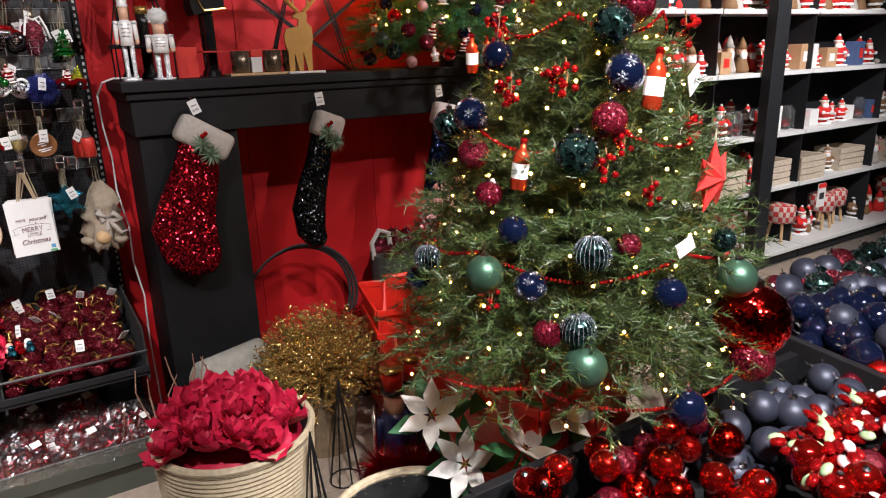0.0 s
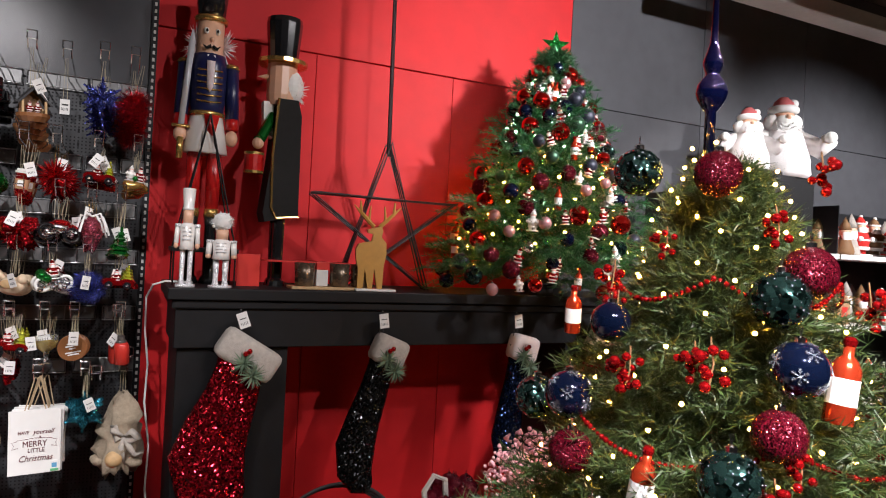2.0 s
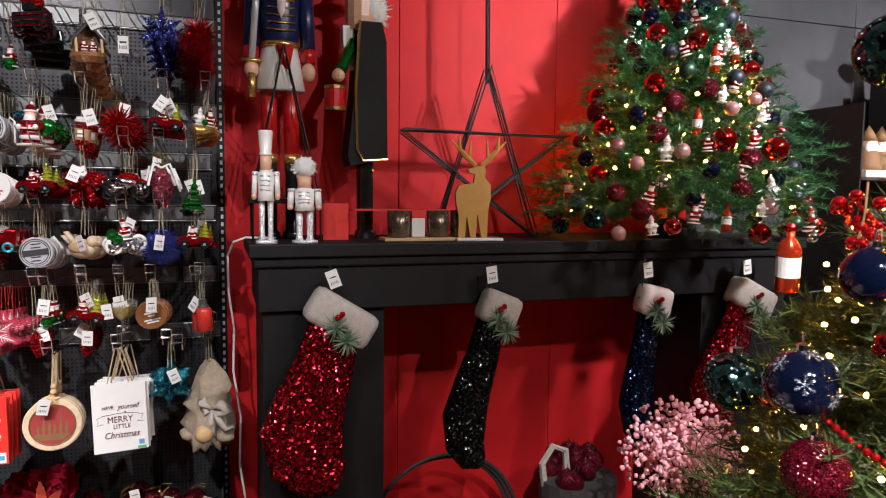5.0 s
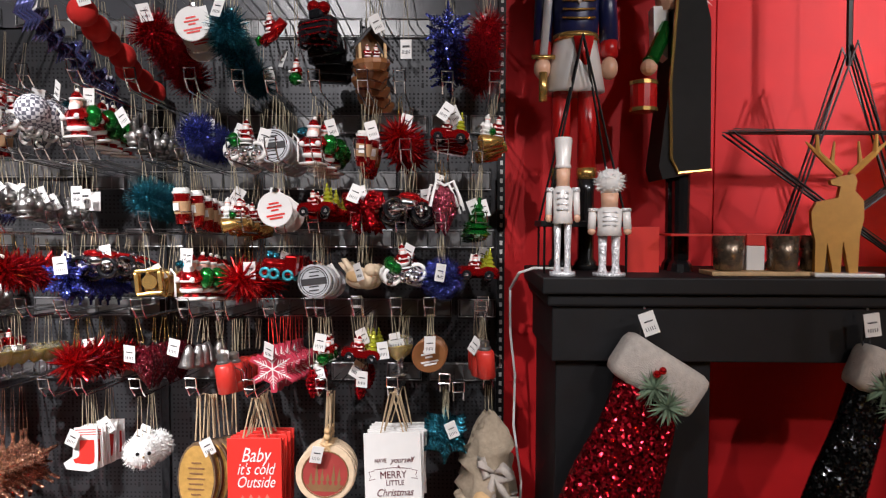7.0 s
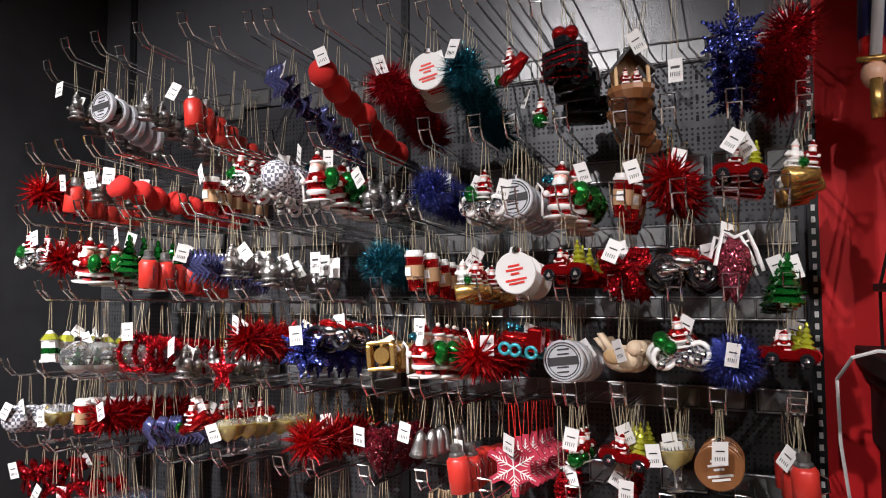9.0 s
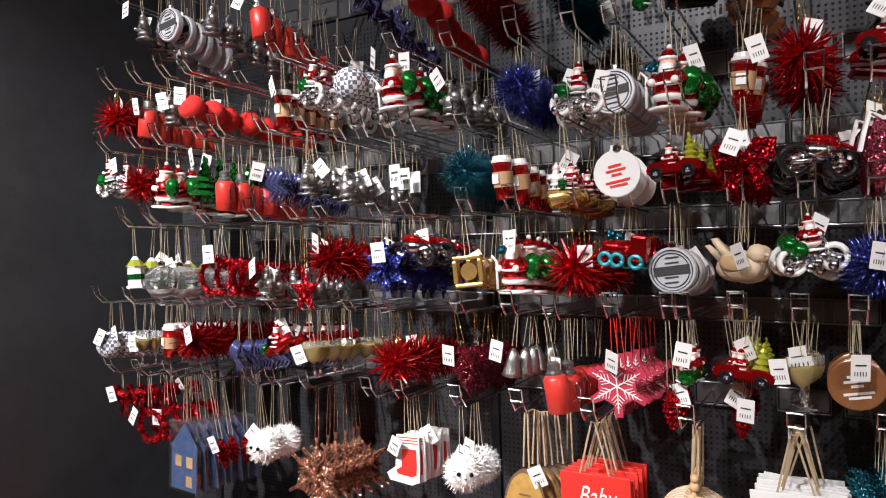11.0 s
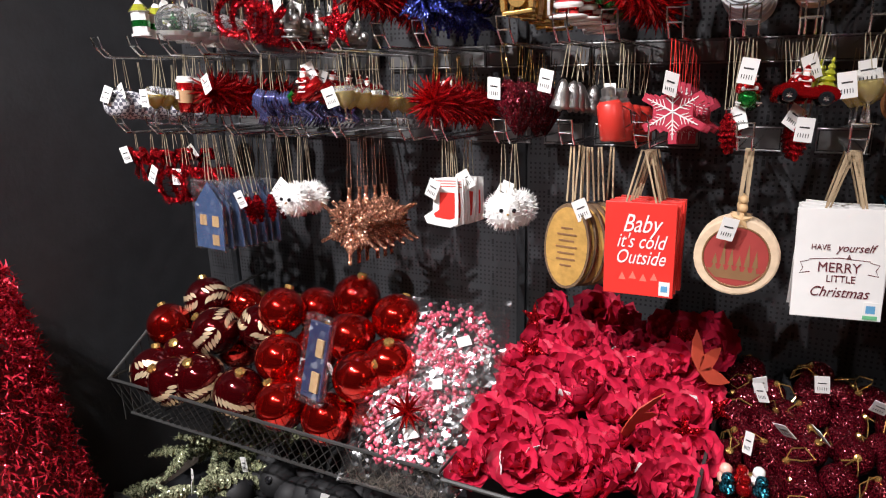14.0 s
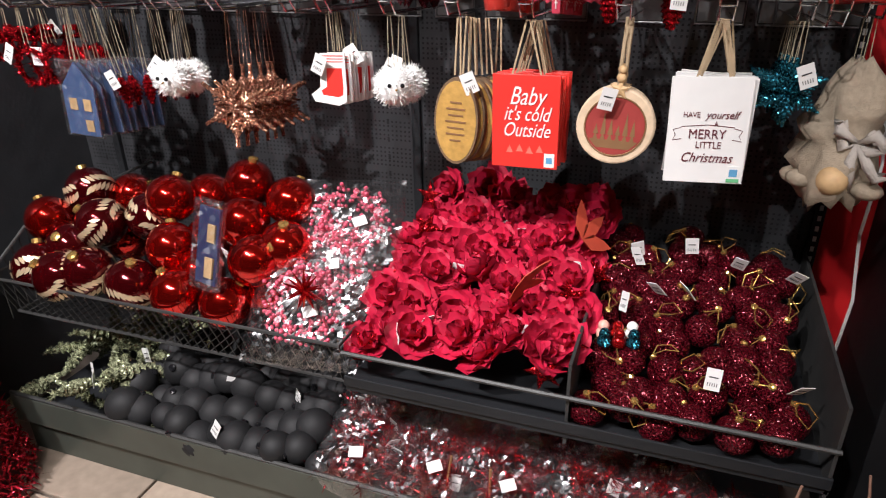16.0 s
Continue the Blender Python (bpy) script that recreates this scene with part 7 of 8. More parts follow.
def shelf_thing(x, y, z, which):
    if which == "figure":
        h = g.uniform(0.14, 0.24)
        o = mesh_ob("santa_figure", santa_shape(h, None, (0, 0, h / 2)), [RED_MATT if g.random() < 0.8 else BURNT, FUR, SKIN], True)
        o.matrix_basis = pose(x, y, z, 0, 0, g.uniform(-60, 10))
        tagged(o, "red and white plush Santa figure on a shelf", "figure", "figures on the gift shelves")
    elif which == "doll":
        h = g.uniform(0.16, 0.22)
        bm = lathe([(0.05, 0), (0.055, 0.02), (0.03, 0.1), (0.02, h * 0.6)], 12)
        ball(0.034, bm, (0, 0, h * 0.68), 10, 8, mi=1)
        ball(0.036, bm, (0, -0.014, h * 0.56), 12, 8, 0.9, 0.6, 1.3, mi=2)
        lathe([(0.036, h * 0.75), (0.02, h * 0.95), (0.0, h * 1.15)], 10, bm, None, 0)
        o = mesh_ob("gnome_doll", bm, [(BURNT, RED_MATT, CUFF)[g.randrange(3)], SKIN, FUR], True)
        o.matrix_basis = pose(x, y, z, 0, 0, g.uniform(-40, 20))
        tagged(o, "soft gnome doll standing on a shelf", "doll", "dolls on the gift shelves")
    elif which == "jar":
        t = thing("glass_jar", "clear glass jar with red and white filling", "jar", pose(x, y, z), group="jars on the gift shelves")
        part("glass", lathe([(0.04, 0), (0.045, 0.01), (0.045, 0.13), (0.03, 0.15), (0.03, 0.165)], 14), CLEAR, t, smooth=True)
        part("filling", ball(0.032, None, (0, 0, 0.05), 10, 8), (GLASS_RED, GLASS_WHITE)[g.randrange(2)], t, smooth=True)
    elif which == "box":
        t = thing("gift_box", "stacked pale gift box on a shelf", "box", pose(x, y, z, 0, 0, g.uniform(-8, 8)), group="boxes on the gift shelves")
        h = g.uniform(0.1, 0.2)
        part("body", box(-0.06, -0.05, 0, 0.06, 0.05, h, 0.003), (CARD, NAVY_CARD, KRAFT)[g.randrange(3)], t)
        part("print", box(-0.03, -0.052, h * 0.3, 0.03, -0.0505, h * 0.7), (RED_CARD, CARD)[g.randrange(2)], t)
    elif which == "crate":
        t = thing("wooden_crate", "pale washed wooden slatted crate", "crate", pose(x, y, z, 0, 0, g.uniform(-5, 5)), group="crates on the gift shelves")
        for k in range(4):
            part("slat", box(-0.16, -0.11, 0.045 * k, 0.16, -0.098, 0.045 * k + 0.038, 0.002), PALE_WOOD, t)
            part("slat", box(-0.16, 0.098, 0.045 * k, 0.16, 0.11, 0.045 * k + 0.038, 0.002), PALE_WOOD, t)
        for sx in (-1, 1):
            part("end_board", box(sx * 0.15 - 0.008, -0.0975, 0, sx * 0.15 + 0.008, 0.0975, 0.175, 0.002), PALE_WOOD, t)
        part("base", box(-0.14, -0.097, 0.002, 0.14, 0.097, 0.012), PALE_WOOD, t)
    elif which == "stool":
        t = thing("plaid_stool", "small plaid fabric stool with wooden legs", "stool", pose(x, y, z), group="stools on the gift shelves")
        part("seat", lathe([(0.085, 0.14), (0.1, 0.15), (0.1, 0.26), (0.08, 0.28)], 18), PLAID, t, smooth=True)
        for k in range(4):
            a = math.pi / 4 + math.pi / 2 * k
            part("leg", tube([(0.06 * math.cos(a), 0.06 * math.sin(a), 0.15), (0.085 * math.cos(a), 0.085 * math.sin(a), 0)], 0.011), WOOD, t)


FILL = {0: ("stool", "figure", "stool", "doll"), 1: ("crate", "doll", "figure", "figure"), 2: ("box", "jar", "figure", "jar"), 3: ("figure", "doll", "box", "figure"), 4: ("doll", "figure", "doll", "figure")}
for lev, z in enumerate(LEVELS):
    x = 2.55
    while x < 6.4:
        w = FILL[lev][g.randrange(4)]
        shelf_thing(x, -0.28 + g.uniform(-0.05, 0.03), z + 0.0008, w)
        if w in ("figure", "doll") and x < 4.6:
            shelf_thing(x + 0.05, -0.13, z + 0.0008, w)
        x += {"crate": 0.4, "stool": 0.26, "box": 0.15}.get(w, 0.1)
ROBE, RED_CAP = mat("white_robe", (0.78, 0.75, 0.74), 0.95, vary=0.08, bump=0.8, bump_scale=160), mat("dusky_red_cap", (0.45, 0.1, 0.1), 0.95, vary=0.2, bump=0.6)
for x, y, s in ((2.83, -0.3, 0.33), (3.19, -0.22, 0.45)):
    rs = thing("display_riser", "dark display riser on the top shelf", "riser", pose(x, y, 1.7358), group="display risers")
    part("body", box(-0.14, -0.11, 0, 0.14, 0.11, 0.40, 0.003), BLACK_WOOD, rs)
    bm = lathe([(0.3, 0.0), (0.34, 0.05), (0.33, 0.2), (0.27, 0.42), (0.19, 0.58), (0.1, 0.64)], 24)
    for v in bm.verts:
        v.co *= 1 + 0.16 * noise.noise(v.co * 7)
    ball(0.13, bm, (0, -0.03, 0.72), 14, 10, mi=2)
    ball(0.17, bm, (0, -0.08, 0.58), 16, 12, 0.95, 0.75, 1.25, mi=1)
    ball(0.035, bm, (0, -0.165, 0.72), 10, 8, mi=2)
    for sx in (-1, 1):
        tube([(sx * 0.18, 0.0, 0.5), (sx * 0.42, -0.1, 0.36), (sx * 0.44, -0.26, 0.44)], [0.1, 0.12, 0.1], 12, bm, 0)
        ball(0.07, bm, (sx * 0.44, -0.3, 0.47), 10, 8, mi=1)
        ball(0.11, bm, (sx * 0.12, 0.0, 0.68), 10, 8, mi=1)
    ring(0.13, 0.05, bm, (0, -0.01, 0.83), 20, 8, "z", 1)
    lathe([(0.13, 0.84), (0.11, 0.93), (0.05, 0.99)], 14, bm, None, 3)
    ball(0.055, bm, (0.12, 0.0, 0.92), 10, 8, mi=1)
    spikes(0.2, 420, 0.02, 6, bm, (0, -0.1, 0.55), flat=0.7, inner=0.1, mi=1)
    for v in bm.verts:
        v.co *= s
    o = mesh_ob("santa_doll", bm, [ROBE, FUR, SKIN, RED_CAP], True)
    o.matrix_basis = pose(x, y, 2.1362, 0, 0, -30)
    tagged(o, "large white-robed bearded Santa doll on a riser", "doll")
for x, z, s in ((2.75, 1.15, 1.0), (4.75, 0.42, 1.0), (2.9, 0.82, 1.2)):
    sg = thing("price_sign", "white price sign with red heading at the shelf edge", "price sign", pose(x, -0.44, z), group="shelf price signs")
    part("card", box(-0.05, -0.003, -0.09, 0.05, 0.003, 0.09), CARD, sg)
    part("heading", box(-0.05, -0.0045, 0.055, 0.05, -0.0032, 0.09), RED_CARD, sg)
    part("mark", box(-0.03, -0.0045, -0.03, 0.03, -0.0032, 0.02), INK, sg)
    part("holder", box(-0.01, 0.0032, 0.0, 0.01, 0.022, 0.03), CHROME, sg)

# ---- bauble tables ----
MINT, PALE_CANDY = mat("mint_candy", (0.26, 0.38, 0.2), 0.5), mat("pale_candy", (0.45, 0.4, 0.38), 0.5)
PLASTIC_RED = mat("red_plastic", (0.68, 0.022, 0.012), 0.35, vary=0.06)


def table_bin(name, label, m, w, d, h, deep):
    t = thing(name, label, "display bin", m)
    part("base", box(-w / 2, -d / 2, h - deep - 0.02, w / 2, d / 2, h - deep, 0.002), BLACK_WOOD, t)
    for sx in (-1, 1):
        part("side", box(sx * w / 2 - 0.014, -d / 2, 0.0, sx * w / 2 + 0.014, d / 2, h, 0.002), BLACK_WOOD, t)
        part("board", box(-w / 2 + 0.0145, sx * d / 2 - 0.014, 0.0, w / 2 - 0.0145, sx * d / 2 + 0.014, h, 0.002), BLACK_WOOD, t)
    return t


table_bin("bauble_bin", "black wooden bin heaped with red baubles", pose(1.15, -2.52, 0, 0, 0, 0), 1.44, 0.86, 0.62, 0.16)
table_bin("bauble_bin", "black wooden bin filled with navy and grey baubles", pose(2.15, -2.1, 0, 0, 0, -8), 0.95, 0.75, 0.66, 0.16)
for k in range(240):
    x, y = 0.48 + 1.3 * g.random(), -2.9 + 0.76 * g.random()
    nm, r = (("red_disco_ball", 0.036), ("mirror_tile_ball", 0.042), ("maroon_ball", 0.034), ("red_disco_ball", 0.04), ("mirror_tile_ball", 0.036))[g.randrange(5)]
    if 1.06 < x < 1.62 and y > -2.36:
        nm, r = "slate", 0.045
    if nm == "slate":
        nm = "slate_ball"
    copy_thing(PROTO[nm], pose(x, y, 0.57 + g.uniform(0, 0.09) - (0.05 if nm == "slate_ball" else 0), g.uniform(-60, 60), g.uniform(-60, 60), g.uniform(0, 360)) @ Matrix.Scale(r, 4))
for k in range(130):
    x, y = -0.41 + 0.82 * g.random(), -0.31 + 0.62 * g.random()
    nm = ("navy_ball", "navy_ball", "navy_ball", "slate_ball")[g.randrange(4)] if y + 0.5 * x < 0.02 else ("forest_ball", "slate_ball", "maroon_ball", "forest_ball")[g.randrange(4)]
    q = pose(2.15, -2.1, 0.59 + g.uniform(0, 0.09) + 0.1 * (x + 0.4), 0, 0, -8) @ pose(x, y, 0)
    copy_thing(PROTO[nm], q @ pose(0, 0, 0, g.uniform(-60, 60), g.uniform(-60, 60), 0) @ Matrix.Scale(g.uniform(0.042, 0.055), 4))
for k in range(26):
    x, y = 1.0 + 0.62 * g.random(), -2.7 + 0.34 * g.random()
    t = thing("candy_spray", "red, white and lime candy ornament spray", "ornament", pose(x, y, 0.67, g.uniform(-30, 30), g.uniform(-30, 30), g.uniform(0, 360)) @ Matrix.Scale(1.1, 4), group="candy sprays in the bin")
    for j in range(6):
        part("sweet", ball(0.012, None, (0.02 * math.cos(j), 0.02 * math.sin(j), 0.008 * (j % 3)), 8, 6, 1, 1.5, 0.7), (GLASS_RED, MINT if k % 2 else PALE_CANDY, GLASS_RED)[j % 3], t, smooth=True)

# ---- baskets and goods on the floor in front of the mantel ----
BAMBOO = mat("pale_bamboo", (0.42, 0.345, 0.23), 0.55, vary=0.25, scale=30)


def bamboo_basket(m, r, h, label):
    t = thing("bamboo_basket", label, "basket", m, group="round bamboo baskets")
    n = 26
    for k in range(n):
        z = h * k / n
        rr = r * (0.86 + 0.14 * (k / n) ** 0.7)
        part("coil", ring(rr, h / n * 0.56, None, (0, 0, z + h / n / 2), 40, 6, "z"), BAMBOO, t)
    part("rim", ring(r * 1.0, 0.013, None, (0, 0, h + 0.006), 40, 8, "z"), BAMBOO, t)
    part("lining", lathe([(r * 0.8, 0.01), (r * 0.84, 0.02), (r * 0.96, h)], 32, cap=False), VELVET, t, smooth=True)
    part("base", lathe([(r * 0.84, 0.0), (r * 0.84, 0.012)], 32), VELVET, t)
    return t


bamboo_basket(pose(0.16, -1.15, 0), 0.245, 0.40, "pale coiled bamboo basket full of red flowers")
bamboo_basket(pose(0.43, -1.83, 0), 0.21, 0.38, "pale coiled bamboo basket with a dark lining")
for k in range(26):
    a, rr = k * 2.39996, 0.2 * math.sqrt((k + 0.5) / 26)
    o = lay("fabric_rose", 0.16 + rr * math.cos(a), -1.15 + rr * math.sin(a), 0.40 + 0.05 * (1 - rr / 0.2) + g.uniform(0, 0.04), g.uniform(-25, 35), g.uniform(-25, 25), g.uniform(0, 360), g.uniform(1.05, 1.45))
filler = thing("basket_filler", "dark red tissue filling the basket", "filling", pose(0.16, -1.15, 0))
part("tissue", lathe([(0.17, 0.013), (0.215, 0.36), (0.12, 0.40), (0.0, 0.41)], 24), ROSE, filler, smooth=True)
for k in range(6):
    lay("star_pick", 0.16 + g.uniform(-0.14, 0.14), -1.15 + g.uniform(-0.14, 0.14), 0.49, g.uniform(40, 80), 0, g.uniform(0, 360))
for px, py, hh in ((0.33, -1.38, 0.45), (0.56, -1.06, 0.42)):
    wt = thing("wire_tree", "thin black wire cone tree", "wire frame", pose(px, py, 0), group="wire cone trees")
    for k in range(8):
        a = 2 * math.pi * k / 8
        part("wire", tube([(0.06 * math.cos(a), 0.06 * math.sin(a), 0), (0, 0, hh)], 0.0028, 4), WIRE, wt)
    part("hoop", ring(0.06, 0.003, None, (0, 0, 0.004), 24, 5, "z"), WIRE, wt)

gold = thing("gold_tinsel_bush", "bushy gold glitter foliage bunch in a dark pot", "artificial plant", pose(0.60, -0.78, 0))
part("pot", lathe([(0.12, 0), (0.15, 0.24), (0.16, 0.25)], 20), mat("brown_wicker", (0.2, 0.14, 0.08), 0.8, vary=0.3, bump=0.8, bump_scale=90), gold)
verts, faces = [], []
for k in range(1100):
    d = Vector((g.gauss(0, 1), g.gauss(0, 1), g.gauss(0.35, 0.8))).normalized()
    if d.z < -0.4:
        continue
    c = Vector((0, 0, 0.34))
    p0, p1 = c + d * 0.06, c + Vector((d.x * 0.27, d.y * 0.27, d.z * 0.25)) * g.uniform(0.75, 1.05)
    for j in range(9):
        q = p0.lerp(p1, j / 8)
        for _ in range(2):
            v = (d + Vector((g.gauss(0, 0.8), g.gauss(0, 0.8), g.gauss(0, 0.8)))).normalized() * 0.022
            s = v.orthogonal().normalized() * 0.0032
            i = len(verts)
            verts += [q - s, q + s, q + v]
            faces.append((i, i + 1, i + 2))
me = bpy.data.meshes.new("foliage")
me.from_pydata(verts, [], faces)
me.materials.append(G_GOLD)
o = new("foliage", me)
o.parent = gold
tagged(o, "gold glitter foliage", kind="stuff")

tn = thing("wicker_basket", "grey wicker basket with dark red pinecones in the fireplace", "basket", pose(1.2, -0.36, 0.32))
part("body", lathe([(0.11, -0.35), (0.13, 0.05), (0.14, 0.3)], 20), mat("grey_wicker", (0.05, 0.047, 0.043), 0.85, vary=0.3, bump=0.9, bump_scale=90), tn)
part("handle", tube([(-0.13, 0, 0.28), (-0.14, 0, 0.36), (-0.1, 0, 0.42), (-0.05, 0, 0.4), (-0.04, 0, 0.3)], 0.012), CUFF, tn)
for k in range(20):
    copy_thing(PROTO["maroon_ball"], pose(1.2 + g.uniform(-0.09, 0.09), -0.36 + g.uniform(-0.09, 0.09), 0.63 + g.uniform(0, 0.05)) @ Matrix.Scale(0.035, 4))
pk = thing("pink_berry_bunch", "bunch of frosted pink berry stems", "artificial plant", pose(1.2, -0.92, 0))
part("vase", lathe([(0.06, 0), (0.08, 0.3), (0.05, 0.6), (0.06, 0.72)], 16), BLACK_WOOD, pk)
spots = []
for k in range(1100):
    d = Vector((g.gauss(0, 1), g.gauss(0, 1), g.gauss(0.2, 0.9))).normalized() * g.uniform(0.05, 0.17)
    spots.append((d.x, d.y, 0.9 + d.z, g.uniform(0.005, 0.0085)))
dots("berry_cluster", pk, mat("frosted_pink", (0.85, 0.42, 0.48), 0.5, vary=0.25), spots, "frosted pink berries")
part("stem", tube([(0, 0, 0.7), (0, 0, 0.9)], 0.006), BURNT, pk)
hp = thing("wreath_hoop", "large dark rattan hoop leaning in the fireplace", "hoop", pose(0.74, -0.2, 0.42))
for k in range(3):
    part("hoop", ring(0.26 + 0.008 * k, 0.007, None, (0.006 * k, -0.01 * k, 0), 48), INK, hp)
part("stand", tube([(0.0, 0.02, -0.42), (0.0, 0.02, -0.26)], 0.01), INK, hp)
rb = thing("red_berry_bowl", "dark bowl of shiny red berries in the fireplace", "bowl", pose(0.92, -0.48, 0.28))
part("bowl", lathe([(0.05, -0.28), (0.05, -0.02), (0.15, 0.06)], 20), BLACK_WOOD, rb)
dots("berry_cluster", rb, GLASS_RED, [(g.gauss(0, 0.06), g.gauss(0, 0.06), 0.075 + g.uniform(0, 0.04), 0.014) for k in range(150)], "shiny red berries", 8, 6)
cu = thing("grey_cushion", "rolled grey and green felt throw on the floor", "throw", pose(0.31, -0.56, 0.0, 0, 0, 20) @ Matrix.Diagonal((1, 1, 1.45, 1)))
part("roll", lathe([(0.07, -0.16), (0.085, -0.14), (0.085, 0.14), (0.07, 0.16)], 18, None, pose(0, 0, 0.2, 0, 90, 0)), mat("grey_felt", (0.3, 0.29, 0.25), 0.95, vary=0.25, bump=0.6, bump_scale=200), cu, smooth=True)
part("lower_roll", lathe([(0.08, -0.17), (0.095, -0.15), (0.095, 0.15), (0.08, 0.17)], 18, None, pose(0, 0.0, 0.07, 0, 90, 0)), CUFF, cu, smooth=True)

# red plastic shopping baskets
for bx, by, bz, rz in ((0.98, -1.7, 0.0, 15), (0.975, -1.705, 0.2, 12), (1.05, -0.88, 0.0, -10), (1.04, -0.86, 0.18, -14)):
    t = thing("shopping_basket", "bright red plastic shopping basket", "shopping basket", pose(bx, by, bz, 0, 0, rz), group="red shopping baskets")
    part("base", box(-0.2, -0.14, 0.0, 0.2, 0.14, 0.02, 0.004), PLASTIC_RED, t)
    for z in (0.1, 0.2, 0.3, 0.4):
        e = 0.06 * z
        for sg in (-1, 1):
            part("bar", box(-0.21 - e, sg * (0.15 + e) - 0.006, z, 0.21 + e, sg * (0.15 + e) + 0.006, z + 0.028, 0.003), PLASTIC_RED, t)
            part("bar", box(sg * (0.21 + e) - 0.006, -0.144 - e, z + 0.001, sg * (0.21 + e) + 0.006, 0.144 + e, z + 0.029, 0.003), PLASTIC_RED, t)
    for k in range(7):
        x = -0.2 + 0.066 * k
        for sg in (-1, 1):
            part("rib", box(x - 0.005, sg * 0.158 - 0.004, 0.02, x + 0.005, sg * 0.158 + 0.004, 0.42), PLASTIC_RED, t)
    for sg in (-1, 1):
        part("panel", box(-0.215, sg * 0.162 - 0.002, 0.1, 0.215, sg * 0.162 + 0.002, 0.4), PLASTIC_RED, t)
        part("panel", box(sg * 0.222 - 0.002, -0.155, 0.1, sg * 0.222 + 0.002, 0.155, 0.4), PLASTIC_RED, t)
    part("handle", tube([(-0.2, -0.17, 0.42), (-0.18, -0.1, 0.53), (0.18, -0.1, 0.53), (0.2, -0.17, 0.42)], 0.011, 8), PLASTIC_RED, t)

for x, y in ((0.675, -1.27), (0.765, -1.23)):
    bm = lathe([(0.045, 0), (0.045, 0.03)], 14, None, None, 3)
    for sx in (-1, 1):
        lathe([(0.022, 0.03), (0.02, 0.2)], 10, bm, pose(sx * 0.024, 0, 0), 3)
        tube([(sx * 0.055, 0, 0.33), (sx * 0.06, -0.01, 0.22)], 0.017, 8, bm, 0)
        ball(0.016, bm, (sx * 0.06, -0.012, 0.2), 8, 6, mi=1)
    lathe([(0.045, 0.19), (0.042, 0.25), (0.048, 0.34), (0.03, 0.36)], 14, bm, None, 0)
    lathe([(0.033, 0.35), (0.035, 0.43)], 12, bm, None, 1)
    spikes(0.055, 90, 0.01, 2, bm, (0, 0.012, 0.385), mi=4)
    lathe([(0.042, 0.43), (0.042, 0.44)], 14, bm, None, 3)
    lathe([(0.034, 0.44), (0.04, 0.52)], 14, bm, None, 2)
    lathe([(0.042, 0.51), (0.042, 0.525)], 14, bm, None, 5)
    slab([(-0.075, 0.15), (-0.065, 0.15), (-0.06, 0.36), (-0.07, 0.4), (-0.08, 0.36)], 0.006, bm, pose(0, -0.03, 0), 6)
    o = mesh_ob("nutcracker", bm, [NAVY, SKIN, PLASTIC_RED, BLACK_GLOSS, FUR, GLASS_GOLD, SILVER], True)
    o.matrix_basis = pose(x, y, 0, 0, 0, -25)
    tagged(o, "toy soldier nutcracker with red hat standing on the floor", "nutcracker", "floor nutcrackers")
POINSETTIA = mat("white_petal", (0.8, 0.79, 0.74), 0.7, vary=0.06)
LEAFG = mat("green_fabric_leaf", (0.04, 0.16, 0.06), 0.6, vary=0.3)
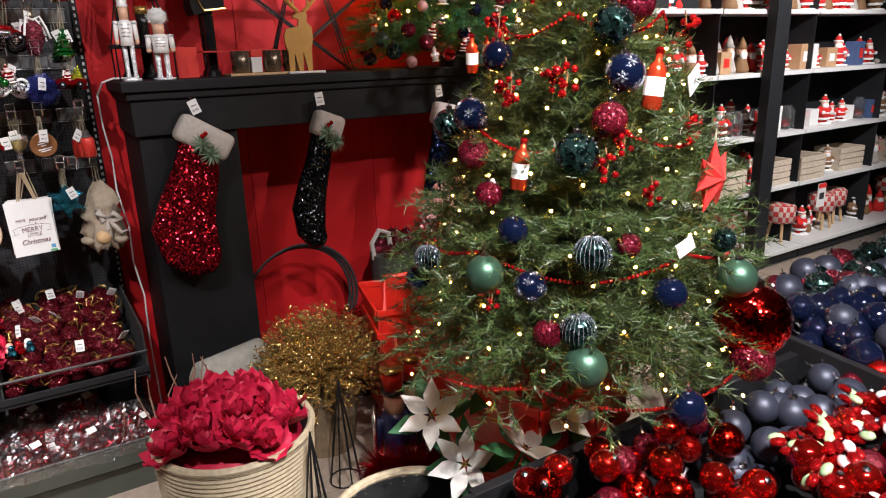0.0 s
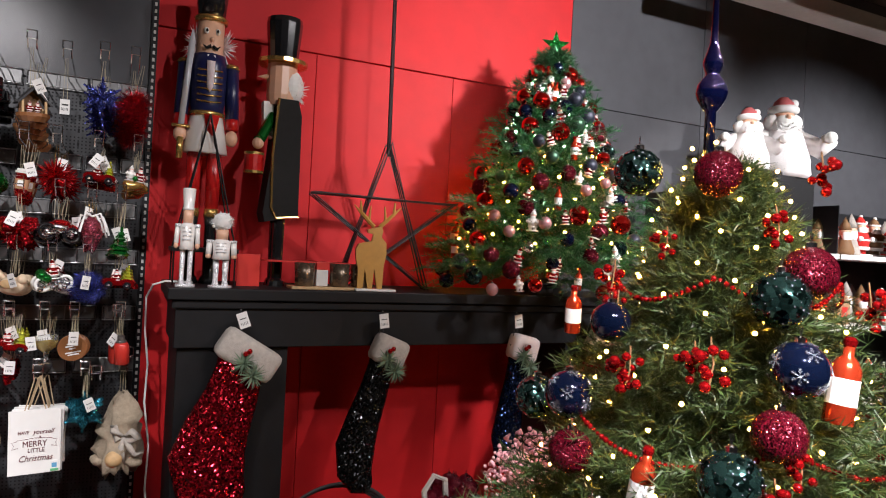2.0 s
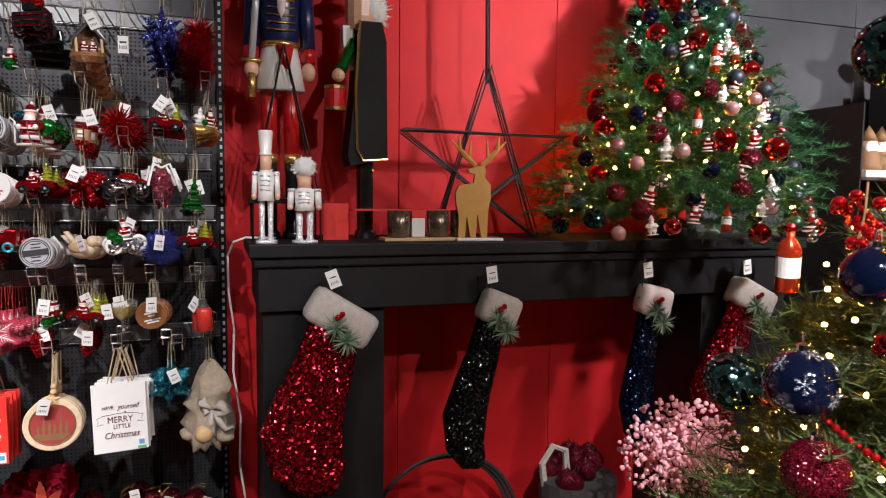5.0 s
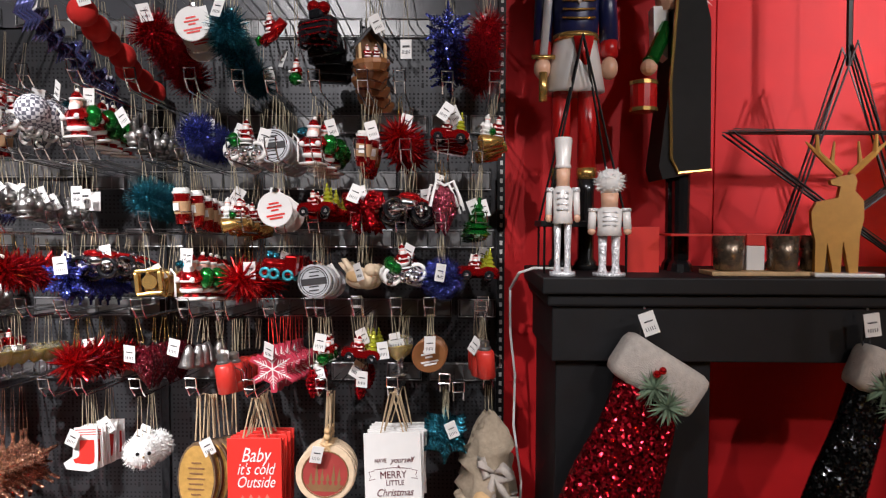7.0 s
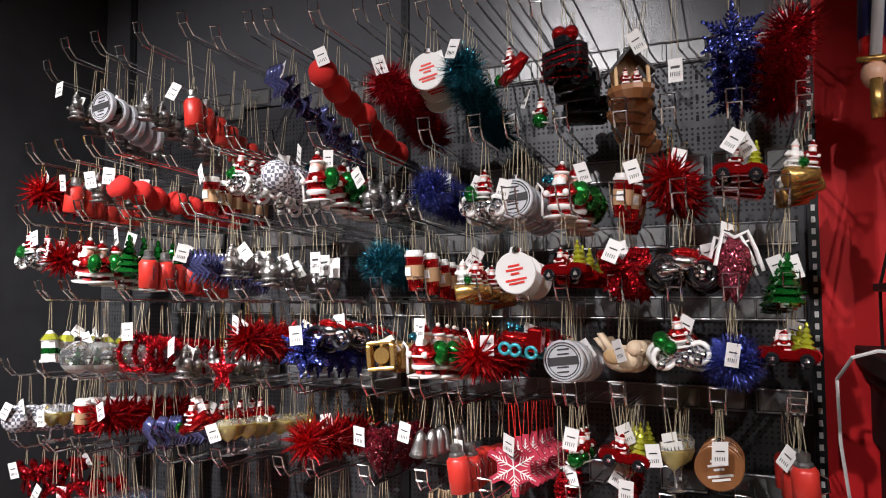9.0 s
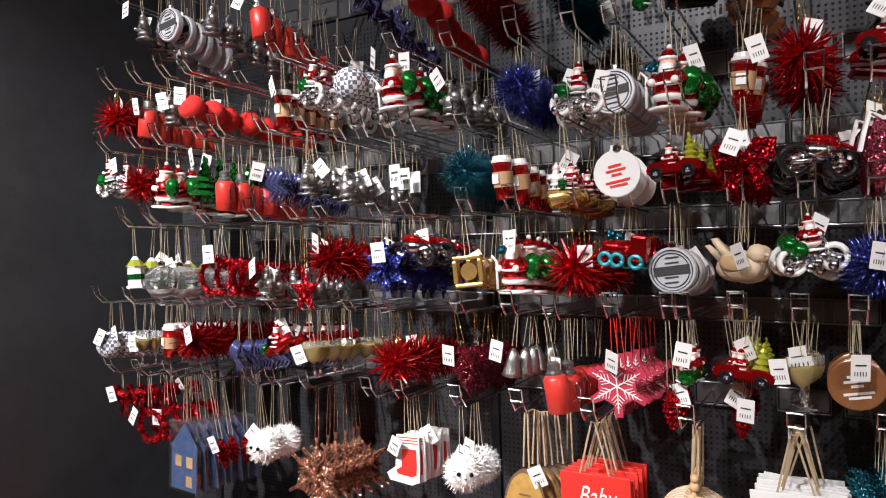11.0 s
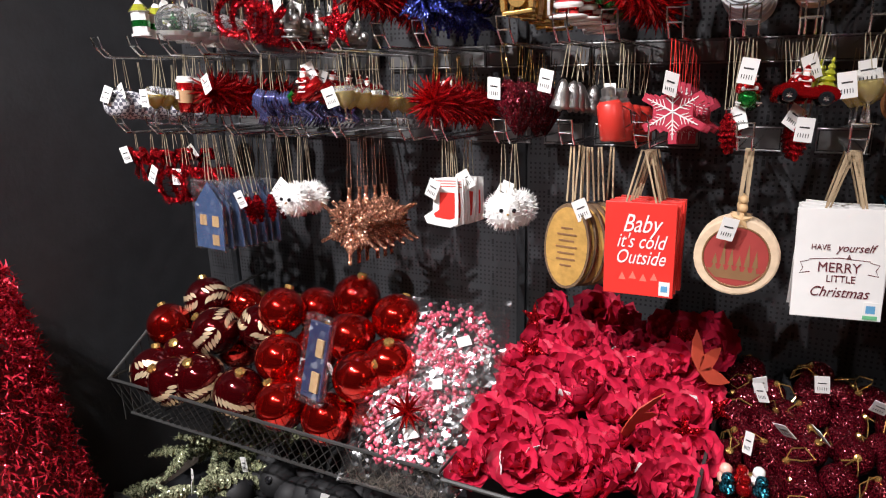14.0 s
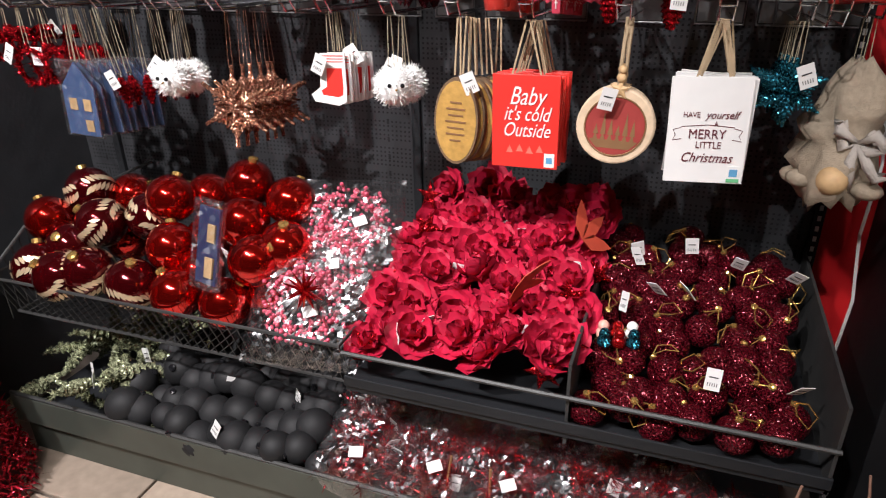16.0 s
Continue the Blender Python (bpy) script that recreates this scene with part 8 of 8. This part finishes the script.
for x, y, z, rx, rz in ((0.60, -1.66, 0.55, 50, -35), (0.80, -1.68, 0.60, 25, 10), (0.72, -1.93, 0.54, 30, 60), (0.62, -1.80, 0.46, 60, -60), (0.88, -1.9, 0.56, 20, 0)):
    t = thing("poinsettia", "white artificial poinsettia with green leaves", "artificial flower", pose(x, y, z, rx, 0, rz), group="white poinsettias")
    petal_out = [(0, 0.01), (0.022, 0.035), (0.024, 0.06), (0.0, 0.11), (-0.024, 0.06), (-0.022, 0.035)]
    for k in range(6):
        part("petal", slab(petal_out, 0.002), POINSETTIA, t, m=pose(0, 0, 0, 0, 0, 60 * k) @ pose(0, 0, 0, -70, 0, 0))
    for k in range(4):
        part("leaf", slab([(a * 1.2, b * 1.25) for a, b in petal_out], 0.002), LEAFG, t, m=pose(0, 0, -0.012, 0, 0, 90 * k + 20) @ pose(0, 0, 0, -95, 0, 0))
    part("heart", ball(0.008, None, (0, 0, 0.006), 8, 6), GLASS_GOLD, t)
    part("stem", tube([(0, 0, 0), (0, -0.03, -0.3)], 0.004), LEAFG, t)
for k in range(3):
    t = thing("tinsel_bunch", "shiny red tinsel bunch on the floor", "tinsel", pose(0.58 + 0.1 * k, -1.33 - 0.04 * k, 0.2), group="red tinsel bunches")
    tagged(part("tinsel", spikes(0.1, 420, 0.005, 40 + k), G_RED, t), "red tinsel strands", kind="stuff")
    part("pot", lathe([(0.05, -0.2), (0.06, -0.03)], 14), BLACK_WOOD, t)
dried = thing("dried_branch", "curly pinkish brown dried branch beside the bins", "dried branch", pose(0.055, -0.72, 0.0) @ Matrix.Diagonal((1, 1, 0.8, 1)))
for k in range(9):
    a = g.uniform(0, 6.28)
    pts = [(0.02 * math.cos(a), 0.02 * math.sin(a), 0.0)]
    for j in range(1, 7):
        pts.append((0.02 * math.cos(a) * (1 + j) + g.uniform(-0.03, 0.03), 0.012 * math.sin(a) * (1 + j) + g.uniform(-0.02, 0.02), 0.1 * j))
    part("twig", tube(pts, [0.004, 0.004, 0.0035, 0.004, 0.0035, 0.003, 0.002], 6), mat("curly_branch", (0.3, 0.16, 0.11), 0.8, vary=0.2), dried)

for table in (PROTO,):
    for p in list(table.values()):
        for o in (*p.children_recursive, p):
            bpy.data.objects.remove(o)

# ---- floor tiles ----
TILE_MESH = None
g = random.Random(77)
for i in range(22):
    for j in range(13):
        x, y = -3.0 + 0.42 * i + (0.14 if j % 2 else 0.0), -4.3 + 0.305 * j
        if x > 4.6 or y > -0.42 or y < -3.7 or x < -2.9:
            continue
        if TILE_MESH is None:
            o = part("tile", box(-0.205, -0.148, -0.012, 0.205, 0.148, 0.0, 0.004), STONE, FLOOR_BASE)
            TILE_MESH = o.data
        else:
            o = new("tile", TILE_MESH)
            o.parent = FLOOR_BASE
        o.location = (x, y, g.uniform(-0.0012, 0.0))

# joined small pieces too fine to pick apart
JOINED = ("spiky_burst", "drop_cluster", "cone", "tinsel", "glitter_tips")
for o in bpy.data.objects:
    if o.name.split(".")[0] in JOINED and o.parent:
        o["kind"] = "stuff"
